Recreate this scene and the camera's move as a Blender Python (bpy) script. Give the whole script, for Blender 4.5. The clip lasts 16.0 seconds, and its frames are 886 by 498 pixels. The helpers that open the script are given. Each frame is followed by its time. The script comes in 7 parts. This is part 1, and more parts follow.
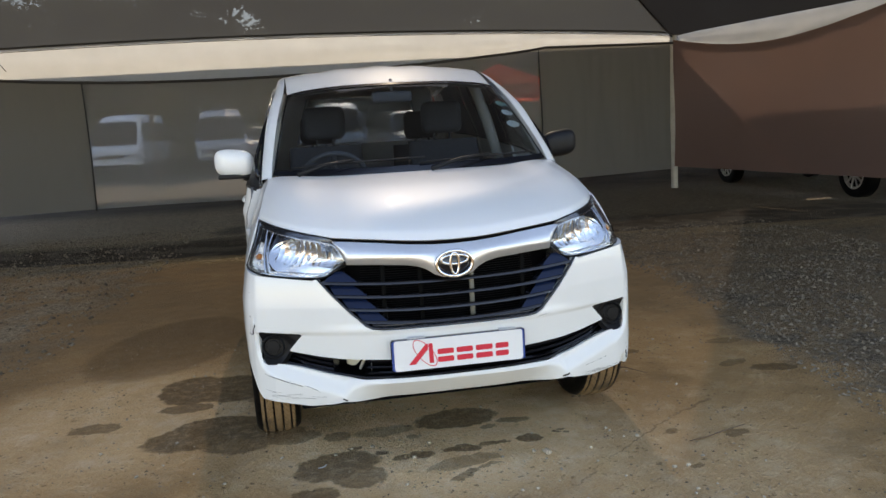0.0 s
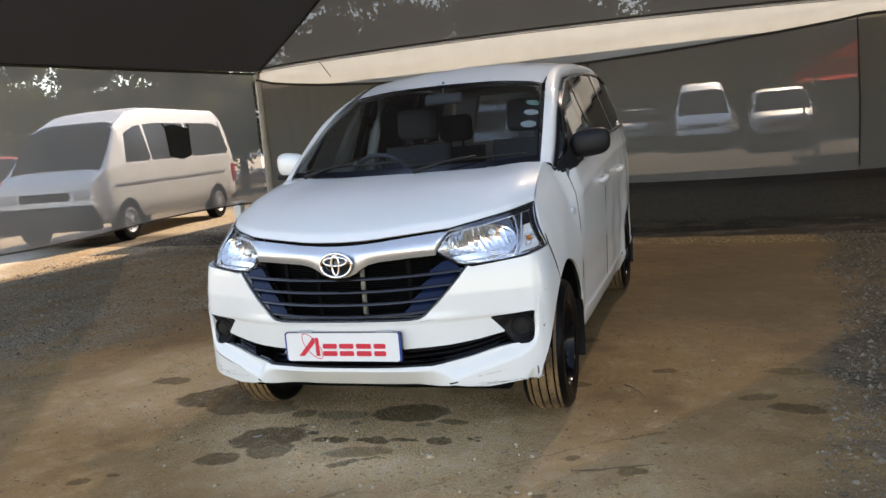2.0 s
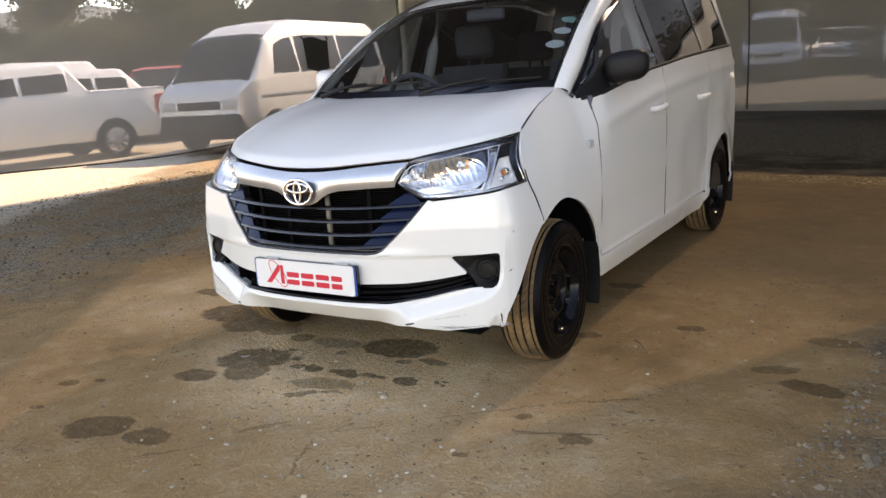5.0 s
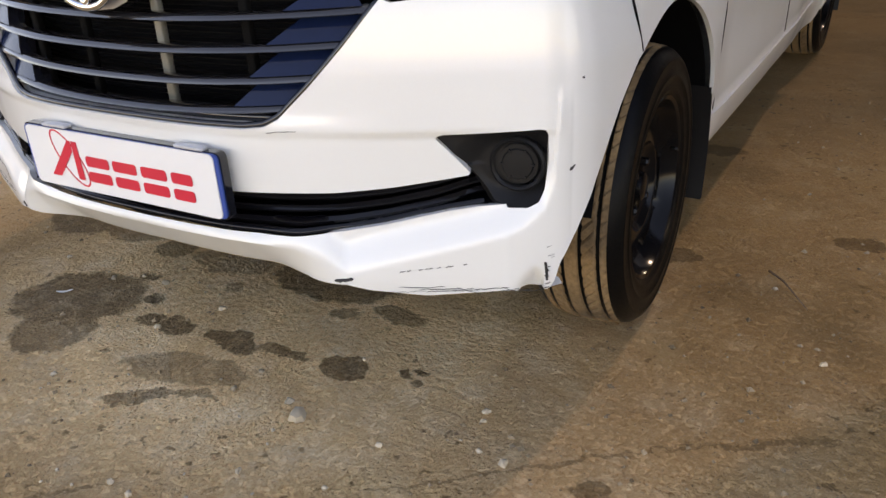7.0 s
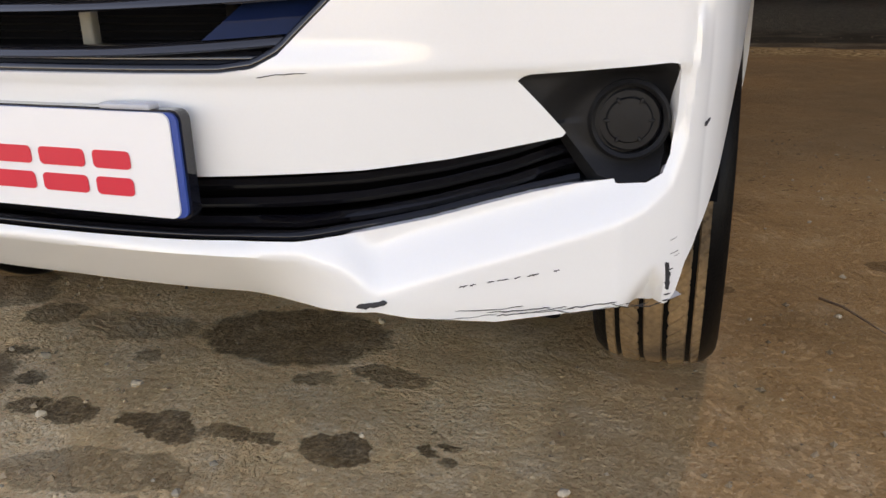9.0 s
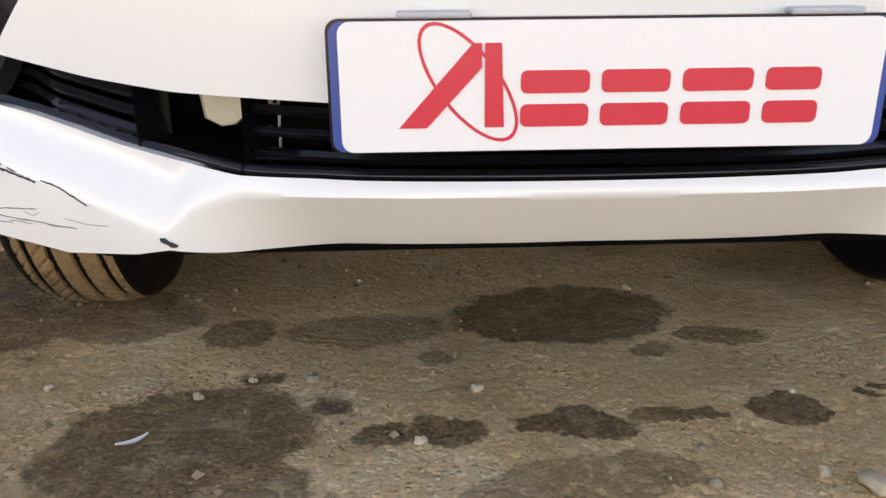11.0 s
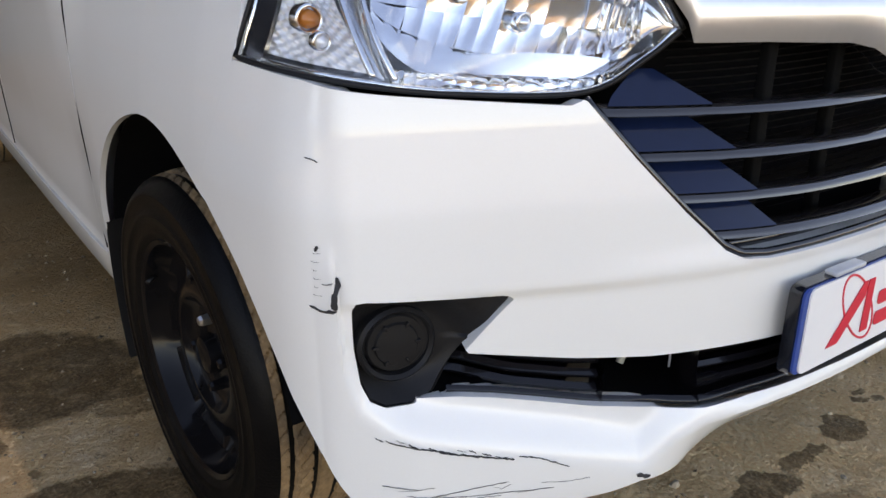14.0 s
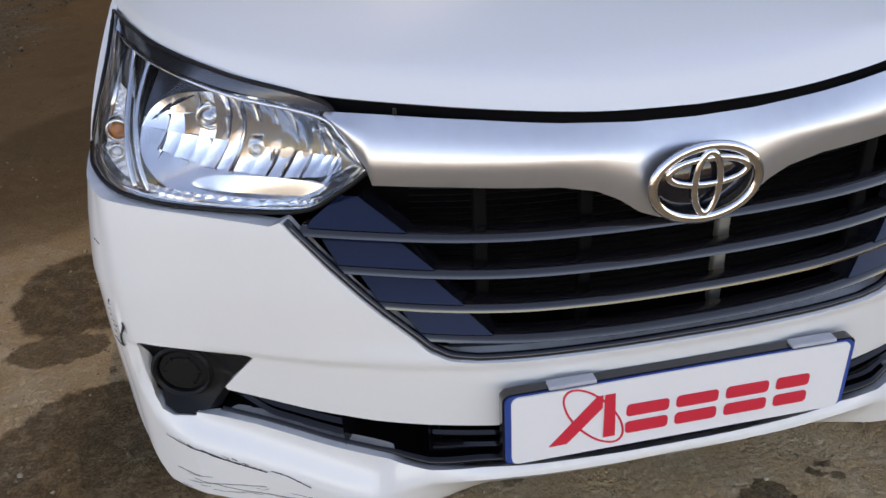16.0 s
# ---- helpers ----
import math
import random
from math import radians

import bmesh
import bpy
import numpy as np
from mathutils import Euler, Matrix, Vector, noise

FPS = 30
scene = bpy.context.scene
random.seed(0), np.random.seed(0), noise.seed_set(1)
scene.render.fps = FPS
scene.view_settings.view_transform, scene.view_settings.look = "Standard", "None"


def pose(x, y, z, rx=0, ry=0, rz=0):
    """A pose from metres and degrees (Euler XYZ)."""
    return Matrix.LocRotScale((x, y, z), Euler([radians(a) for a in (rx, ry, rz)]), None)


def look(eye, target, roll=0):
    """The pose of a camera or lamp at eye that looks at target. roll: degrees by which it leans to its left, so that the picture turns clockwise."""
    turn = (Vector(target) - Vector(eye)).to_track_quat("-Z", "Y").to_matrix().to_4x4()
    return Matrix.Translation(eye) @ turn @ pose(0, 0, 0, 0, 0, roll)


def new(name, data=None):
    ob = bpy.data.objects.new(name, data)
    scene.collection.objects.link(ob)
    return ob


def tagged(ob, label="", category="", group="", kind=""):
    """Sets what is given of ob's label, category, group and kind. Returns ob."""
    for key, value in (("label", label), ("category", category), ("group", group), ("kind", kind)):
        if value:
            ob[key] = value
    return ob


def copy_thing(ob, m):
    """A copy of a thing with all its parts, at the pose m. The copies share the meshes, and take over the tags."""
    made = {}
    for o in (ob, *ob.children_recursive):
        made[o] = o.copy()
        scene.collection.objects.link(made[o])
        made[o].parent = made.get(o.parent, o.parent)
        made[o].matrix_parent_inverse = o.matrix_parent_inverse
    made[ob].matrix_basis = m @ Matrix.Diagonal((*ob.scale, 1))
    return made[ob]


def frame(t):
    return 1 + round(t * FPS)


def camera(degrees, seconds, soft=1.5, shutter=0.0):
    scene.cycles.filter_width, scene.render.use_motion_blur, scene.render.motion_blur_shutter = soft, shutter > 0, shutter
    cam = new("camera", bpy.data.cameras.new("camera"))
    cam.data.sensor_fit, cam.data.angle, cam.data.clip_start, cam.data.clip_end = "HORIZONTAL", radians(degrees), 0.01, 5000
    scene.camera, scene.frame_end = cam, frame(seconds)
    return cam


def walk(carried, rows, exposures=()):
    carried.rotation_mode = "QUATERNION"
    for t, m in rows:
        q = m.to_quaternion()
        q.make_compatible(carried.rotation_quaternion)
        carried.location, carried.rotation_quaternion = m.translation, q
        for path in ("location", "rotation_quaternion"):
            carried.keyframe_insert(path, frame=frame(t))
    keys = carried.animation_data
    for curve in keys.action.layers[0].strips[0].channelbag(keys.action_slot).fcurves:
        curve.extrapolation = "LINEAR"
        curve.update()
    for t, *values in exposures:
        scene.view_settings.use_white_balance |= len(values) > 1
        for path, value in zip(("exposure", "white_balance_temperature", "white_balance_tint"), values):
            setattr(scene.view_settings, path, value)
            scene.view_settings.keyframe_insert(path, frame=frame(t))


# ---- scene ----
cam = camera(57.1, 16.0, soft=1.5, shutter=0.0)
PATH = [
    (0, (-0.565, -2.993, 1.335), (-0.226, -1.046, 1.032), -3.3),
    (0.5, (-0.02, -3.079, 1.33), (0.024, -1.102, 1.031), -3.9),
    (1, (0.493, -3.027, 1.317), (0.284, -1.06, 1.024), -4.8),
    (1.5, (0.991, -3.048, 1.307), (0.54, -1.12, 1.025), -5.2),
    (2, (1.468, -2.955, 1.298), (0.834, -1.078, 1.021), -4.9),
    (2.5, (1.929, -2.863, 1.305), (1.107, -1.06, 1.037), -4.4),
    (3, (2.33, -2.709, 1.303), (1.352, -0.985, 1.039), -4.5),
    (3.2, (2.463, -2.686, 1.305), (1.432, -0.992, 1.047), -4.1),
    (5.3, (2.011, -2.193, 1.246), (0.964, -0.568, 0.737), -3.9),
    (5.5, (1.909, -2.044, 1.237), (0.833, -0.452, 0.68), -4.4),
    (6, (1.665, -1.656, 1.191), (0.558, -0.144, 0.492), -6.2),
    (6.5, (1.452, -1.243, 1.099), (0.421, 0.249, 0.257), -5.9),
    (7, (1.257, -0.922, 0.964), (0.316, 0.613, 0.092), -3.4),
    (7.5, (1.118, -0.74, 0.781), (0.304, 0.909, -0.007), -1.3),
    (8, (1.071, -0.675, 0.705), (0.205, 0.998, 0.035), -1.5),
    (8.2, (1.053, -0.674, 0.694), (0.214, 1.016, 0.032), -1.3),
    (10.3, (0.148, -0.829, 0.64), (-0.041, 1.036, -0.058), -1.8),
    (10.5, (0.043, -0.813, 0.617), (-0.062, 1.06, -0.076), -1.5),
    (11, (-0.19, -0.758, 0.585), (-0.12, 1.122, -0.093), -0.5),
    (11.5, (-0.478, -0.714, 0.596), (-0.135, 1.139, -0.074), 0.9),
    (12, (-0.753, -0.613, 0.601), (-0.171, 1.147, -0.15), -1.0),
    (12.5, (-0.967, -0.529, 0.631), (-0.117, 1.103, -0.152), -2.1),
    (13, (-1.11, -0.483, 0.742), (-0.005, 1.01, 0.003), -2.5),
    (13.5, (-1.147, -0.476, 0.83), (-0.063, 1.034, 0.09), -2.1),
    (14, (-1.137, -0.479, 0.944), (-0.069, 1.039, 0.2), -0.1),
    (14.5, (-1.078, -0.535, 1.088), (-0.191, 1.077, 0.305), 1.9),
    (15, (-0.954, -0.637, 1.159), (-0.206, 0.995, 0.276), 1.2),
    (15.5, (-0.703, -0.779, 1.217), (-0.116, 0.884, 0.273), 0.4),
    (16, (-0.477, -0.827, 1.251), (-0.185, 0.887, 0.263), -3.3),
]
EXPOSE = [(0.0, 1.86, 8700, 16), (1.5, 1.92, 8800, 17), (3.0, 2.08, 9300, 19), (5.5, 2.14, 9900, 23), (8.0, 2.08, 10300, 26), (10.3, 2.14, 10300, 26), (11.5, 2.15, 10600, 27), (12.0, 2.11, 10800, 28), (12.6, 2.12, 10400, 26), (13.0, 2.03, 10100, 24), (13.5, 2.08, 9600, 23), (14.5, 1.78, 9000, 23), (16.0, 1.68, 8900, 24)]
walk(cam, [(t, look(eye, target, roll)) for t, eye, target, roll in PATH], EXPOSE)

# ---------------------------------------------------------------- light
SUN_AZ, SUN_EL = 0.15, radians(38)
world = bpy.data.worlds.new("world")
scene.world = world
world.use_nodes = True
wn = world.node_tree.nodes
sky = wn.new("ShaderNodeTexSky")
sky.sky_type, sky.sun_disc = "NISHITA", False
sky.sun_elevation, sky.sun_rotation = SUN_EL, SUN_AZ
sky.dust_density = 0.6
sky.altitude = 1700
world.node_tree.links.new(sky.outputs[0], wn["Background"].inputs[0])
wn["Background"].inputs[1].default_value = 0.15
sun_data = bpy.data.lights.new("sun", "SUN")
sun_data.energy, sun_data.angle, sun_data.color = 2.6, radians(0.6), (1.0, 0.955, 0.88)
sun = new("sun", sun_data)
to_sun = Vector((math.sin(SUN_AZ) * math.cos(SUN_EL), math.cos(SUN_AZ) * math.cos(SUN_EL), math.sin(SUN_EL)))
sun.matrix_world = look(to_sun * 30, (0, 0, 0))

# ---------------------------------------------------------------- materials
def material(name, colour, rough=0.5, metal=0.0, grain=0.0, grain_size=60.0, wear=0.0, wear_size=6.0, bump=0.0, bump_size=80.0,
             coat=0.0, second=None, spec=0.5, piece=0.0):
    """A surface with two scales of variation: fine grain and broad wear; the second colour mixes in with the wear."""
    m = bpy.data.materials.new(name)
    m.use_nodes = True
    nt = m.node_tree
    n, l = nt.nodes, nt.links
    b = n["Principled BSDF"]
    b.inputs["Base Color"].default_value = (*colour, 1)
    b.inputs["Roughness"].default_value = rough
    b.inputs["Metallic"].default_value = metal
    b.inputs["Coat Weight"].default_value = coat
    b.inputs["Coat Roughness"].default_value = 0.04
    b.inputs["Specular IOR Level"].default_value = spec
    co = n.new("ShaderNodeTexCoord")
    last = None
    if wear or grain:
        big = n.new("ShaderNodeTexNoise")
        big.inputs["Scale"].default_value, big.inputs["Detail"].default_value = wear_size, 5
        small = n.new("ShaderNodeTexNoise")
        small.inputs["Scale"].default_value, small.inputs["Detail"].default_value = grain_size, 4
        for t in (big, small):
            l.new(co.outputs["Object"], t.inputs["Vector"])
        ramp = n.new("ShaderNodeMapRange")
        ramp.inputs[1].default_value, ramp.inputs[2].default_value = 0.42, 0.72
        ramp.inputs[4].default_value = wear
        l.new(big.outputs[0], ramp.inputs[0])
        mix = n.new("ShaderNodeMix")
        mix.data_type = "RGBA"
        mix.inputs[6].default_value = (*colour, 1)
        mix.inputs[7].default_value = (*(second or [c * 0.6 for c in colour]), 1)
        l.new(ramp.outputs[0], mix.inputs[0])
        mul = n.new("ShaderNodeMix")
        mul.data_type, mul.blend_type = "RGBA", "OVERLAY"
        mul.inputs[0].default_value = grain
        l.new(mix.outputs[2], mul.inputs[6])
        l.new(small.outputs[0], mul.inputs[7])
        last = mul.outputs[2]
        if piece:
            info = n.new("ShaderNodeObjectInfo")
            hsv = n.new("ShaderNodeHueSaturation")
            sp = n.new("ShaderNodeMapRange")
            sp.inputs[3].default_value, sp.inputs[4].default_value = 1 - piece, 1 + piece
            l.new(info.outputs["Random"], sp.inputs[0])
            l.new(sp.outputs[0], hsv.inputs["Value"])
            l.new(last, hsv.inputs["Color"])
            last = hsv.outputs[0]
        l.new(last, b.inputs["Base Color"])
        rr = n.new("ShaderNodeMapRange")
        rr.inputs[3].default_value, rr.inputs[4].default_value = max(rough - 0.12 * wear, 0.02), min(rough + 0.25 * wear, 1)
        l.new(big.outputs[0], rr.inputs[0])
        l.new(rr.outputs[0], b.inputs["Roughness"])
    if bump:
        bn = n.new("ShaderNodeTexNoise")
        bn.inputs["Scale"].default_value, bn.inputs["Detail"].default_value = bump_size, 4
        l.new(co.outputs["Object"], bn.inputs["Vector"])
        bp = n.new("ShaderNodeBump")
        bp.inputs["Strength"].default_value, bp.inputs["Distance"].default_value = bump, 0.004
        l.new(bn.outputs[0], bp.inputs["Height"])
        l.new(bp.outputs[0], b.inputs["Normal"])
    return m


def clear(name, tint, fac, rough=0.02):
    """Thin clear or tinted pane: mostly lets light pass, with gloss on its face."""
    m = bpy.data.materials.new(name)
    m.use_nodes = True
    n, l = m.node_tree.nodes, m.node_tree.links
    n.remove(n["Principled BSDF"])
    tr, gl, mx, fr = n.new("ShaderNodeBsdfTransparent"), n.new("ShaderNodeBsdfGlossy"), n.new("ShaderNodeMixShader"), n.new("ShaderNodeLayerWeight")
    tr.inputs[0].default_value = (*tint, 1)
    gl.inputs["Roughness"].default_value = rough
    fr.inputs[0].default_value = 0.5
    pw, sc = n.new("ShaderNodeMath"), n.new("ShaderNodeMath")
    pw.operation, sc.operation = "POWER", "MULTIPLY"
    pw.inputs[1].default_value, sc.inputs[1].default_value = 5.0, 0.9
    l.new(fr.outputs["Facing"], pw.inputs[0])
    l.new(pw.outputs[0], sc.inputs[0])
    ad = n.new("ShaderNodeMath")
    ad.operation = "ADD"
    ad.inputs[1].default_value = fac
    l.new(sc.outputs[0], ad.inputs[0])
    l.new(ad.outputs[0], mx.inputs[0])
    l.new(tr.outputs[0], mx.inputs[1])
    l.new(gl.outputs[0], mx.inputs[2])
    l.new(mx.outputs[0], n["Material Output"].inputs[0])
    return m


def netting(name, colour, open_share, passing=0.25, weave=0.35):
    """Knitted shade cloth: open holes let the view through, threads scatter and pass some light."""
    m = bpy.data.materials.new(name)
    m.use_nodes = True
    n, l = m.node_tree.nodes, m.node_tree.links
    n.remove(n["Principled BSDF"])
    tr, di, tl = n.new("ShaderNodeBsdfTransparent"), n.new("ShaderNodeBsdfDiffuse"), n.new("ShaderNodeBsdfTranslucent")
    di.inputs[0].default_value = (*colour, 1)
    tl.inputs[0].default_value = (*colour, 1)
    thread, cloth = n.new("ShaderNodeMixShader"), n.new("ShaderNodeMixShader")
    thread.inputs[0].default_value = passing
    l.new(di.outputs[0], thread.inputs[1])
    l.new(tl.outputs[0], thread.inputs[2])
    co, wv, ns, mr = n.new("ShaderNodeTexCoord"), n.new("ShaderNodeTexWave"), n.new("ShaderNodeTexNoise"), n.new("ShaderNodeMapRange")
    wv.inputs["Scale"].default_value, wv.inputs["Distortion"].default_value = 22, 2.0
    wv.bands_direction = "Z"
    ns.inputs["Scale"].default_value = 0.9
    mp = n.new("ShaderNodeMath")
    mp.operation = "MULTIPLY"
    l.new(co.outputs["Object"], wv.inputs["Vector"])
    l.new(co.outputs["Object"], ns.inputs["Vector"])
    l.new(wv.outputs["Fac"], mp.inputs[0])
    l.new(ns.outputs[0], mp.inputs[1])
    mr.inputs[3].default_value, mr.inputs[4].default_value = open_share * (1 + weave * 0.5), open_share * (1 - weave)
    l.new(mp.outputs[0], mr.inputs[0])
    l.new(mr.outputs[0], cloth.inputs[0])
    l.new(thread.outputs[0], cloth.inputs[1])
    l.new(tr.outputs[0], cloth.inputs[2])
    l.new(cloth.outputs[0], n["Material Output"].inputs[0])
    return m


def fabric(name, colour, passing):
    m = bpy.data.materials.new(name)
    m.use_nodes = True
    n, l = m.node_tree.nodes, m.node_tree.links
    n.remove(n["Principled BSDF"])
    di, tl, mx, ns, mc, co = (n.new("ShaderNodeBsdfDiffuse"), n.new("ShaderNodeBsdfTranslucent"), n.new("ShaderNodeMixShader"),
                              n.new("ShaderNodeTexNoise"), n.new("ShaderNodeMix"), n.new("ShaderNodeTexCoord"))
    mc.data_type = "RGBA"
    mc.inputs[6].default_value, mc.inputs[7].default_value = (*colour, 1), (*[c * 0.75 for c in colour], 1)
    ns.inputs["Scale"].default_value, ns.inputs["Detail"].default_value = 2.5, 6
    l.new(co.outputs["Object"], ns.inputs["Vector"])
    l.new(ns.outputs[0], mc.inputs[0])
    l.new(mc.outputs[2], di.inputs[0])
    l.new(mc.outputs[2], tl.inputs[0])
    mx.inputs[0].default_value = passing
    l.new(di.outputs[0], mx.inputs[1])
    l.new(tl.outputs[0], mx.inputs[2])
    l.new(mx.outputs[0], n["Material Output"].inputs[0])
    return m


PAINT = material("white_paint", (0.77, 0.77, 0.75), 0.42, grain=0.05, grain_size=400, wear=0.10, wear_size=3, coat=0.8, second=(0.66, 0.64, 0.58))
BLACK_PLASTIC = material("black_plastic", (0.010, 0.010, 0.011), 0.42, grain=0.3, grain_size=300, wear=0.3, second=(0.016, 0.015, 0.013), spec=0.22, bump=0.15, bump_size=900)
GLOSS_BLACK = material("gloss_black", (0.008, 0.009, 0.013), 0.10, grain=0.1, wear=0.25, second=(0.010, 0.010, 0.010), coat=0.3)
# gloss black tinted navy in place of the sky it mirrors
WEDGE_SKY = material("gloss_black_sky_tint", (0.004, 0.011, 0.038), 0.12, grain=0.1, wear=0.25, second=(0.004, 0.008, 0.024), spec=0.36)
# near-black for linings, and for the shade inside gaps and openings
DARK_VOID = material("dark_lining_shade", (0.004, 0.004, 0.0045), 0.9, spec=0.05, wear=0.3, grain=0.2)
SILVER = material("silver_trim", (0.60, 0.62, 0.65), 0.29, metal=0.82, grain=0.08, wear=0.2, second=(0.5, 0.5, 0.5), coat=0.4)
INTAKE_BLACK = material("intake_gloss", (0.005, 0.005, 0.007), 0.10, grain=0.2, wear=0.3, second=(0.007, 0.006, 0.006), spec=0.3, coat=0.12)
SLAT_GREY = material("slat_gloss", (0.012, 0.011, 0.012), 0.10, grain=0.2, wear=0.3, second=(0.014, 0.012, 0.012), coat=0.7, spec=0.55)
CHROME = material("chrome", (0.85, 0.86, 0.88), 0.07, metal=1.0, grain=0.05, wear=0.2, second=(0.7, 0.7, 0.7))
REFLECTOR = material("lamp_reflector", (0.88, 0.90, 0.93), 0.11, metal=1.0, grain=0.1, wear=0.15, second=(0.75, 0.76, 0.8))
LAMP_GREY = material("lamp_bezel", (0.09, 0.095, 0.11), 0.14, metal=0.8, grain=0.1, wear=0.2)
SIGNAL = material("signal_reflector", (0.88, 0.88, 0.88), 0.22, metal=0.55, grain=0.1, wear=0.15, second=(0.7, 0.7, 0.72))
AMBER = material("amber_bulb", (0.55, 0.17, 0.03), 0.2, grain=0.1, wear=0.2, coat=0.5)
LAMP_SATIN = material("lamp_satin_chrome", (0.74, 0.76, 0.78), 0.15, metal=0.9, grain=0.1, wear=0.2, second=(0.4, 0.41, 0.44))
LENS = clear("lamp_lens", (0.95, 0.96, 0.96), 0.055, 0.05)
GLASS = clear("screen_glass", (0.66, 0.72, 0.77), 0.24)
TINTED = clear("tinted_glass", (0.03, 0.03, 0.034), 0.045)
RUBBER = material("tyre_rubber", (0.003, 0.003, 0.0033), 0.34, spec=0.10, grain=0.3, grain_size=150, wear=0.5, second=(0.006, 0.0055, 0.005), bump=0.2, bump_size=250)
TREAD = material("dusty_tread", (0.25, 0.155, 0.076), 0.9, grain=0.5, grain_size=120, wear=0.8, wear_size=9, second=(0.07, 0.050, 0.032), bump=0.3, bump_size=300)
STEEL_BLACK = material("black_steel", (0.005, 0.005, 0.006), 0.13, grain=0.2, wear=0.3, second=(0.007, 0.006, 0.005), coat=0.06, spec=0.14)
BOLT = material("bolt_steel", (0.6, 0.6, 0.6), 0.3, metal=1.0, grain=0.2, wear=0.2)
PLATE_WHITE = material("plate_white", (0.80, 0.80, 0.80), 0.35, grain=0.04, wear=0.15, second=(0.7, 0.7, 0.7))
PLATE_BLUE = material("plate_blue", (0.02, 0.07, 0.30), 0.3, grain=0.1, wear=0.1)
PLATE_RED = material("plate_red", (0.72, 0.03, 0.055), 0.35, grain=0.05, wear=0.1, second=(0.6, 0.03, 0.05))
CLIP_GREY = material("clip_grey", (0.45, 0.46, 0.48), 0.35, grain=0.1, wear=0.2)
SEAT = material("seat_cloth", (0.055, 0.056, 0.062), 0.85, grain=0.3, wear=0.2, bump=0.3)
CABIN = material("cabin_trim", (0.12, 0.122, 0.13), 0.6, grain=0.2, wear=0.3)
CABIN_PALE = material("cabin_pale", (0.40, 0.39, 0.36), 0.7, grain=0.2, wear=0.2)
TAB = material("hook_cover", (0.80, 0.73, 0.58), 0.5, grain=0.2, wear=0.4, second=(0.55, 0.47, 0.34))
STAY_PALE = material("pale_stay", (0.20, 0.19, 0.16), 0.5, grain=0.2, wear=0.4, second=(0.10, 0.09, 0.07))
STAY = material("dark_stay", (0.005, 0.005, 0.005), 0.7, grain=0.2, wear=0.4, second=(0.004, 0.004, 0.004), spec=0.04)
SCRATCH = material("scuff_black", (0.02, 0.02, 0.022), 0.7, grain=0.2, wear=0.3)
DISC_GREEN = material("disc_green", (0.20, 0.50, 0.42), 0.5, grain=0.1, wear=0.4, second=(0.6, 0.65, 0.6))
DISC_PALE = material("disc_pale", (0.66, 0.70, 0.66), 0.5, grain=0.1, wear=0.4, second=(0.4, 0.5, 0.45))
NET_WALL = netting("wall_net", (0.245, 0.236, 0.22), 0.23, 0.25)
NET_PALE = netting("pale_wall_net", (0.315, 0.31, 0.293), 0.37, 0.25)
NET_DENSE = netting("dense_wall_net", (0.165, 0.155, 0.14), 0.008, 0.15)
NET_RUST = netting("rust_wall_net", (0.20, 0.125, 0.105), 0.006, 0.2)
NET_ROOF = netting("roof_net", (0.078, 0.080, 0.077), 0.060, 0.25)
NET_ROOF_DARK = netting("dark_roof_net", (0.029, 0.029, 0.029), 0.0006, 0.2)
VALANCE = fabric("cream_valance", (0.45, 0.465, 0.455), 0.45)
HEM = material("hem_tape", (0.03, 0.028, 0.026), 0.8, grain=0.2, wear=0.3)
POST = material("painted_post", (0.42, 0.37, 0.31), 0.6, grain=0.25, wear=0.5, second=(0.25, 0.21, 0.17), bump=0.15)
CABLE = material("steel_cable", (0.25, 0.24, 0.22), 0.5, metal=0.6, grain=0.2, wear=0.3)

# ---------------------------------------------------------------- mesh helpers
def mesh(name, verts, faces, mat, parent=None, smooth=True, label="", flat_over=None):
    me = bpy.data.meshes.new(name)
    me.from_pydata([tuple(map(float, v)) for v in verts], [], [tuple(map(int, f)) for f in faces])
    me.materials.append(mat)
    if smooth:
        me.shade_smooth()
        if flat_over:
            me.set_sharp_from_angle(angle=radians(flat_over))
    me.update()
    ob = new(name, me)
    if parent:
        ob.parent = parent
    if label:
        ob["label"] = label
    return ob


def empty(name, label, category, group="", at=(0, 0, 0)):
    ob = new(name)
    ob.location = at
    return tagged(ob, label, category, group)


def box_data(x0, x1, y0, y1, z0, z1, bevel=0.0, seg=2):
    bm = bmesh.new()
    bmesh.ops.create_cube(bm, size=1)
    for v in bm.verts:
        v.co = Vector((x0 + (v.co.x + 0.5) * (x1 - x0), y0 + (v.co.y + 0.5) * (y1 - y0), z0 + (v.co.z + 0.5) * (z1 - z0)))
    if bevel:
        bmesh.ops.bevel(bm, geom=bm.edges[:], offset=bevel, segments=seg, affect="EDGES", profile=0.5)
    bm.verts.index_update()
    out = [v.co.copy() for v in bm.verts], [[v.index for v in f.verts] for f in bm.faces]
    bm.free()
    return out


def box(name, x0, x1, y0, y1, z0, z1, mat, parent=None, bevel=0.0, label="", m=None):
    v, f = box_data(x0, x1, y0, y1, z0, z1, bevel)
    if m is not None:
        v = [m @ p for p in v]
    return mesh(name, v, f, mat, parent, True, label, 35)


def joined(chunks):
    """Several (verts, faces) as one."""
    vs, fs = [], []
    for v, f in chunks:
        k = len(vs)
        vs += list(v)
        fs += [[i + k for i in q] for q in f]
    return vs, fs


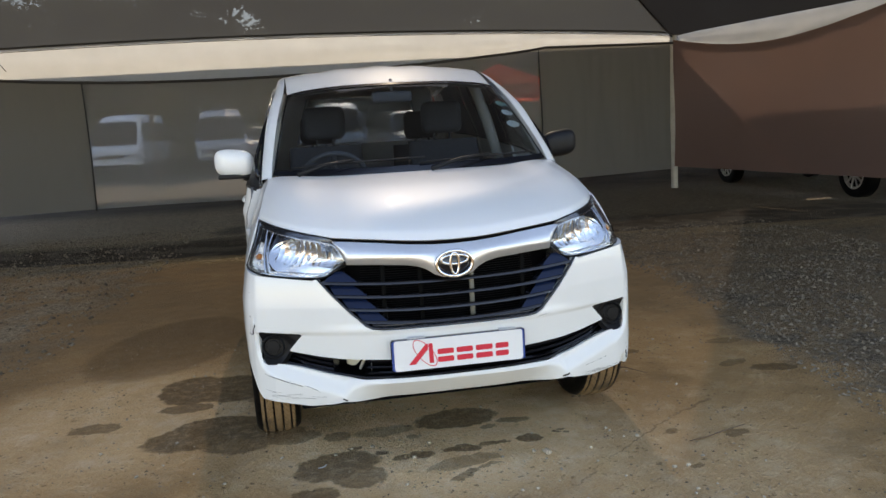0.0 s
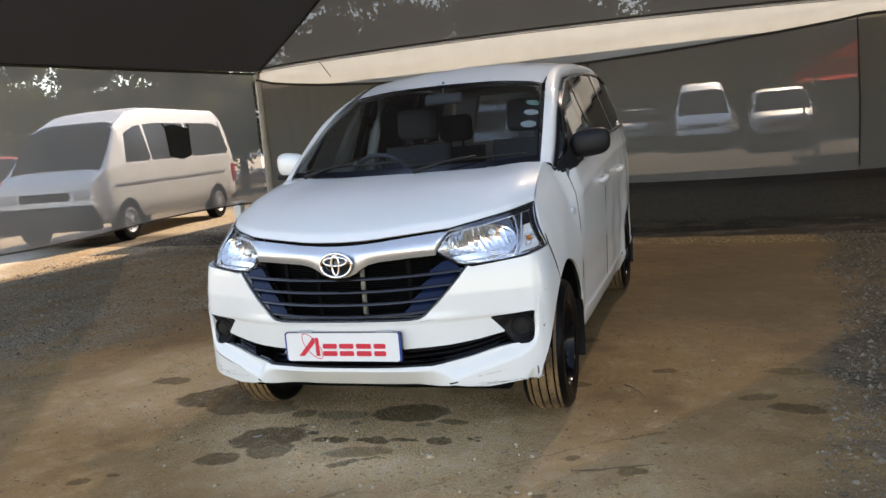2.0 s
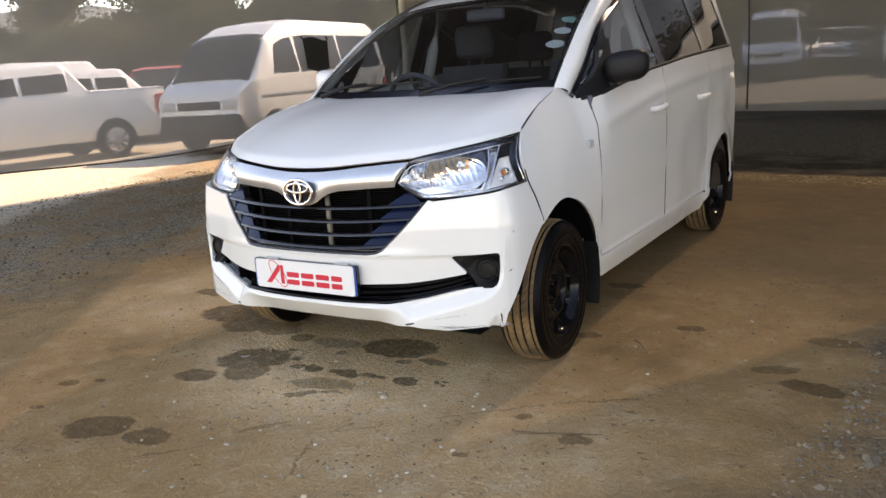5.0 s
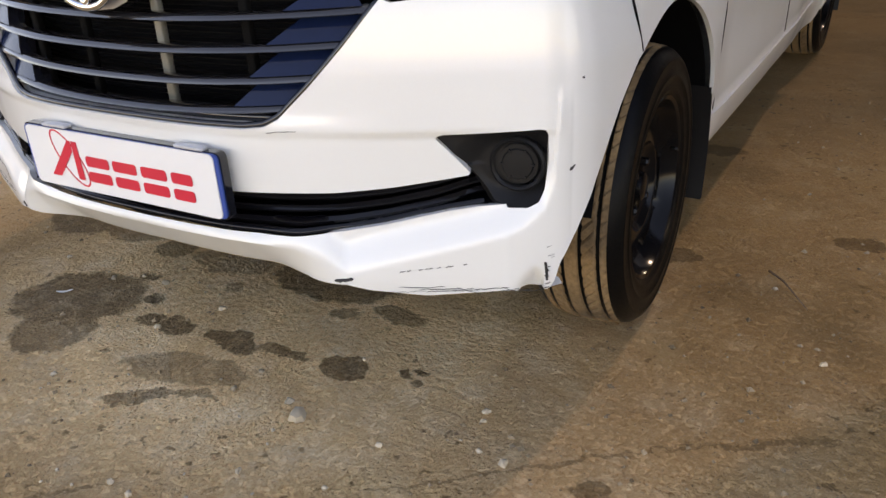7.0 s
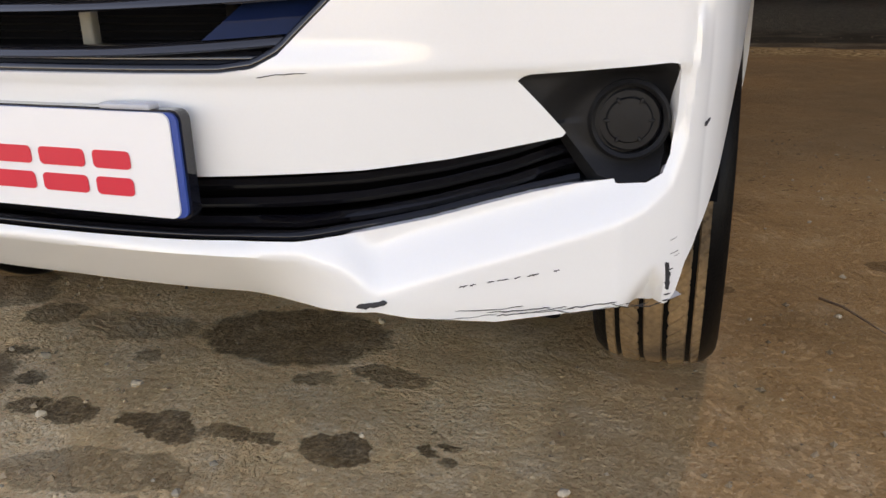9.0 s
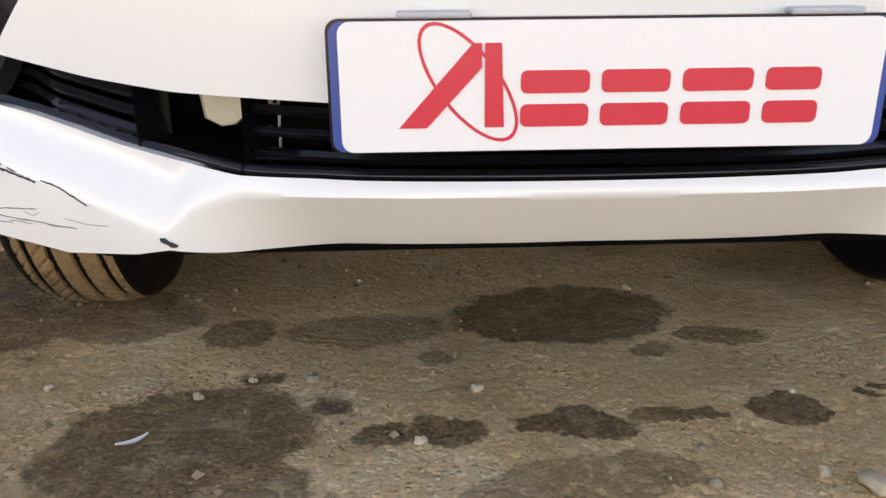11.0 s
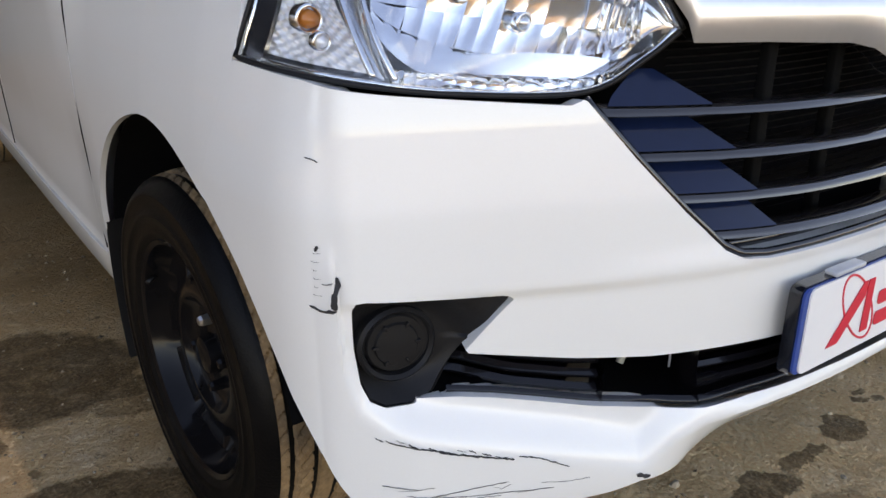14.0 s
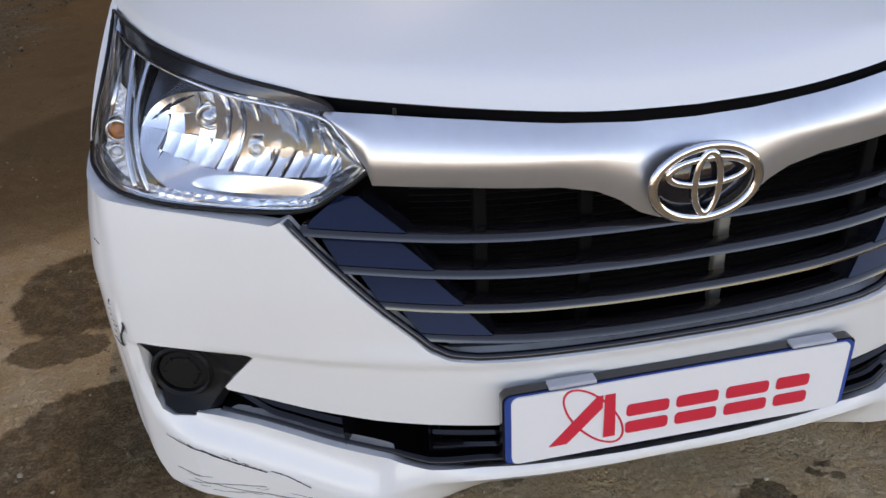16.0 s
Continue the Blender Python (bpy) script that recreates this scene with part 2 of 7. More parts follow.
def tube_data(points, radius, sides=8, closed=False):
    pts = [Vector(p) for p in points]
    n = len(pts)
    rad = radius if isinstance(radius, (list, tuple)) else [radius] * n
    vs, fs = [], []
    up = Vector((0, 0, 1))
    for i, p in enumerate(pts):
        a, b = (pts[(i - 1) % n], pts[(i + 1) % n]) if closed else (pts[max(i - 1, 0)], pts[min(i + 1, n - 1)])
        d = (b - a).normalized()
        side = d.cross(up if abs(d.z) < 0.95 else Vector((1, 0, 0))).normalized()
        top = side.cross(d).normalized()
        for k in range(sides):
            g = 2 * math.pi * k / sides
            vs.append(p + (side * math.cos(g) + top * math.sin(g)) * rad[i])
    for i in range(n if closed else n - 1):
        for k in range(sides):
            j, q = (i + 1) % n, (k + 1) % sides
            fs.append((i * sides + k, i * sides + q, j * sides + q, j * sides + k))
    if not closed:
        fs.append(tuple(range(sides))[::-1])
        fs.append(tuple((n - 1) * sides + k for k in range(sides)))
    return vs, fs


def lathe_data(profile, segs, axis="x", push=None):
    """Turns (radius, offset) points round an axis; push(angle, i, r, o) may return a shifted (r, o)."""
    vs, fs = [], []
    n = len(profile)
    for k in range(segs):
        g = 2 * math.pi * k / segs
        for i, (r, o) in enumerate(profile):
            if push:
                r, o = push(g, i, r, o)
            c, s = r * math.cos(g), r * math.sin(g)
            vs.append((o, c, s) if axis == "x" else (c, o, s) if axis == "y" else (c, s, o))
    for k in range(segs):
        q = (k + 1) % segs
        for i in range(n - 1):
            fs.append((k * n + i, q * n + i, q * n + i + 1, k * n + i + 1))
    return vs, fs


def curve(points):
    """A smooth curve through the points, over 0 to 1."""
    p = [Vector(q) for q in points]
    n = len(p) - 1

    def at(u):
        t = min(max(u, 0.0), 1.0) * n
        i = min(int(t), n - 1)
        w = t - i
        a, b, c, d = p[max(i - 1, 0)], p[i], p[i + 1], p[min(i + 2, n)]
        return 0.5 * (2 * b + (c - a) * w + (2 * a - 5 * b + 4 * c - d) * w * w + (3 * b - a - 3 * c + d) * w ** 3)
    return at


def smooth_step(a, b, x):
    t = min(max((x - a) / (b - a), 0.0), 1.0)
    return t * t * (3 - 2 * t)


def table(x, xs, ys):
    return float(np.interp(x, xs, ys))


def inside(px, py, poly):
    """Which of the points lie in the polygon."""
    got = np.zeros(px.shape, bool)
    n = len(poly)
    for i in range(n):
        (x1, y1), (x2, y2) = poly[i], poly[(i + 1) % n]
        if y1 == y2:
            continue
        got ^= ((y1 > py) != (y2 > py)) & (px < (x2 - x1) * (py - y1) / (y2 - y1) + x1)
    return got


def nearest(p, polys, k):
    """The nearest point to p on the polygons' edges; k scales the first axis."""
    best, at = 1e9, p
    for poly in polys:
        a = np.array(poly, float)
        b = np.roll(a, -1, 0)
        d, q = (b - a) * (k, 1), (np.array(p) - a) * (k, 1)
        t = np.clip((d * q).sum(1) / np.maximum((d * d).sum(1), 1e-12), 0, 1)
        c = a + (b - a) * t[:, None]
        e = (((c - p) * (k, 1)) ** 2).sum(1)
        i = int(e.argmin())
        if e[i] < best:
            best, at = e[i], c[i]
    return tuple(at)


def panel(name, surface, u_range, v_range, outer, holes, mat, parent, depth=0.02, k=1.0, label="", inward=None):
    """A sheet cut out of surface(u, v): the outer outline less the holes, with its rim turned inwards by depth."""
    us, vs_ = np.linspace(*u_range), np.linspace(*v_range)
    cu, cv = np.meshgrid((us[1:] + us[:-1]) / 2, (vs_[1:] + vs_[:-1]) / 2, indexing="ij")
    keep = inside(cu, cv, outer)
    for h in holes:
        keep &= ~inside(cu, cv, h)
    nu, nv = len(us), len(vs_)
    full = np.zeros((nu + 1, nv + 1), int)
    full[1:-1, 1:-1] = keep
    count = full[1:, 1:] + full[:-1, 1:] + full[1:, :-1] + full[:-1, :-1]
    index, verts = {}, []
    for i, j in zip(*np.nonzero(count)):
        p = (us[i], vs_[j])
        if count[i, j] < 4:
            p = nearest(p, [outer, *holes], k)
        index[i, j] = len(verts)
        verts.append(Vector(surface(*p)))
    faces, edges = [], {}
    for i, j in zip(*np.nonzero(keep)):
        f = [index[i, j], index[i + 1, j], index[i + 1, j + 1], index[i, j + 1]]
        faces.append(f)
        for a, b in zip(f, f[1:] + f[:1]):
            edges[a, b] = 1
    rim = [(a, b) for a, b in edges if (b, a) not in edges]
    if depth:
        away = {}
        for f in faces:
            nrm = (verts[f[2]] - verts[f[0]]).cross(verts[f[3]] - verts[f[1]])
            for a in f:
                away[a] = away.get(a, Vector()) + nrm
        inner = {}
        for a in {a for e in rim for a in e}:
            nrm = away[a].normalized()
            d = Vector(inward) if inward else -nrm
            if not inward and nrm.dot(verts[a] - Vector((0, 1.6, 0.7))) < 0:
                d = nrm
            inner[a] = len(verts)
            verts.append(verts[a] + d * depth)
        for a, b in rim:
            faces.append([b, a, inner[a], inner[b]])
    return mesh(name, verts, faces, mat, parent, True, label, 40)


def sheet(name, surface, nu, nv, mat, parent, label="", smooth=True):
    """The whole of surface over 0 to 1 in both directions."""
    vs, fs = sheet_data(surface, nu, nv)
    return mesh(name, vs, fs, mat, parent, smooth, label, 50)


def sheet_data(surface, nu, nv):
    vs = [Vector(surface(i / nu, j / nv)) for i in range(nu + 1) for j in range(nv + 1)]
    fs = [(i * (nv + 1) + j, (i + 1) * (nv + 1) + j, (i + 1) * (nv + 1) + j + 1, i * (nv + 1) + j + 1) for i in range(nu) for j in range(nv)]
    return vs, fs


def prism_data(outline, m, depth):
    """A flat outline in the plane's x and y, given depth along z and placed by m."""
    n = len(outline)
    vs = [m @ Vector((x, y, 0)) for x, y in outline] + [m @ Vector((x, y, depth)) for x, y in outline]
    fs = [tuple(range(n))[::-1], tuple(range(n, 2 * n))] + [(i, (i + 1) % n, n + (i + 1) % n, n + i) for i in range(n)]
    return vs, fs


def round_rect(w, h, r, seg=5):
    out = []
    for cx, cy, a0 in ((w / 2 - r, h / 2 - r, 0), (r - w / 2, h / 2 - r, 90), (r - w / 2, r - h / 2, 180), (w / 2 - r, r - h / 2, 270)):
        for k in range(seg + 1):
            g = radians(a0 + 90 * k / seg)
            out.append((cx + r * math.cos(g), cy + r * math.sin(g)))
    return out

# ---------------------------------------------------------------- ground
STAINS = [  # x, y, half length, half width, turn, strength
    (-0.50, 0.16, 0.16, 0.12, 20, 0.85), (-0.42, 0.03, 0.10, 0.09, 0, 0.75), (-0.60, -0.10, 0.09, 0.06, 10, 0.8), (-0.54, -0.64, 0.13, 0.09, 20, 0.75),
    (-0.29, -0.62, 0.09, 0.06, 0, 0.7), (0.06, 0.52, 0.17, 0.11, 5, 0.85), (-0.27, 0.48, 0.12, 0.06, 0, 0.5), (-0.48, 0.47, 0.055, 0.05, 0, 0.7),
    (-0.31, 0.24, 0.035, 0.022, 0, 0.95), (-0.24, 0.16, 0.034, 0.026, 0, 0.95), (-0.15, 0.165, 0.05, 0.032, 0, 0.9), (0.02, 0.17, 0.075, 0.035, -8, 1.0),
    (0.16, 0.18, 0.06, 0.018, 0, 0.85), (0.31, 0.19, 0.055, 0.034, 0, 1.0), (0.44, 0.225, 0.018, 0.014, 0, 0.9), (0.47, 0.25, 0.016, 0.013, 0, 0.9),
    (0.48, 0.21, 0.018, 0.011, 0, 0.8), (0.00, 0.04, 0.14, 0.05, 12, 0.55), (-0.42, 0.31, 0.03, 0.02, 0, 0.9), (-1.05, 0.70, 0.27, 0.15, 15, 0.9),
    (-0.93, 0.62, 0.16, 0.20, 30, 0.75), (-0.70, 0.54, 0.14, 0.08, -10, 0.6), (-1.20, 1.10, 0.11, 0.07, 0, 0.8),
    (-1.03, 1.48, 0.14, 0.07, 0, 0.7), (-1.60, 0.94, 0.11, 0.06, 0, 0.7),
    (1.78, 0.72, 0.11, 0.05, -15, 0.75), (1.63, 0.86, 0.09, 0.04, 20, 0.6), (1.80, 1.25, 0.10, 0.05, 0, 0.5),
    (0.30, 0.42, 0.07, 0.03, 0, 0.7),
    (-1.00, 1.36, 0.24, 0.19, -35, 0.95), (-1.20, 1.40, 0.16, 0.22, 0, 0.95), (-0.86, 1.22, 0.10, 0.07, -30, 0.9), (-1.45, 2.45, 0.42, 0.70, -15, 0.45), (-1.05, 0.78, 0.16, 0.12, 20, 0.95), (-0.92, 0.66, 0.14, 0.10, -10, 0.9),
    (0.69, 1.83, 0.10, 0.05, 0, 0.6), (1.2, 1.23, 0.06, 0.04, 0, 0.7), (-0.79, 1.13, 0.10, 0.06, 0, 0.6),
    (-0.16, 0.36, 0.03, 0.02, 0, 0.6), (0.18, 0.38, 0.04, 0.02, 0, 0.7),
    (-0.11, -0.67, 0.12, 0.006, 43, 0.5), (0.06, -0.38, 0.11, 0.006, 53, 0.5), (0.43, -0.23, 0.1, 0.005, 43, 0.5), (0.36, -0.52, 0.14, 0.006, 114, 0.5),
    (1.12, 0.31, 0.14, 0.007, 34, 0.5), (0.78, 0.07, 0.28, 0.005, 38, 0.5), (-1.08, -0.39, 0.05, 0.03, 15, 0.7), (-0.97, -0.31, 0.035, 0.021, 15, 0.7), (-0.96, -0.62, 0.035, 0.021, 15, 0.7),
    (0.72, -0.21, 0.02, 0.012, 15, 0.7), (0.84, -0.26, 0.03, 0.018, 15, 0.7), (0.9, 0.07, 0.03, 0.018, 15, 0.7),
    (-0.02, -0.075, 0.07, 0.020, 35, 0.75), (0.09, -0.02, 0.045, 0.012, 10, 0.65),
    (1.14, -0.02, 0.05, 0.03, 15, 0.7), (0.79, 0.99, 0.06, 0.036, 15, 0.7), (-0.77, 0.57, 0.15, 0.09, 15, 0.7),
]


def ground_material():
    m = bpy.data.materials.new("packed_earth")
    m.use_nodes = True
    n, l = m.node_tree.nodes, m.node_tree.links
    b = n["Principled BSDF"]
    b.inputs["Specular IOR Level"].default_value = 0.12
    geo = n.new("ShaderNodeNewGeometry")

    def noise_tex(scale, detail=5, rough=0.55):
        t = n.new("ShaderNodeTexNoise")
        t.inputs["Scale"].default_value, t.inputs["Detail"].default_value, t.inputs["Roughness"].default_value = scale, detail, rough
        l.new(geo.outputs["Position"], t.inputs["Vector"])
        return t.outputs[0]

    def ranged(x, a, c, lo=0.0, hi=1.0):
        r = n.new("ShaderNodeMapRange")
        r.interpolation_type = "SMOOTHSTEP"
        for k, v in enumerate((a, c, lo, hi)):
            r.inputs[k + 1].default_value = v
        l.new(x, r.inputs[0])
        return r.outputs[0]

    def mixed(f, a, c, mode="MIX"):
        x = n.new("ShaderNodeMix")
        x.data_type, x.blend_type = "RGBA", mode
        for sock, v in ((0, f), (6, a), (7, c)):
            if isinstance(v, (float, tuple)):
                x.inputs[sock].default_value = v if isinstance(v, float) else (*v, 1)
            else:
                l.new(v, x.inputs[sock])
        return x.outputs[2]

    def calc(op, a, c):
        x = n.new("ShaderNodeMath")
        x.operation = op
        for k, v in ((0, a), (1, c)):
            if isinstance(v, float):
                x.inputs[k].default_value = v
            else:
                l.new(v, x.inputs[k])
        return x.outputs[0]

    sep = n.new("ShaderNodeSeparateXYZ")
    l.new(geo.outputs["Position"], sep.inputs[0])
    broad, mid, fine = noise_tex(0.55, 6), noise_tex(7, 8, 0.68), noise_tex(150, 5, 0.75)
    earth = mixed(ranged(broad, 0.35, 0.65), (0.50, 0.285, 0.115), (0.56, 0.32, 0.13))
    earth = mixed(ranged(mid, 0.45, 0.75), earth, (0.64, 0.41, 0.20))
    earth = mixed(0.25, earth, ranged(fine, 0.2, 0.8), "OVERLAY")
    earth = mixed(ranged(noise_tex(34, 6, 0.7), 0.60, 0.76, 0.0, 0.55), earth, (0.09, 0.058, 0.032))
    earth = mixed(ranged(noise_tex(120, 3, 0.6), 0.64, 0.74, 0.0, 0.5), earth, (0.38, 0.30, 0.21))
    earth = mixed(ranged(noise_tex(1.9, 7, 0.62), 0.50, 0.66, 0.0, 0.55), earth, (0.28, 0.165, 0.067))
    earth = mixed(ranged(noise_tex(2.6, 7, 0.6), 0.56, 0.70, 0.0, 0.6), earth, (0.64, 0.43, 0.20))
    earth = mixed(ranged(noise_tex(240, 3, 0.7), 0.58, 0.72, 0.0, 0.6), earth, (0.62, 0.50, 0.35))
    earth = mixed(ranged(noise_tex(190, 3, 0.7), 0.60, 0.74, 0.0, 0.6), earth, (0.11, 0.068, 0.035))
    earth = mixed(1.0, earth, (0.80, 0.81, 0.855), "MULTIPLY")
    # earth blends darker and browner further back
    earth = mixed(calc("MULTIPLY", ranged(sep.outputs[1], 0.9, 2.8), ranged(noise_tex(0.9, 6, 0.6), 0.30, 0.60, 0.45, 0.95)), earth, mixed(0.72, earth, (0.19, 0.132, 0.076)))
    # paler sand round the bumper; the brighter light there is put into the colour
    dry = n.new("ShaderNodeVectorMath")
    dry.operation = "DISTANCE"
    dry.inputs[1].default_value = (-0.05, 0.48, 0.0)
    l.new(geo.outputs["Position"], dry.inputs[0])
    pale_side = n.new("ShaderNodeVectorMath")
    pale_side.operation = "DISTANCE"
    pale_side.inputs[1].default_value = (0.75, -0.25, 0.0)
    l.new(geo.outputs["Position"], pale_side.inputs[0])
    pale_left = n.new("ShaderNodeVectorMath")
    pale_left.operation = "DISTANCE"
    pale_left.inputs[1].default_value = (-1.45, 1.05, 0.0)
    l.new(geo.outputs["Position"], pale_left.inputs[0])
    pale_near = calc("MAXIMUM", ranged(pale_left.outputs["Value"], 0.40, 1.10, 0.6, 0.0), ranged(pale_side.outputs["Value"], 0.30, 1.00, 0.36, 0.0))
    pale_near = calc("MAXIMUM", pale_near, ranged(dry.outputs["Value"], 0.48, 1.05, 1.0, 0.0))
    pale_fac = calc("MULTIPLY", pale_near, ranged(noise_tex(2.2, 6), 0.30, 0.55, 0.55, 1.0))
    earth = mixed(pale_fac, earth, mixed(0.25, mixed(ranged(mid, 0.42, 0.70), (0.84, 0.56, 0.30), (0.90, 0.67, 0.42)), ranged(fine, 0.25, 0.75), "OVERLAY"))
    earth = mixed(ranged(noise_tex(95, 5, 0.75), 0.56, 0.70, 0.0, 0.55), earth, (0.17, 0.105, 0.055))
    # grey gravel lies at the sides and along the rear
    edge = noise_tex(1.1, 5)
    wob = calc("MULTIPLY", calc("SUBTRACT", edge, 0.5), 3.0)
    left = ranged(calc("ADD", calc("ADD", sep.outputs[0], calc("MULTIPLY", sep.outputs[1], -0.16)), wob), -3.4, -2.5, 1.0, 0.0)
    right = ranged(calc("ADD", calc("ADD", sep.outputs[0], calc("MULTIPLY", sep.outputs[1], -0.12)), calc("MULTIPLY", wob, 0.35)), 1.72, 2.02)
    row = calc("ADD", calc("ADD", sep.outputs[1], calc("MULTIPLY", sep.outputs[0], 0.155)), calc("MULTIPLY", calc("SUBTRACT", noise_tex(3.0, 5), 0.5), 0.35))
    rear = ranged(row, 6.20, 6.30)
    gravel = calc("MAXIMUM", calc("MAXIMUM", left, right), rear)
    vor = n.new("ShaderNodeTexVoronoi")
    vor.inputs["Scale"].default_value = 42
    l.new(geo.outputs["Position"], vor.inputs["Vector"])
    stones = mixed(vor.outputs["Color"], (0.165, 0.127, 0.085), (0.43, 0.345, 0.24))
    # rear and right stones get darker colours for the shade on them
    dull = mixed(vor.outputs["Color"], (0.07, 0.057, 0.042), (0.20, 0.17, 0.13))
    middling = mixed(vor.outputs["Color"], (0.085, 0.064, 0.042), (0.235, 0.185, 0.125))
    stones = mixed(left, mixed(right, dull, middling), stones)
    # band of cast shade painted as darker, mottled gravel
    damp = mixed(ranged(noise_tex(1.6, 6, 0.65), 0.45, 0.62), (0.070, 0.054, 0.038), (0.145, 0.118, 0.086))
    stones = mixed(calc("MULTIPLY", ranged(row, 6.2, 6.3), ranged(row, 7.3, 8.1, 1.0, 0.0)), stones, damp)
    # further back the yard's dim light is put into a darker stone colour
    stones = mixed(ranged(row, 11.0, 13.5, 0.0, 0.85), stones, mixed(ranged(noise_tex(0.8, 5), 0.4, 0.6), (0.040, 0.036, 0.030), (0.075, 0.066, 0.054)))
    stones = mixed(0.5, stones, fine, "OVERLAY")
    patchy = calc("MULTIPLY", gravel, calc("MAXIMUM", calc("MAXIMUM", rear, calc("MULTIPLY", right, 0.7)), ranged(noise_tex(2.3, 6), 0.35, 0.62, 0.15, 1.0)))
    # a pale mottled strip bounds the darkened gravel at the rear
    ridge = calc("MULTIPLY", calc("MULTIPLY", ranged(row, 5.62, 5.85), ranged(row, 6.16, 6.24, 1.0, 0.0)), ranged(noise_tex(4.0, 6), 0.35, 0.6, 0.3, 1.0))
    earth = mixed(ridge, earth, mixed(ranged(noise_tex(26, 6, 0.7), 0.42, 0.62), (0.20, 0.125, 0.05), (0.74, 0.53, 0.29)))
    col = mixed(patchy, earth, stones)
    # bright sand outside the left side
    sand = ranged(calc("ADD", calc("ADD", sep.outputs[0], calc("MULTIPLY", sep.outputs[1], 0.5)), calc("MULTIPLY", wob, 0.4)), -5.1, -4.5, 1.0, 0.0)
    col = mixed(sand, col, mixed(ranged(mid, 0.4, 0.7), (0.52, 0.44, 0.33), (0.60, 0.53, 0.43)))
    # damp patches
    warp = n.new("ShaderNodeTexNoise")
    warp.inputs["Scale"].default_value, warp.inputs["Detail"].default_value = 16, 4
    l.new(geo.outputs["Position"], warp.inputs["Vector"])
    off = n.new("ShaderNodeVectorMath")
    off.operation = "MULTIPLY_ADD"
    off.inputs[1].default_value, off.inputs[2].default_value = (0.07, 0.07, 0), (-0.035, -0.035, 0)
    l.new(warp.outputs["Color"], off.inputs[0])
    fray = n.new("ShaderNodeTexNoise")
    fray.inputs["Scale"].default_value, fray.inputs["Detail"].default_value = 75, 4
    l.new(geo.outputs["Position"], fray.inputs["Vector"])
    off_fine = n.new("ShaderNodeVectorMath")
    off_fine.operation = "MULTIPLY_ADD"
    off_fine.inputs[1].default_value, off_fine.inputs[2].default_value = (0.030, 0.030, 0), (-0.015, -0.015, 0)
    l.new(fray.outputs["Color"], off_fine.inputs[0])
    both = n.new("ShaderNodeVectorMath")
    l.new(off.outputs[0], both.inputs[0])
    l.new(off_fine.outputs[0], both.inputs[1])
    pos = n.new("ShaderNodeVectorMath")
    l.new(geo.outputs["Position"], pos.inputs[0])
    l.new(both.outputs[0], pos.inputs[1])
    wet = None
    for x, y, a, c, turn, s in STAINS:
        mp = n.new("ShaderNodeMapping")
        mp.vector_type = "TEXTURE"
        mp.inputs["Location"].default_value, mp.inputs["Rotation"].default_value = (x, y, 0), (0, 0, radians(turn))
        mp.inputs["Scale"].default_value = (a * 1.15, c * 1.15, 1000)
        l.new(pos.outputs[0], mp.inputs["Vector"])
        ln = n.new("ShaderNodeVectorMath")
        ln.operation = "LENGTH"
        l.new(mp.outputs[0], ln.inputs[0])
        w = ranged(ln.outputs["Value"], 0.88 if a > 0.04 else 0.7, 1.03, min(s * 1.08, 1.0), 0.0)
        wet = w if wet is None else calc("MAXIMUM", wet, w)
    wet = calc("MULTIPLY", wet, ranged(noise_tex(22, 5), 0.3, 0.55, 0.72, 1.0))
    wet = calc("MULTIPLY", wet, ranged(noise_tex(130, 4, 0.7), 0.32, 0.58, 0.72, 1.0))
    # small dark specks
    sp = n.new("ShaderNodeTexVoronoi")
    sp.inputs["Scale"].default_value, sp.inputs["Randomness"].default_value = 9.0, 1.0
    l.new(pos.outputs[0], sp.inputs["Vector"])
    speck = calc("MULTIPLY", ranged(sp.outputs["Distance"], 0.06, 0.13, 1.0, 0.0), ranged(noise_tex(1.7), 0.47, 0.57))
    wet = calc("MAXIMUM", wet, calc("MULTIPLY", speck, 0.7))
    drops = n.new("ShaderNodeTexVoronoi")
    drops.inputs["Scale"].default_value, drops.inputs["Randomness"].default_value = 27.0, 1.0
    l.new(pos.outputs[0], drops.inputs["Vector"])
    splash = calc("MULTIPLY", ranged(drops.outputs["Distance"], 0.10, 0.24, 1.0, 0.0), ranged(noise_tex(2.6, 5, 0.6), 0.48, 0.575))
    wet = calc("MAXIMUM", wet, calc("MULTIPLY", splash, 0.75))
    col = mixed(wet, col, mixed(0.84, col, (0.054, 0.028, 0.009)))
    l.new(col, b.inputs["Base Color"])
    l.new(calc("SUBTRACT", 0.95, calc("MULTIPLY", wet, 0.25)), b.inputs["Roughness"])
    clods = noise_tex(30, 6, 0.6)
    height = calc("ADD", calc("ADD", calc("MULTIPLY", fine, 0.16), calc("MULTIPLY", mid, 0.42)), calc("MULTIPLY", ranged(clods, 0.35, 0.75), 0.30))
    height = calc("ADD", height, calc("MULTIPLY", ranged(noise_tex(55, 6, 0.72), 0.42, 0.68), 0.36))
    height = calc("ADD", height, calc("MULTIPLY", calc("MULTIPLY", vor.outputs["Distance"], patchy), -1.2))
    crumbs = n.new("ShaderNodeTexVoronoi")
    crumbs.inputs["Scale"].default_value = 85
    l.new(geo.outputs["Position"], crumbs.inputs["Vector"])
    height = calc("ADD", height, calc("MULTIPLY", ranged(crumbs.outputs["Distance"], 0.0, 0.45, 1.0, 0.0), calc("MULTIPLY", ranged(noise_tex(5, 4), 0.46, 0.62), 0.6)))
    # short ridges pressed by tyre lugs
    ridges = None
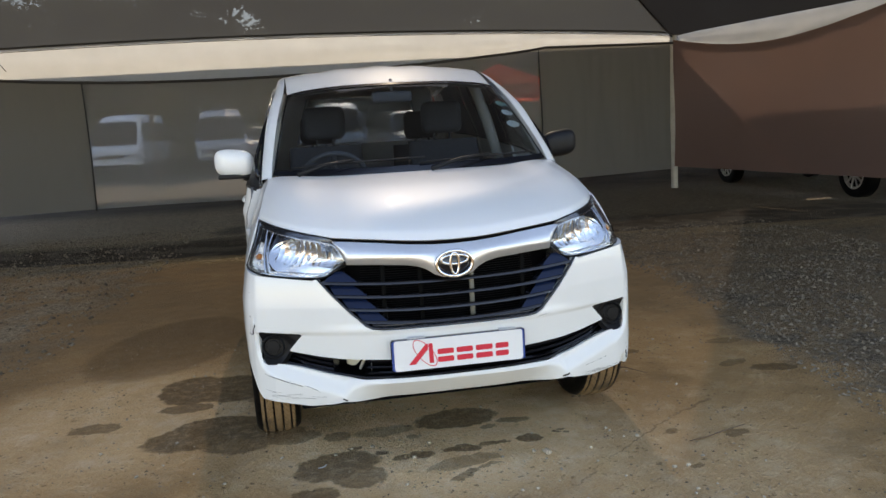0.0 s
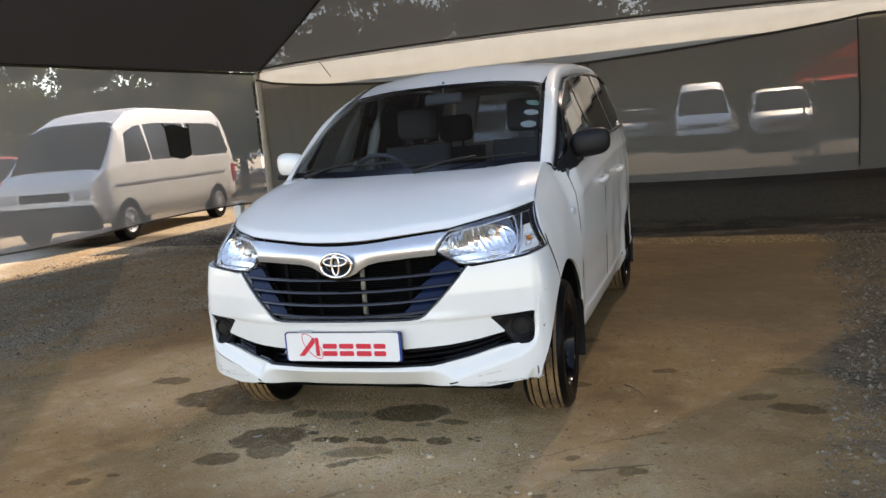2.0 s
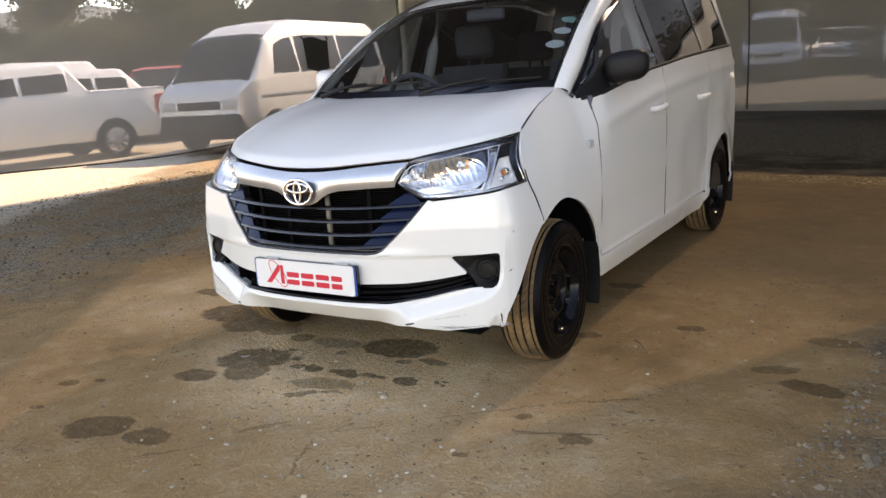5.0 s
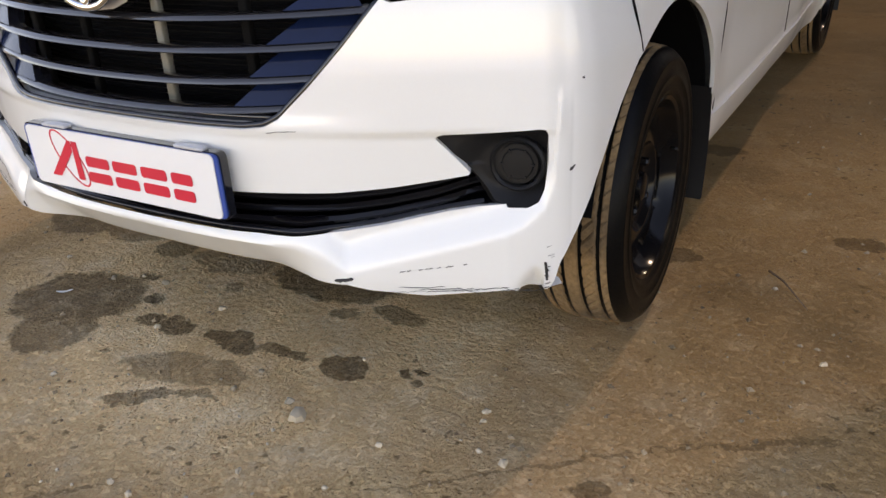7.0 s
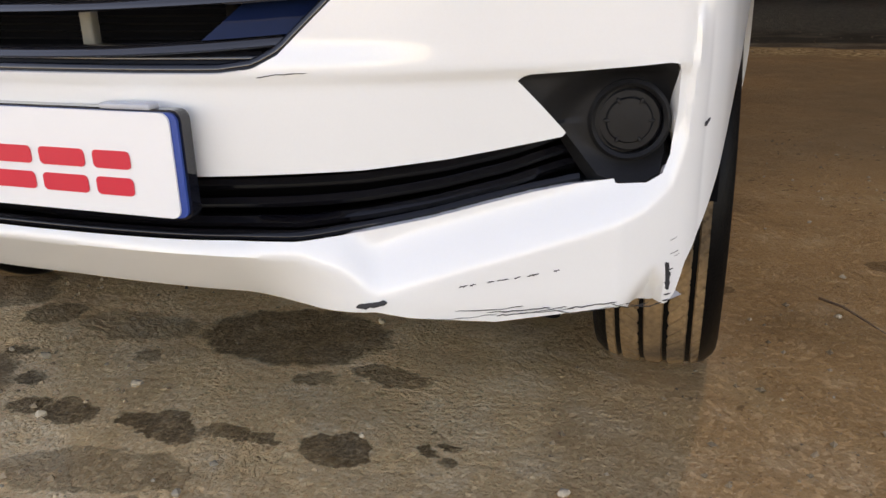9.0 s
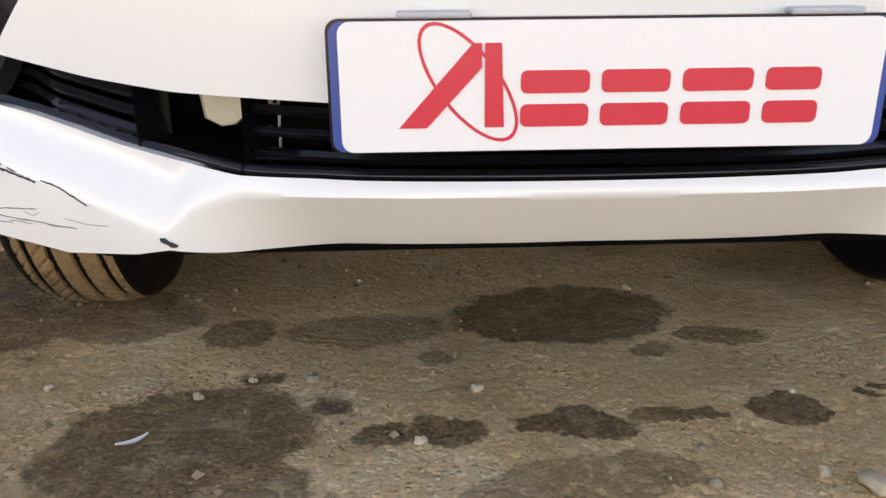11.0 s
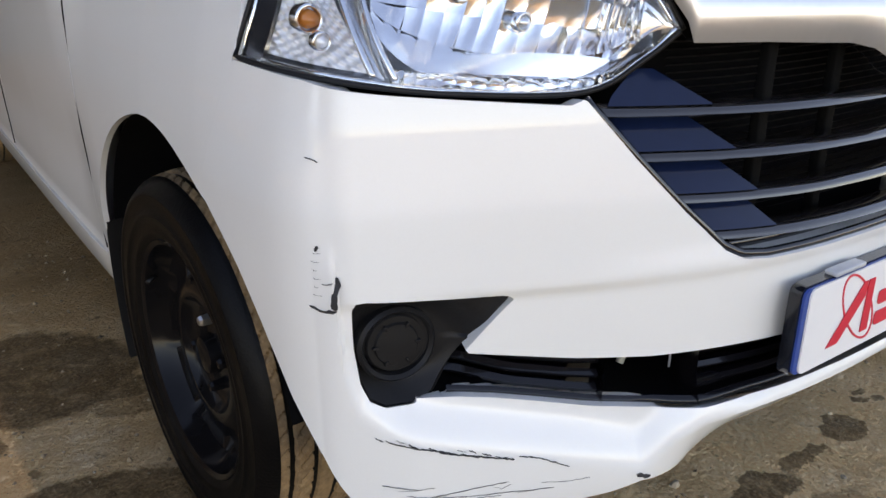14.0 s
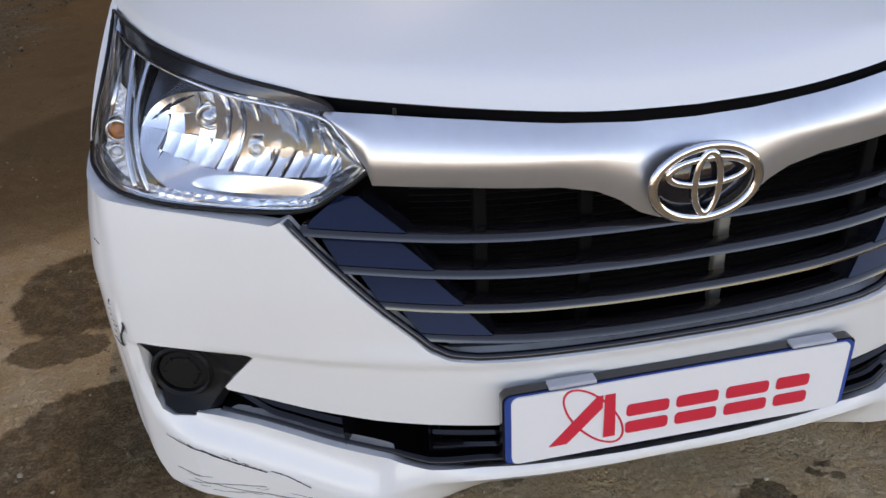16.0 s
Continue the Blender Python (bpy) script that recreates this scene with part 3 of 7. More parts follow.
    for x, y, a, c, turn in ((0.36, 0.43, 0.13, 0.075, 4), (-0.32, 0.46, 0.07, 0.09, -12), (0.50, 0.36, 0.09, 0.06, 20), (-1.02, 0.74, 0.11, 0.20, 30), (-1.20, 1.30, 0.10, 0.18, -10), (0.21, 0.0, 0.24, 0.10, 101)):
        mp = n.new("ShaderNodeMapping")
        mp.vector_type = "TEXTURE"
        mp.inputs["Location"].default_value, mp.inputs["Rotation"].default_value, mp.inputs["Scale"].default_value = (x, y, 0), (0, 0, radians(turn)), (a, c, 1000)
        l.new(pos.outputs[0], mp.inputs["Vector"])
        ln, wv = n.new("ShaderNodeVectorMath"), n.new("ShaderNodeTexWave")
        ln.operation = "LENGTH"
        wv.bands_direction = "Y"
        wv.inputs["Scale"].default_value, wv.inputs["Distortion"].default_value = 14.0 * c, 0.3
        l.new(mp.outputs[0], ln.inputs[0])
        l.new(mp.outputs[0], wv.inputs["Vector"])
        w = calc("MULTIPLY", ranged(ln.outputs["Value"], 0.7, 1.0, 1.0, 0.0), ranged(wv.outputs["Fac"], 0.55, 0.95))
        ridges = w if ridges is None else calc("MAXIMUM", ridges, w)
    height = calc("ADD", height, calc("MULTIPLY", ridges, 0.25))
    bp = n.new("ShaderNodeBump")
    bp.inputs["Strength"].default_value, bp.inputs["Distance"].default_value = 1.0, 0.011
    l.new(height, bp.inputs["Height"])
    l.new(bp.outputs[0], b.inputs["Normal"])
    return m


EARTH = ground_material()


def ground_height(x, y):
    far = smooth_step(14, 5, math.hypot(x, y - 1))
    return far * (0.007 * noise.noise((x * 1.9, y * 1.9, 3.0)) + 0.004 * noise.noise((x * 7, y * 7, 1.0)) + 0.0022 * noise.noise((x * 23, y * 23, 6.0)))


def build_ground():
    def steps(inner, fine, count):
        a = list(np.arange(-inner, inner + 1e-6, fine))
        s, d = [], inner
        for k in range(count):
            d *= 1.55
            s.append(d)
        return [-v for v in s[::-1]] + a + s
    xs, ys = steps(2.6, 0.026, 14), [y + 0.6 for y in steps(2.3, 0.026, 14)]
    vs = [(x, y, ground_height(x, y)) for x in xs for y in ys]
    k = len(ys)
    fs = [(i * k + j, (i + 1) * k + j, (i + 1) * k + j + 1, i * k + j + 1) for i in range(len(xs) - 1) for j in range(k - 1)]
    return tagged(mesh("ground", vs, fs, EARTH), "brown packed earth with damp stains and grey gravel", "ground", kind="structure")


build_ground()

# ---------------------------------------------------------------- shelter
LP, RP = Vector((-5.75, 9.45, 0)), Vector((5.94, 10.34, 0))       # rear posts
LF, RF = Vector((-7.52, 1.2, 0)), Vector((7.95, 1.3, 0))           # front corners of the roof
EAVE = 2.57
FRONT = 2.62                                                       # height of the front corners
APEX = (Vector((-0.3, 4.0, 4.05)), Vector((1.2, 4.2, 4.05)))       # short ridge


def lifted(p, z):
    return Vector((p.x, p.y, z))


def build_post(p, lean=(0, 0), tall=2.62):
    post = empty("shelter_post", "beige painted steel post standing on earth", "post", "shelter posts", (p.x, p.y, 0))
    vs, fs = tube_data([(0, 0, 0.0), (lean[0] * 0.5, lean[1] * 0.5, tall / 2), (lean[0], lean[1], tall)], 0.058, 20)
    mesh("pole", vs, fs, POST, post, True, "", 40)
    vs, fs = tube_data([(lean[0], lean[1], tall - 0.10), (lean[0], lean[1], tall + 0.02)], 0.075, 20)
    mesh("cap", vs, fs, POST, post, True, "", 40)
    vs, fs = joined([tube_data([(lean[0] + dx * 0.2, lean[1], tall - 0.3), (lean[0] + dx, lean[1] - 0.02, tall - 0.02)], 0.008, 6) for dx in (0.06, -0.05)])
    mesh("shackle", vs, fs, CABLE, post)
    return post


build_post(LP)
build_post(RP)
build_post(LF, tall=2.66)
build_post(RF, tall=2.66)


def cloth(name, a, b, z_low, z_high, mat, label, bulge=0.05, steps=(60, 16), kind="structure"):
    """A hanging wall of cloth from a to b; z_low and z_high give the hem and the top along it."""
    side = (b - a).cross(Vector((0, 0, 1))).normalized()

    def surface(u, v):
        p = a.lerp(b, u)
        z0, z1 = z_low(u), z_high(u)
        w = bulge * math.sin(math.pi * v) * noise.noise((u * 5, v * 1.3, len(name))) + 0.012 * noise.noise((u * 22, v * 3, 2.0))
        return p + side * w + Vector((0, 0, z0 + (z1 - z0) * v))
    return tagged(sheet(name, surface, *steps, mat, None), label, "shade cloth", kind=kind)


def rear_top(u):
    return EAVE + 0.06 + 0.16 * math.sin(math.pi * u) ** 0.7


def rear_sag(u):
    return EAVE - 0.10 - 0.30 * math.sin(math.pi * min(u * 1.25, 1) ** 0.8) ** 0.8


# rear wall: three widths of cloth sewn together
def rear_part(name, u0, u1, mat, label):
    a, b = LP.lerp(RP, u0), LP.lerp(RP, u1)
    cloth(name, a, b, lambda u: 0.36 + 0.04 * math.sin(7 * (u0 + (u1 - u0) * u)) - 0.05 * (u0 + (u1 - u0) * u),
          lambda u: rear_sag(u0 + (u1 - u0) * u) + 0.03, mat, label)


rear_part("wall_rear_left", 0.0, 0.195, NET_DENSE, "dense brown shade-cloth wall hanging above the ground")
rear_part("wall_rear_middle", 0.1955, 0.79, NET_WALL, "grey-brown see-through shade-cloth wall with parked cars behind")
rear_part("wall_rear_right", 0.7905, 1.0, NET_DENSE, "dense brown shade-cloth wall hanging above the ground")
cloth("valance_rear", LP + Vector((0, -0.05, 0)), RP + Vector((0, -0.05, 0)), rear_sag, rear_top, VALANCE, "cream fabric valance under the roof cloth", 0.02)


def edge_tape(name, line, radius, mat, label):
    vs, fs = tube_data(line, radius, 6)
    return tagged(mesh(name, vs, fs, mat), label, "hem", kind="structure")


def along(a, b, zf, n=40, shift=0.0):
    side = Vector((0, shift, 0))
    return [lifted(a.lerp(b, i / n), zf(i / n)) + side for i in range(n + 1)]


edge_tape("trim_rear_top", along(LP, RP, rear_top, shift=-0.08), 0.014, HEM, "dark hem cord along the roof cloth edge")
edge_tape("trim_rear_sag", along(LP, RP, rear_sag, shift=-0.07), 0.022, HEM, "dark rolled hem on the valance")
edge_tape("trim_rear_stitch", along(LP, RP, lambda u: rear_top(u) - 0.05, shift=-0.062), 0.005, HEM, "thin dark stitched seam on the valance")
for q, u in enumerate((0.195, 0.468, 0.79)):
    p = LP.lerp(RP, u)
    edge_tape(f"trim_seam_{q + 1}", [lifted(p, 0.36) + Vector((0, -0.03, 0)), lifted(p, 1.3) + Vector((0.02, -0.05, 0)), lifted(p, rear_sag(u)) + Vector((0, -0.03, 0))], 0.011, HEM,
              "dark sewn seam in the shade cloth")
edge_tape("trim_cord", [lifted(LP.lerp(RP, 0.10), 2.66) + Vector((0, -0.1, 0)), lifted(LP.lerp(RP, 0.115), 2.40) + Vector((0, -0.1, 0))], 0.006, HEM, "short dark cord tied at the valance")

# left wall of paler cloth, and the right-hand wall
LW = LP.lerp(LF, 1.0)
cloth("wall_left", LP + Vector((-0.06, -0.1, 0)), LW, lambda u: 0.42 - 0.12 * u + 0.05 * math.sin(9 * u), lambda u: EAVE - 0.02 + (FRONT - EAVE) * u, NET_PALE,
      "pale grey see-through shade-cloth wall hanging above the ground", 0.06, (90, 16))
edge_tape("trim_left_low", along(LP + Vector((-0.06, -0.1, 0)), LW, lambda u: 0.42 - 0.12 * u + 0.05 * math.sin(9 * u)), 0.012, HEM, "dark bottom hem of the shade-cloth wall")
edge_tape("trim_left_eave", along(LP, LF, lambda u: EAVE + (FRONT - EAVE) * u), 0.02, HEM, "dark hem cord along the roof cloth edge")
RW = RP.lerp(RF, 0.9)
cloth("wall_right", RP + Vector((-0.03, -0.07, 0)), RW, lambda u: 0.38 - 0.1 * u, lambda u: EAVE - 0.05 - 0.25 * math.sin(math.pi * min(u * 2, 1)), NET_RUST,
      "dense red-brown shade-cloth wall hanging above the ground", 0.06, (70, 16))
cloth("valance_right", RP + Vector((0.04, -0.1, 0)), RW, lambda u: EAVE - 0.08 - 0.25 * math.sin(math.pi * min(u * 2, 1)), lambda u: EAVE + 0.02 + 0.25 * u, VALANCE,
      "cream fabric valance under the roof cloth", 0.02)


def roof(name, corners, mat, label, sag=0.10):
    a, b, c, d = corners  # eave left, eave right, ridge right, ridge left

    def surface(u, v):
        p = a.lerp(b, u).lerp(d.lerp(c, u), v)
        return p - Vector((0, 0, sag * math.sin(math.pi * v)))
    return tagged(sheet(name, surface, 40, 24, mat, None), label, "shade cloth", kind="structure")


def eave(p, z=EAVE):
    return lifted(p, z)


def roof_rear():
    a, b = LP, RP

    def surface(u, v):
        p = lifted(a.lerp(b, u), rear_top(u)).lerp(APEX[0].lerp(APEX[1], u), v)
        return p - Vector((0, 0, 0.10 * math.sin(math.pi * v)))
    tagged(sheet("roof_rear", surface, 60, 24, NET_ROOF, None), "grey-brown see-through shade cloth stretched as a roof", "shade cloth", kind="structure")


roof_rear()
roof("roof_left", (eave(LF, FRONT), eave(LP, EAVE + 0.03), APEX[0], APEX[0]), NET_ROOF_DARK, "nearly black dense shade cloth stretched as a roof")
roof("roof_right", (eave(RP, EAVE + 0.03), eave(RF, FRONT), APEX[1], APEX[1]), NET_ROOF_DARK, "nearly black dense shade cloth stretched as a roof")


def roof_front():
    def surface(u, v):
        p = lifted(RF.lerp(LF, u), FRONT + 1.15 * math.sin(math.pi * u) ** 0.8).lerp(APEX[1].lerp(APEX[0], u), v)
        return p - Vector((0, 0, 0.10 * math.sin(math.pi * v)))
    tagged(sheet("roof_front", surface, 50, 16, NET_ROOF_DARK, None), "nearly black dense shade cloth stretched as a roof", "shade cloth", kind="structure")


roof_front()
for nm, p, q in (("trim_hip_left", eave(LP, EAVE + 0.03), APEX[0]), ("trim_hip_right", eave(RP, EAVE + 0.03), APEX[1])):
    edge_tape(nm, [p.lerp(q, i / 12) - Vector((0, 0, 0.03 + 0.06 * math.sin(math.pi * i / 12))) for i in range(13)], 0.018, HEM, "dark cable hem on the roof's hip")

# unseen sheets of dark cloth, added to keep sun off the yard behind
for nm, x0, x1 in (("roof_yard_left", -6.6, 4.0), ("roof_yard_right", 4.0, 14.0)):
    roof(nm, (Vector((x0, 9.95 + (x0 + 6.6) * .0617, 2.75)), Vector((x1, 9.95 + (x1 + 6.6) * .0617, 2.75)), Vector((x1, 20.0, 2.93)), Vector((x0, 20.0, 2.93))), NET_ROOF_DARK, "unseen dark cloth added to shade the yard behind", 0.05)
# one more unseen sheet, added against sun beside the right wall
roof("roof_yard_side", (Vector((8.4, 1.0, 2.75)), Vector((14.0, 1.0, 2.75)), Vector((14.0, 10.8, 2.8)), Vector((6.6, 10.8, 2.8))), NET_ROOF_DARK, "unseen dark cloth added to shade the yard beside", 0.05)
# posts under the added sheets
for x, y in ((-4.2, 19.9), (4.0, 19.9), (14.0, 19.9)):
    build_post(Vector((x, y, 0)), tall=2.91)

# ---------------------------------------------------------------- the white car
car = empty("car", "white compact minivan parked on packed earth, its bumper scuffed", "car", at=(0, 0.65, 0))
CAR0 = Vector((0, 0.65, 0))
PLAN = [(0, .022), (.12, .024), (.24, .034), (.36, .06), (.48, .103), (.59, .152), (.68, .190), (.745, .218), (.787, .245), (.808, .285), (.818, .34), (.826, .42), (.832, .52), (.836, .64)]


def plan(s):
    a = abs(s)
    n = len(PLAN) - 1
    t = min(a, n - 1e-6)
    i = int(t)
    w = t - i
    p = [np.array(q) for q in (PLAN[i - 1] if i else (-PLAN[1][0], PLAN[1][1]), PLAN[i], PLAN[i + 1], PLAN[min(i + 2, n)])]
    return 0.5 * (2 * p[1] + (p[2] - p[0]) * w + (2 * p[0] - 5 * p[1] + 4 * p[2] - p[3]) * w * w + (3 * p[1] - p[0] - 3 * p[2] + p[3]) * w ** 3)


def plan_out(s):
    d = plan(abs(s) + 0.02) - plan(max(abs(s) - 0.02, 0))
    o = np.array((d[1], -d[0]))
    return o / (np.linalg.norm(o) + 1e-12)


def crease(s):
    return table(abs(s), [0, 3.0, 3.4, 3.67, 4.4, 5.45, 6.62, 7.2, 7.5, 7.7], [.361, .358, .338, .305, .331, .362, .393, .42, .46, .59])


def front_off(s, z):
    a = abs(s)
    o = table(z, [.25, .30, .45, .56, .66, .75, .85, .95], [-.006, 0, 0, .002, 0, -.010, -.026, -.055])
    proud = table(a, [0, 2.0, 3.0, 3.9, 6.3, 7.4, 8.2], [.010, .012, .019, .026, .026, .010, 0])
    band = table(a, [0, 2.4, 3.1, 4.0, 8], [.024, .030, .062, .072, .05])
    o += proud * smooth_step(0, 1, (crease(s) + band - z) / band)
    o -= 0.92 * max(0.0, crease(s) - z) * smooth_step(3.75, 2.2, a)
    o -= 0.008 * smooth_step(.66, .82, z) * smooth_step(7.0, 8.8, a)
    if a < 8:
        o += 0.007 * smooth_step(.552, .566, z) * smooth_step(3.2, 4.6, a) * smooth_step(8, 7.2, a)
        o += 0.004 * smooth_step(.552, .566, z) * (1 - smooth_step(3.2, 4.6, a)) * smooth_step(.60, .57, z)
    return o


def nose(s, z, extra=0.0):
    p = plan(s) + plan_out(s) * (front_off(s, z) + extra)
    return Vector((math.copysign(p[0], s), p[1], z)) - CAR0


def mirrored(half):
    """A closed outline over both sides from its right half, given from the middle of the bottom round to the middle of the top."""
    return [(s, z) for s, z in half] + [(-s, z) for s, z in half[::-1] if s > 1e-6]


SLOT = [(0, .374), (2.0, .375), (3.0, .378), (3.6, .385), (4.2, .398), (4.7, .4115), (5.2, .4235), (5.7, .432), (6.3, .437), (5.8, .492), (4.4, .467), (3.6, .457), (2.0, .450), (0, .449)]
FOG = [(7.25, .565), (7.05, .5665), (5.15, .558), (5.04, .552), (5.56, .495), (6.02, .44), (6.3, .431), (6.75, .432), (7.05, .442), (7.22, .462), (7.34, .51), (7.34, .555)]
BUMPER = [(0, .289), (2.2, .288), (3.2, .290), (3.67, .293), (4.0, .284), (4.8, .273), (6.0, .286), (7.3, .296), (7.75, .325), (8.45, .38), (9.2, .435), (9.9, .495), (10.6, .565), (11.6, .638),
          (11.35, .70), (11.1, .755), (10.85, .803), (9.9, .800), (8.6, .797), (7.3, .79), (5.7, .777), (4.55, .766), (4.42, .772), (3.92, .704), (3.42, .64), (2.95, .586), (2.72, .572), (2.4, .567), (0, .567)]
TORN = [(6.0, .284), (6.42, .286), (6.50, .279), (6.58, .287), (7.05, .279), (7.32, .281), (7.50, .292), (7.75, .330)]   # bent lower corner of the bumper
torn_outline = BUMPER[:6] + TORN + BUMPER[9:] + [(-s, z) for s, z in BUMPER[::-1] if s > 1e-6]


def bumper_skin(s, z):
    """The bumper's face, with the folded dent above its bent corner."""
    fold = smooth_step(.338, .285, z + .030 * abs(s - 6.95) / .5) * smooth_step(6.35, 6.75, s) * smooth_step(7.22, 7.12, s)
    return nose(s, z, -.022 * fold)


bumper = panel("front_bumper", bumper_skin, (-11.9, 11.9, 380), (0.255, 0.82, 104), torn_outline, [mirrored(SLOT), FOG, [(-s, z) for s, z in FOG]], PAINT, car, 0.035, 0.07,
               "white painted bumper with black scuffs")

# body side: half width at (y, z)
def belt_line(y):
    return table(y, [1.0, 1.06, 1.91, 2.6, 3.4, 4.15], [1.065, 1.07, 1.168, 1.212, 1.248, 1.268])


def half_width(y, z):
    w = table(y, [.40, .5, .7, 1.0, 1.6, 2.6, 3.4, 3.9, 4.05, 4.14, 4.17], [.818, .826, .834, .838, .842, .842, .836, .812, .77, .70, .60])
    zt, xt = table(y, [.4, .5, .97, 1.1], [.95, .99, 1.14, 1.16]), table(y, [.4, .5, .97, 1.1], [.745, .737, .690, .688])
    low = w - 0.05 * max(0, (0.50 - z) / 0.25) ** 2
    f = max(0.0, (z - 0.60) / (zt - 0.60))
    fender = low - (w - xt) * f ** 2.3
    belt = belt_line(y)
    if z < belt:
        g = max(0.0, (z - 0.80) / (belt - 0.80))
        door = low - 0.030 * g ** 2 + 0.004 * math.sin(math.pi * min(g, 1))
        # shoulder line under the glass, hollow above the sill, sill step and flare over the rear wheel
        door += 0.010 * math.exp(-((z - belt + 0.125) / 0.032) ** 2) - 0.013 * math.exp(-((z - 0.50) / 0.11) ** 2)
        door += 0.012 * smooth_step(0.372, 0.340, z)
        door += 0.016 * smooth_step(0.52, 0.39, math.hypot(y - 3.395, z - 0.30)) * smooth_step(2.7, 2.9, y)
    else:
        door = w - 0.030 - (z - belt) * table(y, [1.0, 2.0, 3.4, 4.1], [.40, .385, .36, .34])
    t = smooth_step(0.98, 1.22, y)
    return fender * (1 - t) + door * t


def flank(side):
    def surface(y, z):
        dent = 0.0
        if side > 0 and y > 1.9:
            dent = 0.012 * noise.noise((y * 3.2, z * 4.1, 7)) * smooth_step(1.9, 2.6, y) * smooth_step(1.1, 0.95, z)
        return Vector((side * (half_width(y, z) + dent), y, z)) - CAR0
    return surface


def arc(cy, cz, r, a0, a1, n=22):
    return [(cy + r * math.cos(radians(a0 + (a1 - a0) * i / n)), cz + r * math.sin(radians(a0 + (a1 - a0) * i / n))) for i in range(n + 1)]


WB = 2.74
FRONT_AXLE, REAR_AXLE, HUB = 0.655, 0.655 + WB, 0.300
arch_line = [(FRONT_AXLE + r * math.cos(radians(g)), HUB + r * math.sin(radians(g))) for g, r in ((g, .366 + .030 * smooth_step(118, 80, g) + .018 * smooth_step(80, 20, g)) for g in range(118, 1, -4))]
FENDER = [(.495, .985), (.452, .94), (.425, .895), (.408, .85), (.410, .803), (.445, .72), (.478, .638)] + arch_line + [(1.072, .335), (1.10, .335), (1.092, .60), (1.105, .95), (1.10, 1.072), (1.06, 1.075), (1.02, 1.10), (.97, 1.132), (.73, 1.072)]
FRONT_DOOR = [(1.098, .355), (2.085, .355), (2.085, .9), (2.10, 1.182), (1.60, 1.132), (1.112, 1.075), (1.111, .95), (1.098, .60)]
REAR_DOOR = [(2.092, .355), (2.93, .355), (2.955, .50), (3.03, .66), (3.05, .80), (3.05, 1.231), (2.6, 1.211), (2.107, 1.182), (2.092, .9)]
QUARTER = [(2.95, .28)] + arc(REAR_AXLE, HUB, .378, 178, 2) + [(3.79, .28), (4.13, .30), (4.165, .6), (4.15, 1.267), (3.4, 1.247), (3.06, 1.232), (3.058, .8), (3.04, .66), (2.962, .5)]
SILL = [(1.075, .235), (2.94, .235), (2.94, .347), (1.075, .347)]
for side in (1, -1):
    f = flank(side)
    panel("front_fender", f, (.40, 1.12, 90), (.28, 1.15, 100), FENDER, [], PAINT, car, 0.010)
    door = panel("front_door", f, (1.09, 2.11, 70), (.34, 1.20, 66), FRONT_DOOR, [], PAINT, car, 0.012)
    door2 = panel("rear_door", f, (2.08, 3.07, 70), (.34, 1.25, 66), REAR_DOOR, [], PAINT, car, 0.012, 1.0, "white rear door with shallow dents" if side > 0 else "")
    panel("rear_quarter", f, (2.94, 4.17, 90), (.27, 1.29, 80), QUARTER, [], PAINT, car, 0.010)
    seam = curve([(y, z, 0) for y, z in FENDER[3:7]])
    if side > 0:
        vs, fs = tube_data([f(seam(i / 24).x + .004, seam(i / 24).y) + Vector((side * .0055, -.0030, 0)) for i in range(25)], .0024, 6)
        mesh("panel_gap", vs, fs, DARK_VOID, car)
    vs, fs = tube_data([f(y, z) + Vector((side * .0006, 0, 0)) for y, z in ((1.098, .36), (1.095, .6), (1.104, .8), (1.109, .95), (1.108, 1.06))], .0014, 6)
    mesh("panel_gap", vs, fs, DARK_VOID, car)
    vs, fs = tube_data([f(y, z) + Vector((side * .0006, 0, 0)) for y, z in ((2.088, .36), (2.088, .6), (2.088, .9), (2.10, 1.16))], .0014, 6)
    mesh("panel_gap", vs, fs, DARK_VOID, car)
    panel("sill", f, (1.02, 2.96, 60), (.23, .35, 8), SILL, [], PAINT, car, 0.03)
    for owner, y in ((door, 1.93), (door2, 2.86)):
        x = half_width(y, .965)
        vs, fs = tube_data([Vector((side * (x + d), y + t, .965 + t * .05)) - CAR0 for t, d in ((-.11, -.004), (-.095, .022), (-.04, .034), (.04, .034), (.085, .022), (.10, -.004))], [.013, .016, .015, .015, .016, .013], 10)
        mesh("door_handle", vs, fs, PAINT, owner)
        vs, fs = lathe_data([(.0, 0), (.016, 0), (.017, .004), (.0, .0045)], 16, "x")
        if y < 2:
            mesh("key_lock", [Vector((side * (x + .001 + p[0]), y + .135 + p[1], .955 + p[2])) - CAR0 for p in vs], fs, SLAT_GREY, owner)
    x = half_width(1.03, .875)
    vs, fs = box_data(-.012, .006, -.028, .028, -.017, .017, .006, 3)
    mesh("side_repeater", [Vector((side * (x + p.x + .004), 1.03 + p.y, .875 + p.z)) - CAR0 for p in vs], fs, CLIP_GREY, car, True, "small clear side lamp")

    # greenhouse: pillars and roof rail along the glass
    def rail(u):
        return curve([(.680, .955, 1.125), (.668, 1.10, 1.235), (.632, 1.42, 1.43), (.594, 1.74, 1.572), (.588, 2.1, 1.655), (.590, 2.7, 1.698), (.585, 3.4, 1.704), (.572, 3.98, 1.655)])(u)

    def rail_low(u):
        return curve([(.728, 1.01, 1.090), (.716, 1.21, 1.217), (.690, 1.465, 1.393), (.641, 1.91, 1.552), (.632, 2.2, 1.593), (.632, 2.7, 1.632), (.630, 3.4, 1.645), (.622, 4.0, 1.58)])(u)

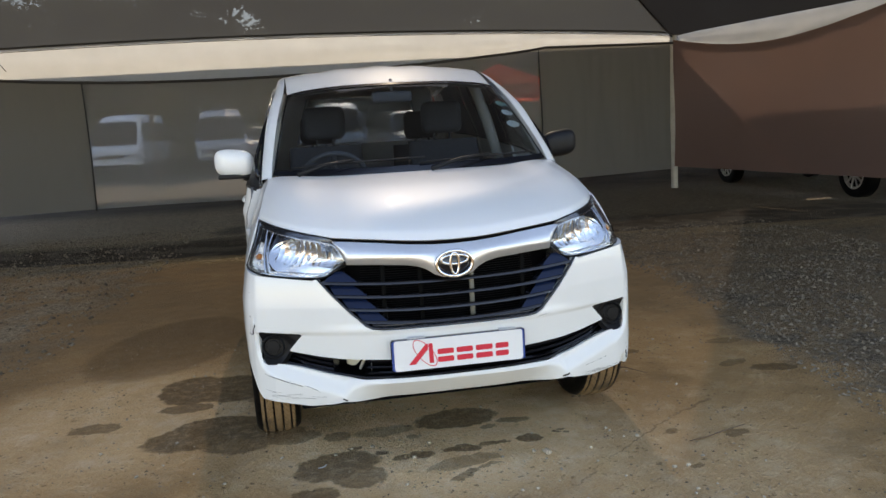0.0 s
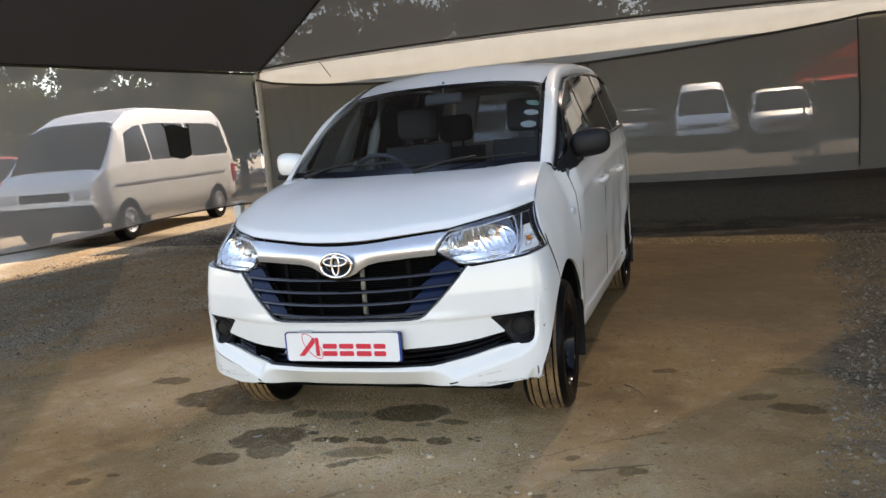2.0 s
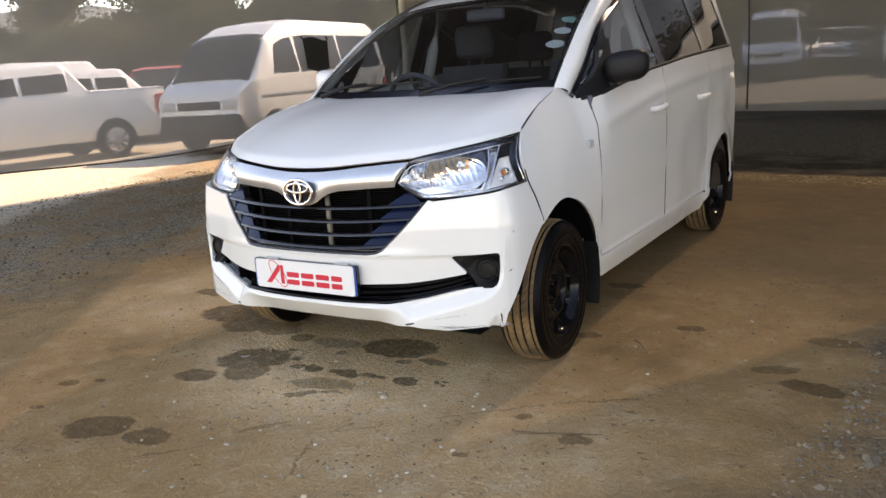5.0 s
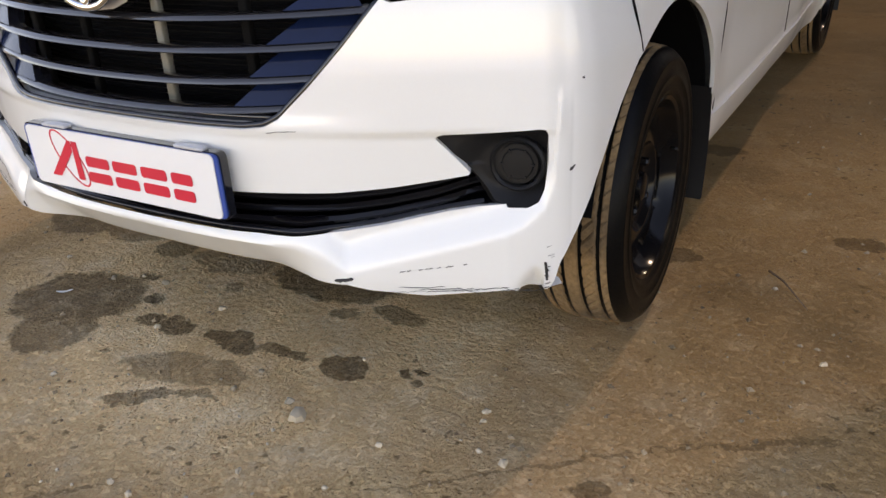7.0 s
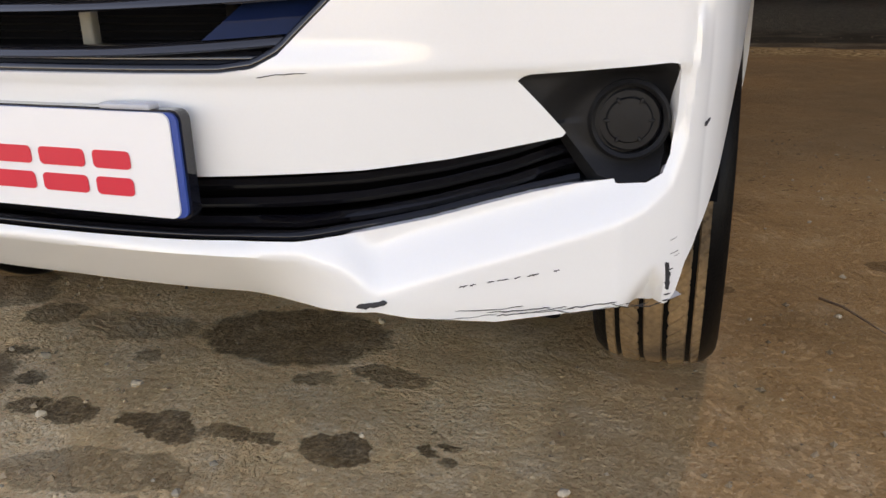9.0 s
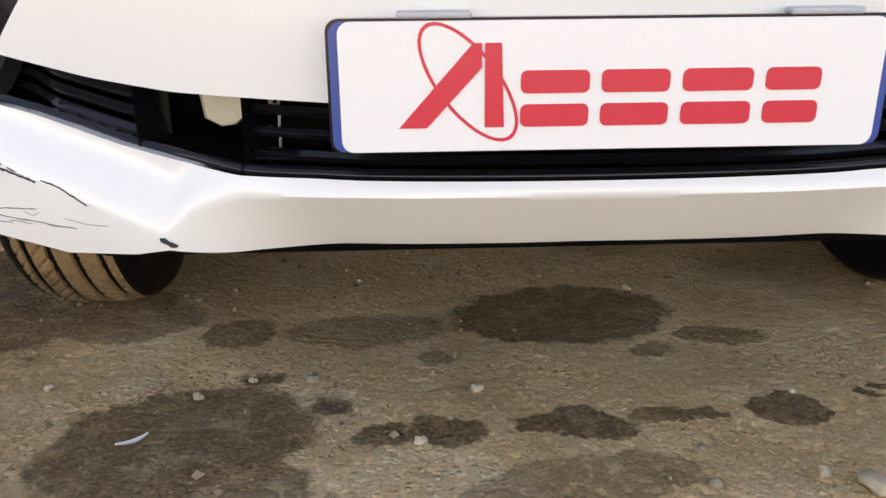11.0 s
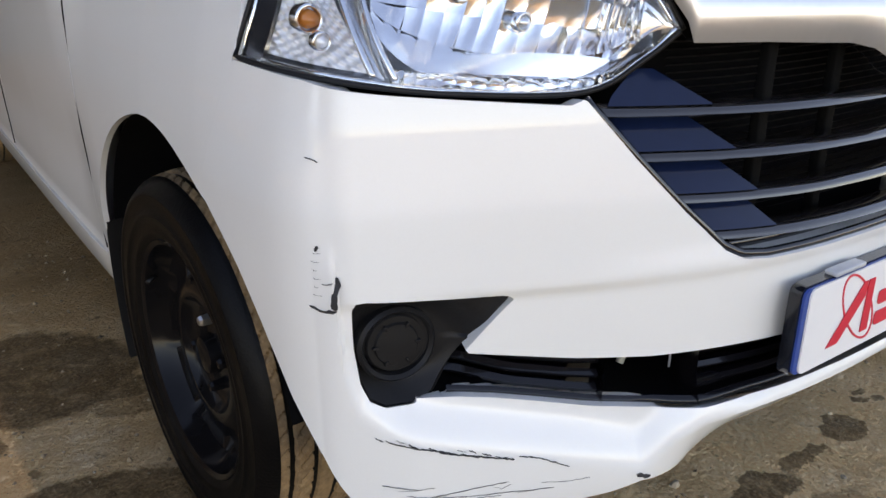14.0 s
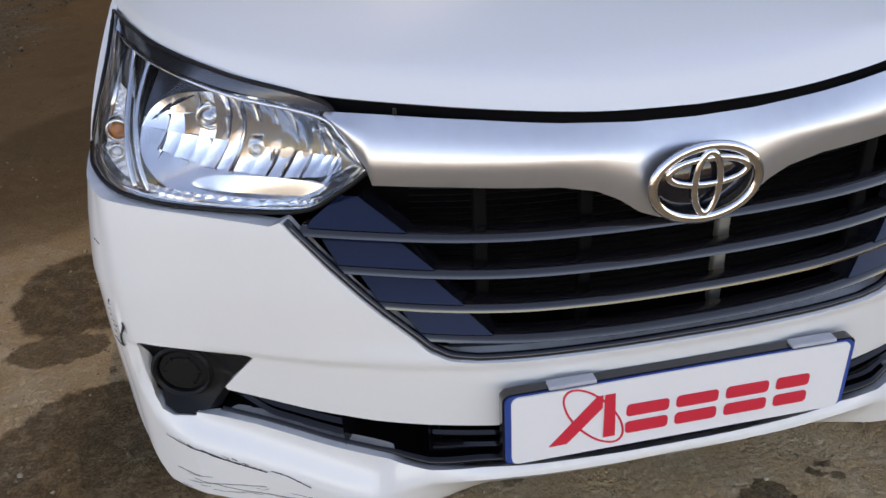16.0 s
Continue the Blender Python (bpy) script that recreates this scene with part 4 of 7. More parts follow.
    def side_rail(u, v, side=side):
        a, b = rail(u), rail_low(u)
        p = a.lerp(b, v) + Vector((.022 * math.sin(math.pi * v), -.006 * math.sin(math.pi * v) * (u < .4), .012 * math.sin(math.pi * v)))
        return Vector((side * p.x, p.y, p.z)) - CAR0
    sheet("roof_rail", side_rail, 70, 8, PAINT, car)
    vs, fs = tube_data([Vector((side * (p.x + .006), p.y + .004, p.z - .004)) - CAR0 for p in (rail_low(.36 * i / 24) for i in range(25))], .013, 8)
    mesh("pillar_seal", vs, fs, GLOSS_BLACK, car)
    # side glass: front door, rear door, rear quarter, with black surrounds
    def glass_at(y, z, side=side):
        return Vector((side * (half_width(y, z) - .006), y, z)) - CAR0
    belt = lambda y: belt_line(y) + .003
    top = lambda y: table(y, [1.04, 1.22, 1.465, 1.91, 2.2, 2.7, 3.4, 3.95], [1.085, 1.212, 1.385, 1.545, 1.583, 1.622, 1.635, 1.575])

    def pane(name, y0, y1, mat, lean0=0.0, lean1=0.0, owner=car, label=""):
        def surf(u, v):
            y = y0 + (y1 - y0) * u
            ya = y + (lean0 * (1 - u) + lean1 * u) * v
            return glass_at(ya, belt(ya) * (1 - v) + top(ya) * v)
        return sheet(name, surf, 20, 14, mat, owner, label)
    pane("front_side_window", 1.40, 2.06, GLASS, .12, 0, door, "clear side glass")
    pane("rear_side_window", 2.17, 3.00, TINTED, 0, -.02, door2, "dark tinted side glass")
    pane("quarter_window", 3.09, 3.82, TINTED, 0, -.06, car, "dark tinted side glass")

    def strip(name, y0, y1, lean0, lean1, mat, lift):
        def surf(u, v):
            y = y0 + (y1 - y0) * u
            ya = y + (lean0 * (1 - u) + lean1 * u) * v
            p = glass_at(ya, belt(ya) * (1 - v) + top(ya) * v)
            return p + Vector((side * lift, 0, 0))
        return sheet(name, surf, 3, 14, mat, car)
    strip("centre_pillar", 2.055, 2.175, 0, 0, GLOSS_BLACK, .004)
    strip("rear_pillar", 2.995, 3.095, -.02, 0, GLOSS_BLACK, .004)
    strip("end_pillar", 3.81, 4.10, -.06, -.10, PAINT, .006)
    # black mirror foot panel at the front corner of the side glass
    def corner(u, v, side=side):
        y = 1.045 + .355 * u
        t = min(top(y), belt(y) + .40)
        p = glass_at(y + .12 * v * u, belt(y) * (1 - v) + t * v)
        return p + Vector((side * .006, 0, 0))
    sheet("corner_panel", corner, 10, 8, BLACK_PLASTIC, car, "black plastic triangle panel at the mirror foot")
    vs, fs = tube_data([glass_at(y, belt(y)) + Vector((side * .006, 0, -.004)) for y in np.linspace(1.07, 3.84, 40)], .009, 6)
    mesh("belt_strip", vs, fs, BLACK_PLASTIC, car)
    vs, fs = tube_data([glass_at(y, top(y)) + Vector((side * .004, 0, .004)) for y in np.linspace(1.10, 3.84, 50)], .009, 6)
    mesh("window_seal", vs, fs, GLOSS_BLACK, car)

    # door mirror
    mirror = empty("door_mirror", "", "")
    mirror.parent = car
    mirror["label"] = "black door mirror housing" if side > 0 else "white door mirror housing with black foot"
    for key in ("category",):
        if key in mirror:
            del mirror[key]
    c = Vector((side * .872, 1.345, 1.195)) - CAR0

    def shell(u, v, side=side, c=c):
        a, b = 2 * math.pi * u, math.pi * v
        p = Vector((math.copysign(abs(math.sin(b) * math.cos(a)) ** .65, math.cos(a)) * .102, -math.cos(b) * .052, math.copysign(abs(math.sin(b) * math.sin(a)) ** .65, math.sin(a)) * .072))
        p.y += .18 * p.x * side
        p.z += .10 * p.x * side
        return c + p
    sheet("housing", shell, 36, 16, BLACK_PLASTIC if side > 0 else PAINT, mirror)
    vs, fs = tube_data([c + Vector((-side * .05, .0, -.065)), c + Vector((-side * .085, -.01, -.085)), c + Vector((-side * .14, -.02, -.098))], [.026, .024, .034], 12)
    mesh("foot", vs, fs, BLACK_PLASTIC, mirror)
    if side < 0:
        vs, fs = box_data(-.085, .085, -.045, .04, -.012, .012, .008)
        mesh("lower_trim", [c + p + Vector((0, 0, -.066)) for p in vs], fs, BLACK_PLASTIC, mirror)

# bonnet
hood_front = curve([(0, .047, .909), (.12, .052, .912), (.24, .072, .921), (.37, .118, .930), (.456, .160, .936), (.56, .225, .950), (.65, .328, .968), (.70, .42, .979), (.732, .505, .989)])
hood_rear = curve([(0, .845, 1.122), (.2, .85, 1.122), (.4, .875, 1.122), (.58, .92, 1.127), (.688, .985, 1.130)])


def hood(u, v):
    a = abs(2 * u - 1)
    p, q = hood_front(a), hood_rear(a)
    w = v
    r = p.lerp(q, w)
    r.z += (.034 * (1 - a * a * .75) + .012) * math.sin(math.pi * w ** .8) - .010 * (1 - smooth_step(0, .045, v))
    r.z += .006 * smooth_step(.55, .72, a) * smooth_step(.95, .78, a) * smooth_step(0.1, .4, v)
    r.y -= .006 * smooth_step(0, .05, v) * (1 - v)
    r.x *= 1 if u > .5 else -1
    return r - CAR0


vs, fs = sheet_data(hood, 90, 60)
k = len(vs)
lip = [i * 61 for i in range(91)]
vs += [vs[i] + Vector((0, .012, -.005)) for i in lip]
fs += [(lip[i + 1], lip[i], k + i, k + i + 1) for i in range(90)]
mesh("bonnet", vs, fs, PAINT, car, True, "", 60)


# black strip drawn where the gap under the bonnet is only shaded
def under_hood(u, v):
    a = abs(2 * u - 1)
    p = hood_front(a * .50)
    x = p.x * (1 if u > .5 else -1)
    return Vector((x, p.y + .012 - .006 * v, p.z - .004 - .045 * v)) - CAR0


sheet("bonnet_seal", under_hood, 80, 3, DARK_VOID, car, "black strip in place of the shaded gap under the bonnet edge")

# windscreen, roof, tailgate
ws_low, ws_high = curve([(0, .862, 1.118), (.3, .875, 1.120), (.55, .92, 1.126), (.672, .975, 1.135)]), curve([(0, 1.605, 1.577), (.3, 1.617, 1.571), (.5, 1.640, 1.553), (.578, 1.665, 1.536)])


def screen(u, v):
    a = abs(2 * u - 1)
    p = ws_low(a).lerp(ws_high(a), v)
    p += Vector((0, -.020, .035)) * math.sin(math.pi * v) * (1 - .4 * a * a)
    p.x *= 1 if u > .5 else -1
    return p - CAR0


sheet("windscreen", screen, 40, 24, GLASS, car, "clear windscreen with round licence discs")


def border(u0, u1, v0, v1, n=30):
    return sheet_data(lambda u, v: screen(u0 + (u1 - u0) * u, v0 + (v1 - v0) * v) + Vector((0, -.003, .004)), n, 3)


vs, fs = joined([border(.0, .022, 0, 1), border(.978, 1, 0, 1), border(.022, .978, .965, 1), border(.022, .978, 0, .05)])
mesh("screen_border", vs, fs, GLOSS_BLACK, car, True, "black glass border")


def roof_skin(u, v):
    a = 2 * u - 1
    edge = curve([(.578, 1.668, 1.540), (.586, 2.1, 1.655), (.590, 2.7, 1.698), (.585, 3.4, 1.704), (.572, 3.99, 1.655)])(v)
    crown = .042 * (1 - a * a)
    front = Vector((0, -.060 * (1 - a * a) * (1 - v) ** 3, -.002 * (1 - v)))
    rib = .003 * math.cos(a * 15) * smooth_step(.12, .4, v) * smooth_step(1, .85, v) * (abs(a) < .8)
    return Vector((a * edge.x, edge.y, edge.z + crown + rib)) + front - CAR0


sheet("roof_panel", roof_skin, 60, 40, PAINT, car)


def tail(u, v):
    a = 2 * u - 1
    z = .30 + 1.37 * v
    y = table(z, [.3, .5, .6, 1.0, 1.2, 1.67], [4.13, 4.17, 4.15, 4.15, 4.11, 3.985]) - .05 * a * a
    w = table(z, [.3, 1.0, 1.25, 1.67], [.70, .745, .74, .580])
    return Vector((a * w, y, z)) - CAR0


REAR_GLASS = [(.14, .665), (.86, .665), (.84, .95), (.16, .95)]
panel("tailgate", tail, (0, 1, 50), (0, 1, 60), [(0, 0), (1, 0), (1, 1), (0, 1)], [REAR_GLASS], PAINT, car, 0.02, 1.0, "", (0, -1, 0))
sheet("rear_window", lambda u, v: tail(.14 + .72 * u, .665 + .285 * v) + Vector((0, -.004, 0)), 12, 8, GLASS, car, "clear rear glass")

# front: silver bar, grille, lamps
def between(name, low, high, mat, extra, bulge=0.0, nu=80, nv=10, s_end=3.9, label="", parent=None):
    """A band of the nose between two heights that vary along it."""
    def surf(u, v):
        s = (2 * u - 1) * s_end
        a = abs(s)
        z0, z1 = low(a), high(a)
        return nose(s, z0 + (z1 - z0) * v, extra + bulge * math.sin(math.pi * min(max(v, 0), 1)))
    return sheet(name, surf, nu, nv, mat, parent or car, label)


bar_low = lambda a: table(a, [0, .35, .62, .85, 1.1, 1.5, 2.65, 3.42, 3.47, 3.86], [.752, .756, .768, .788, .802, .812, .821, .824, .845, .911])
bar_high = lambda a: table(a, [0, .67, 1.46, 2.35, 3.2, 3.86], [.880, .882, .889, .900, .908, .913])
between("silver_bar", bar_low, bar_high, SILVER, .002, .010, 140, 14, 3.86, "satin silver bar above the grille")
between("bar_underside", lambda a: bar_low(a) - .001, lambda a: bar_low(a) + .001, GLOSS_BLACK, -.03, 0, 60, 1, 3.7)

# oval emblem of plain rings
emb = Vector((0, .020, .809)) - CAR0


def ring_data(rx, rz, r, c, n=56, y=0.0, sides=10):
    """An oval ring of flattened section standing in the x-z plane."""
    vs, fs = [], []
    for i in range(n):
        g = 2 * math.pi * i / n
        out = Vector((rz * math.cos(g), 0, rx * math.sin(g))).normalized()
        p = c + Vector((rx * math.cos(g), y, rz * math.sin(g)))
        for k in range(sides):
            b = 2 * math.pi * k / sides
            vs.append(p + out * (r * math.cos(b)) + Vector((0, -.7 * r * math.sin(b), 0)))
    for i in range(n):
        for k in range(sides):
            fs.append((i * sides + k, i * sides + (k + 1) % sides, (i + 1) % n * sides + (k + 1) % sides, (i + 1) % n * sides + k))
    return vs, fs


badge = empty("badge", "", "")
badge.parent = car
badge["label"] = "chrome oval badge of plain rings"
for key in ("category",):
    if key in badge:
        del badge[key]
vs, fs = ring_data(.070, .049, .0068, emb + Vector((0, -.009, 0)))
mesh("rim", vs, fs, CHROME, badge)
vs, fs = ring_data(.052, .0175, .0048, emb + Vector((0, -.011, .016)))
mesh("cross_ring", vs, fs, CHROME, badge)
vs, fs = ring_data(.0165, .041, .0048, emb + Vector((0, -.012, .001)))
mesh("upright_ring", vs, fs, CHROME, badge)
vs, fs = lathe_data([(0, -.002), (.9, -.001), (1.0, .008)], 40, "y")
mesh("backing", [emb + Vector((x * .070, y - .004, z * .049)) for x, y, z in vs], fs, GLOSS_BLACK, badge)

grille = empty("grille", "", "")
grille.parent = car
grille["label"] = "dark grey slatted grille with glossy black corners"
if "category" in grille:
    del grille["category"]
g_end = lambda z: table(z, [.567, .572, .586, .64, .704, .772, .80], [2.5, 2.72, 2.95, 3.42, 3.92, 4.42, 4.3])
# black sheet in place of the shaded depth behind the slats
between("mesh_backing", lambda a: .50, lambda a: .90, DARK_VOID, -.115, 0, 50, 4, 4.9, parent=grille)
# dark bars of the radiator behind
for i in range(26):
    z = .585 + i * .009
    vs, fs = sheet_data(lambda u, v: nose((2 * u - 1) * 3.2, z + .003 * v, -.10 + .004 * v), 24, 1)
    mesh("radiator_fin", vs, fs, BLACK_PLASTIC, grille)
for x in (-.27, -.125, .078, .285):
    vs, fs = box_data(x - .009, x + .009, .085, .10, .57, .815, .003)
    mesh("stay", [p - CAR0 for p in vs], fs, STAY_PALE if x == .078 else STAY, grille)
vs, fs = tube_data([nose(s, table(abs(s), [2.4, 2.72, 2.95, 3.42, 3.92, 4.42], [.571, .576, .590, .643, .707, .772]) if abs(s) > 2.4 else .571, -.010) for s in np.linspace(-4.4, 4.4, 120)], .006, 8)
mesh("grille_edge", vs, fs, GLOSS_BLACK, grille)
for z_mid in (.742, .690, .638, .588):
    e = g_end(z_mid + .012) - .04

    def slat_z(s, z_mid=z_mid, e=e):
        return z_mid + .013 * min(abs(s) / e, 1) ** 2

    def slat(u, v, e=e):
        s = (2 * u - 1) * e
        prof = [(-.040, .0062), (-.022, .0072), (-.015, .0050), (-.0105, .0005), (-.009, -.0042), (-.013, -.0066), (-.022, -.0070), (-.036, -.0045)]
        t = v * 7
        i = min(int(t), 6)
        w = t - i
        o, dz = prof[i][0] * (1 - w) + prof[i + 1][0] * w, prof[i][1] * (1 - w) + prof[i + 1][1] * w
        return nose(s, slat_z(s) + dz, o)
    vs, fs = sheet_data(slat, 110, 14)
    mesh("grille_slat", vs, fs, SLAT_GREY, grille, True, "", 40)
    for sd in (-1, 1):
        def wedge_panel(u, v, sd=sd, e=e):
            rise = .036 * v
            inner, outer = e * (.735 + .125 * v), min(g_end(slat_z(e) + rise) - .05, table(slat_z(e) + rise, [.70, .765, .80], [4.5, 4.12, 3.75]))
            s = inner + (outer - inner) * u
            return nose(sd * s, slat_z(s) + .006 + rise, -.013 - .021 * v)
        sheet("grille_corner", wedge_panel, 14, 4, WEDGE_SKY, grille, "glossy black wedge between slats, sky reflection put into its colour")
        edge_line = [wedge_panel(0, k / 6) for k in range(7)]
        vs, fs = sheet_data(lambda u, v: edge_line[0].lerp(edge_line[-1], v) + Vector((-sd * .012 * u, .028 * u, 0)), 2, 2)
        mesh("grille_corner", vs, fs, GLOSS_BLACK, grille)
# lower lip of the grille with small ledges
between("grille_foot", lambda a: .574, lambda a: .588, GLOSS_BLACK, -.030, .004, 60, 4, 2.75, parent=grille)

# lower intake
intake = empty("lower_intake", "", "")
intake.parent = car
intake["label"] = "black slatted lower air intake"
if "category" in intake:
    del intake["category"]
sl_low = lambda a: table(a, [0, 2.0, 3.0, 3.6, 4.2, 4.7, 5.2, 5.7, 6.3], [.374, .375, .378, .385, .398, .4115, .4235, .432, .437])
sl_high = lambda a: table(a, [0, 2.0, 3.6, 4.4, 5.5, 6.05], [.449, .450, .457, .467, .492, .50])
# black sheets close the intake, its shade put into their colour
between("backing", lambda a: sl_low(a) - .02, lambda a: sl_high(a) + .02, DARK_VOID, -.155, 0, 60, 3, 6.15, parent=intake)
for i in range(3):
    f = (.20, .50, .80)[i]
    for sd in (-1, 1):
        def bar(u, v, f=f, sd=sd):
            a0 = .2 if sd > 0 else 4.08
            s = sd * (a0 + (5.95 - a0) * u) if sd > 0 else -(4.08 + 1.87 * u)
            a = abs(s)
            z = sl_low(a) + (sl_high(a) - sl_low(a)) * f
            prof = [(-.036, .004), (-.018, .0065), (-.012, 0), (-.018, -.0065), (-.036, -.004)]
            t = v * 4
            k = min(int(t), 3)
            w = t - k
            return nose(s, z + prof[k][1] * (1 - w) + prof[k + 1][1] * w, prof[k][0] * (1 - w) + prof[k + 1][0] * w - .004 - .026 * smooth_step(4.9, 5.8, a))
        sheet("intake_slat", bar, 50, 4, INTAKE_BLACK, intake)
    def bar2(u, v, f=f):
        s = -3.00 + 3.25 * u
        a = abs(s)
        z = sl_low(a) + (sl_high(a) - sl_low(a)) * f
        prof = [(-.038, .004), (-.022, .0055), (-.018, 0), (-.022, -.0055), (-.038, -.004)]
        t = v * 4
        k = min(int(t), 3)
        w = t - k
        return nose(s, z + prof[k][1] * (1 - w) + prof[k + 1][1] * w, prof[k][0] * (1 - w) + prof[k + 1][0] * w - .004)
    sheet("intake_slat", bar2, 40, 4, INTAKE_BLACK, intake)
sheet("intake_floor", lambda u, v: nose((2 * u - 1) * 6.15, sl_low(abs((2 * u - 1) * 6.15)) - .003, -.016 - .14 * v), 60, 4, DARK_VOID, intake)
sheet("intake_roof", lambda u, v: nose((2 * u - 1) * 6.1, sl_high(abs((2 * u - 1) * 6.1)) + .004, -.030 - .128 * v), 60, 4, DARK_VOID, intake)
between("intake_lip", lambda a: sl_low(a) - .002, lambda a: sl_low(a) + .008, INTAKE_BLACK, -.014, .004, 80, 4, 5.8, parent=intake)
for s in (-3.03, -4.05):
    vs, fs = sheet_data(lambda u, v: nose(s + .05 * u, sl_low(abs(s)) + (sl_high(abs(s)) - sl_low(abs(s))) * v, -.008 - .05 * u), 3, 4)
    mesh("intake_post", vs, fs, INTAKE_BLACK, intake)
tow = Vector((-.397, .182, .412)) - CAR0
outline = [(-.036, .045), (.044, .045), (.036, .026), (.020, .004), (.006, -.008), (-.012, -.010), (-.030, .000)]
k = len(outline)
vs = [tow + Vector((x * f, y, z * f + .006 * (1 - f))) for y, f in ((-.006, .86), (.0, 1.0), (.034, 1.0)) for x, z in outline]
fs = [tuple(range(k))] + [(r * k + i, r * k + (i + 1) % k, r * k + k + (i + 1) % k, r * k + k + i) for r in (0, 1) for i in range(k)]
mesh("tow_eye_cover", vs, fs, TAB, intake, True, "beige towing-eye stub behind the intake", 40)
vs, fs = tube_data([tow + Vector((.056, .004, .046)), tow + Vector((.036, 0, .004)), tow + Vector((.020, 0, -.028))], .0055, 8)
mesh("tow_bracket", vs, fs, TAB, intake)
vs, fs = tube_data([tow + Vector((.064, -.05, .05)), tow + Vector((.062, -.05, -.025))], .0016, 6)
mesh("intake_wire", vs, fs, CLIP_GREY, intake)

# fog lamp blanks
for sd in (-1, 1):
    fog = empty("fog_lamp_blank", "", "")
    fog.parent = car
    fog["label"] = "matt black fog lamp blank with round cap"
    if "category" in fog:
        del fog["category"]
    outline = [(sd * s, z) for s, z in FOG]

    def bezel(s, z):
        dx, dz = (abs(s) - 6.52) / 1.0, (z - .500) / .062
        r = math.hypot(dx * .95, dz)
        bowl = -.022 * smooth_step(1.25, .70, r)
        return nose(s, z, -.003 + bowl - .008 * (z > .50) * smooth_step(6.0, 5.1, abs(s)))
    us = (5.0, 7.4, 60) if sd > 0 else (-7.4, -5.0, 60)
    panel("bezel", bezel, us, (.425, .57, 44), outline, [], BLACK_PLASTIC, fog, 0.02, 0.07)
    c, d = nose(sd * 6.52, .500, -.022), plan_out(6.52)
    out = Vector((sd * d[0], d[1], 0)).normalized()
    out = (out * .75 + Vector((0, -1, 0)) * .6).normalized()
    right = Vector((0, 0, 1)).cross(out).normalized()

    def placed(vs, c=c, out=out, right=right):
        return [c + right * p[0] + Vector((0, 0, 1)) * p[2] + out * p[1] for p in vs]
    vs, fs = lathe_data([(.047, -.012), (.047, .006), (.043, .010), (.039, .006), (.038, -.004)], 40, "y")
    mesh("ring", placed(vs), fs, BLACK_PLASTIC, fog, True, "", 35)
    vs, fs = lathe_data([(.0001, .007), (.025, .006), (.027, .003), (.034, .003), (.0365, .0), (.0365, -.01)], 40, "y")
    mesh("cap", placed(vs), fs, BLACK_PLASTIC, fog, True, "", 35)
    for q in range(6):
        g = radians(60 * q + 30)
        vs, fs = box_data(-.0018, .0018, 0, .008, .022, .029, .0008)
        mesh("cap_rib", placed([(p.x * math.cos(g) + p.z * math.sin(g), p.y, -p.x * math.sin(g) + p.z * math.cos(g)) for p in vs]), fs, BLACK_PLASTIC, fog)

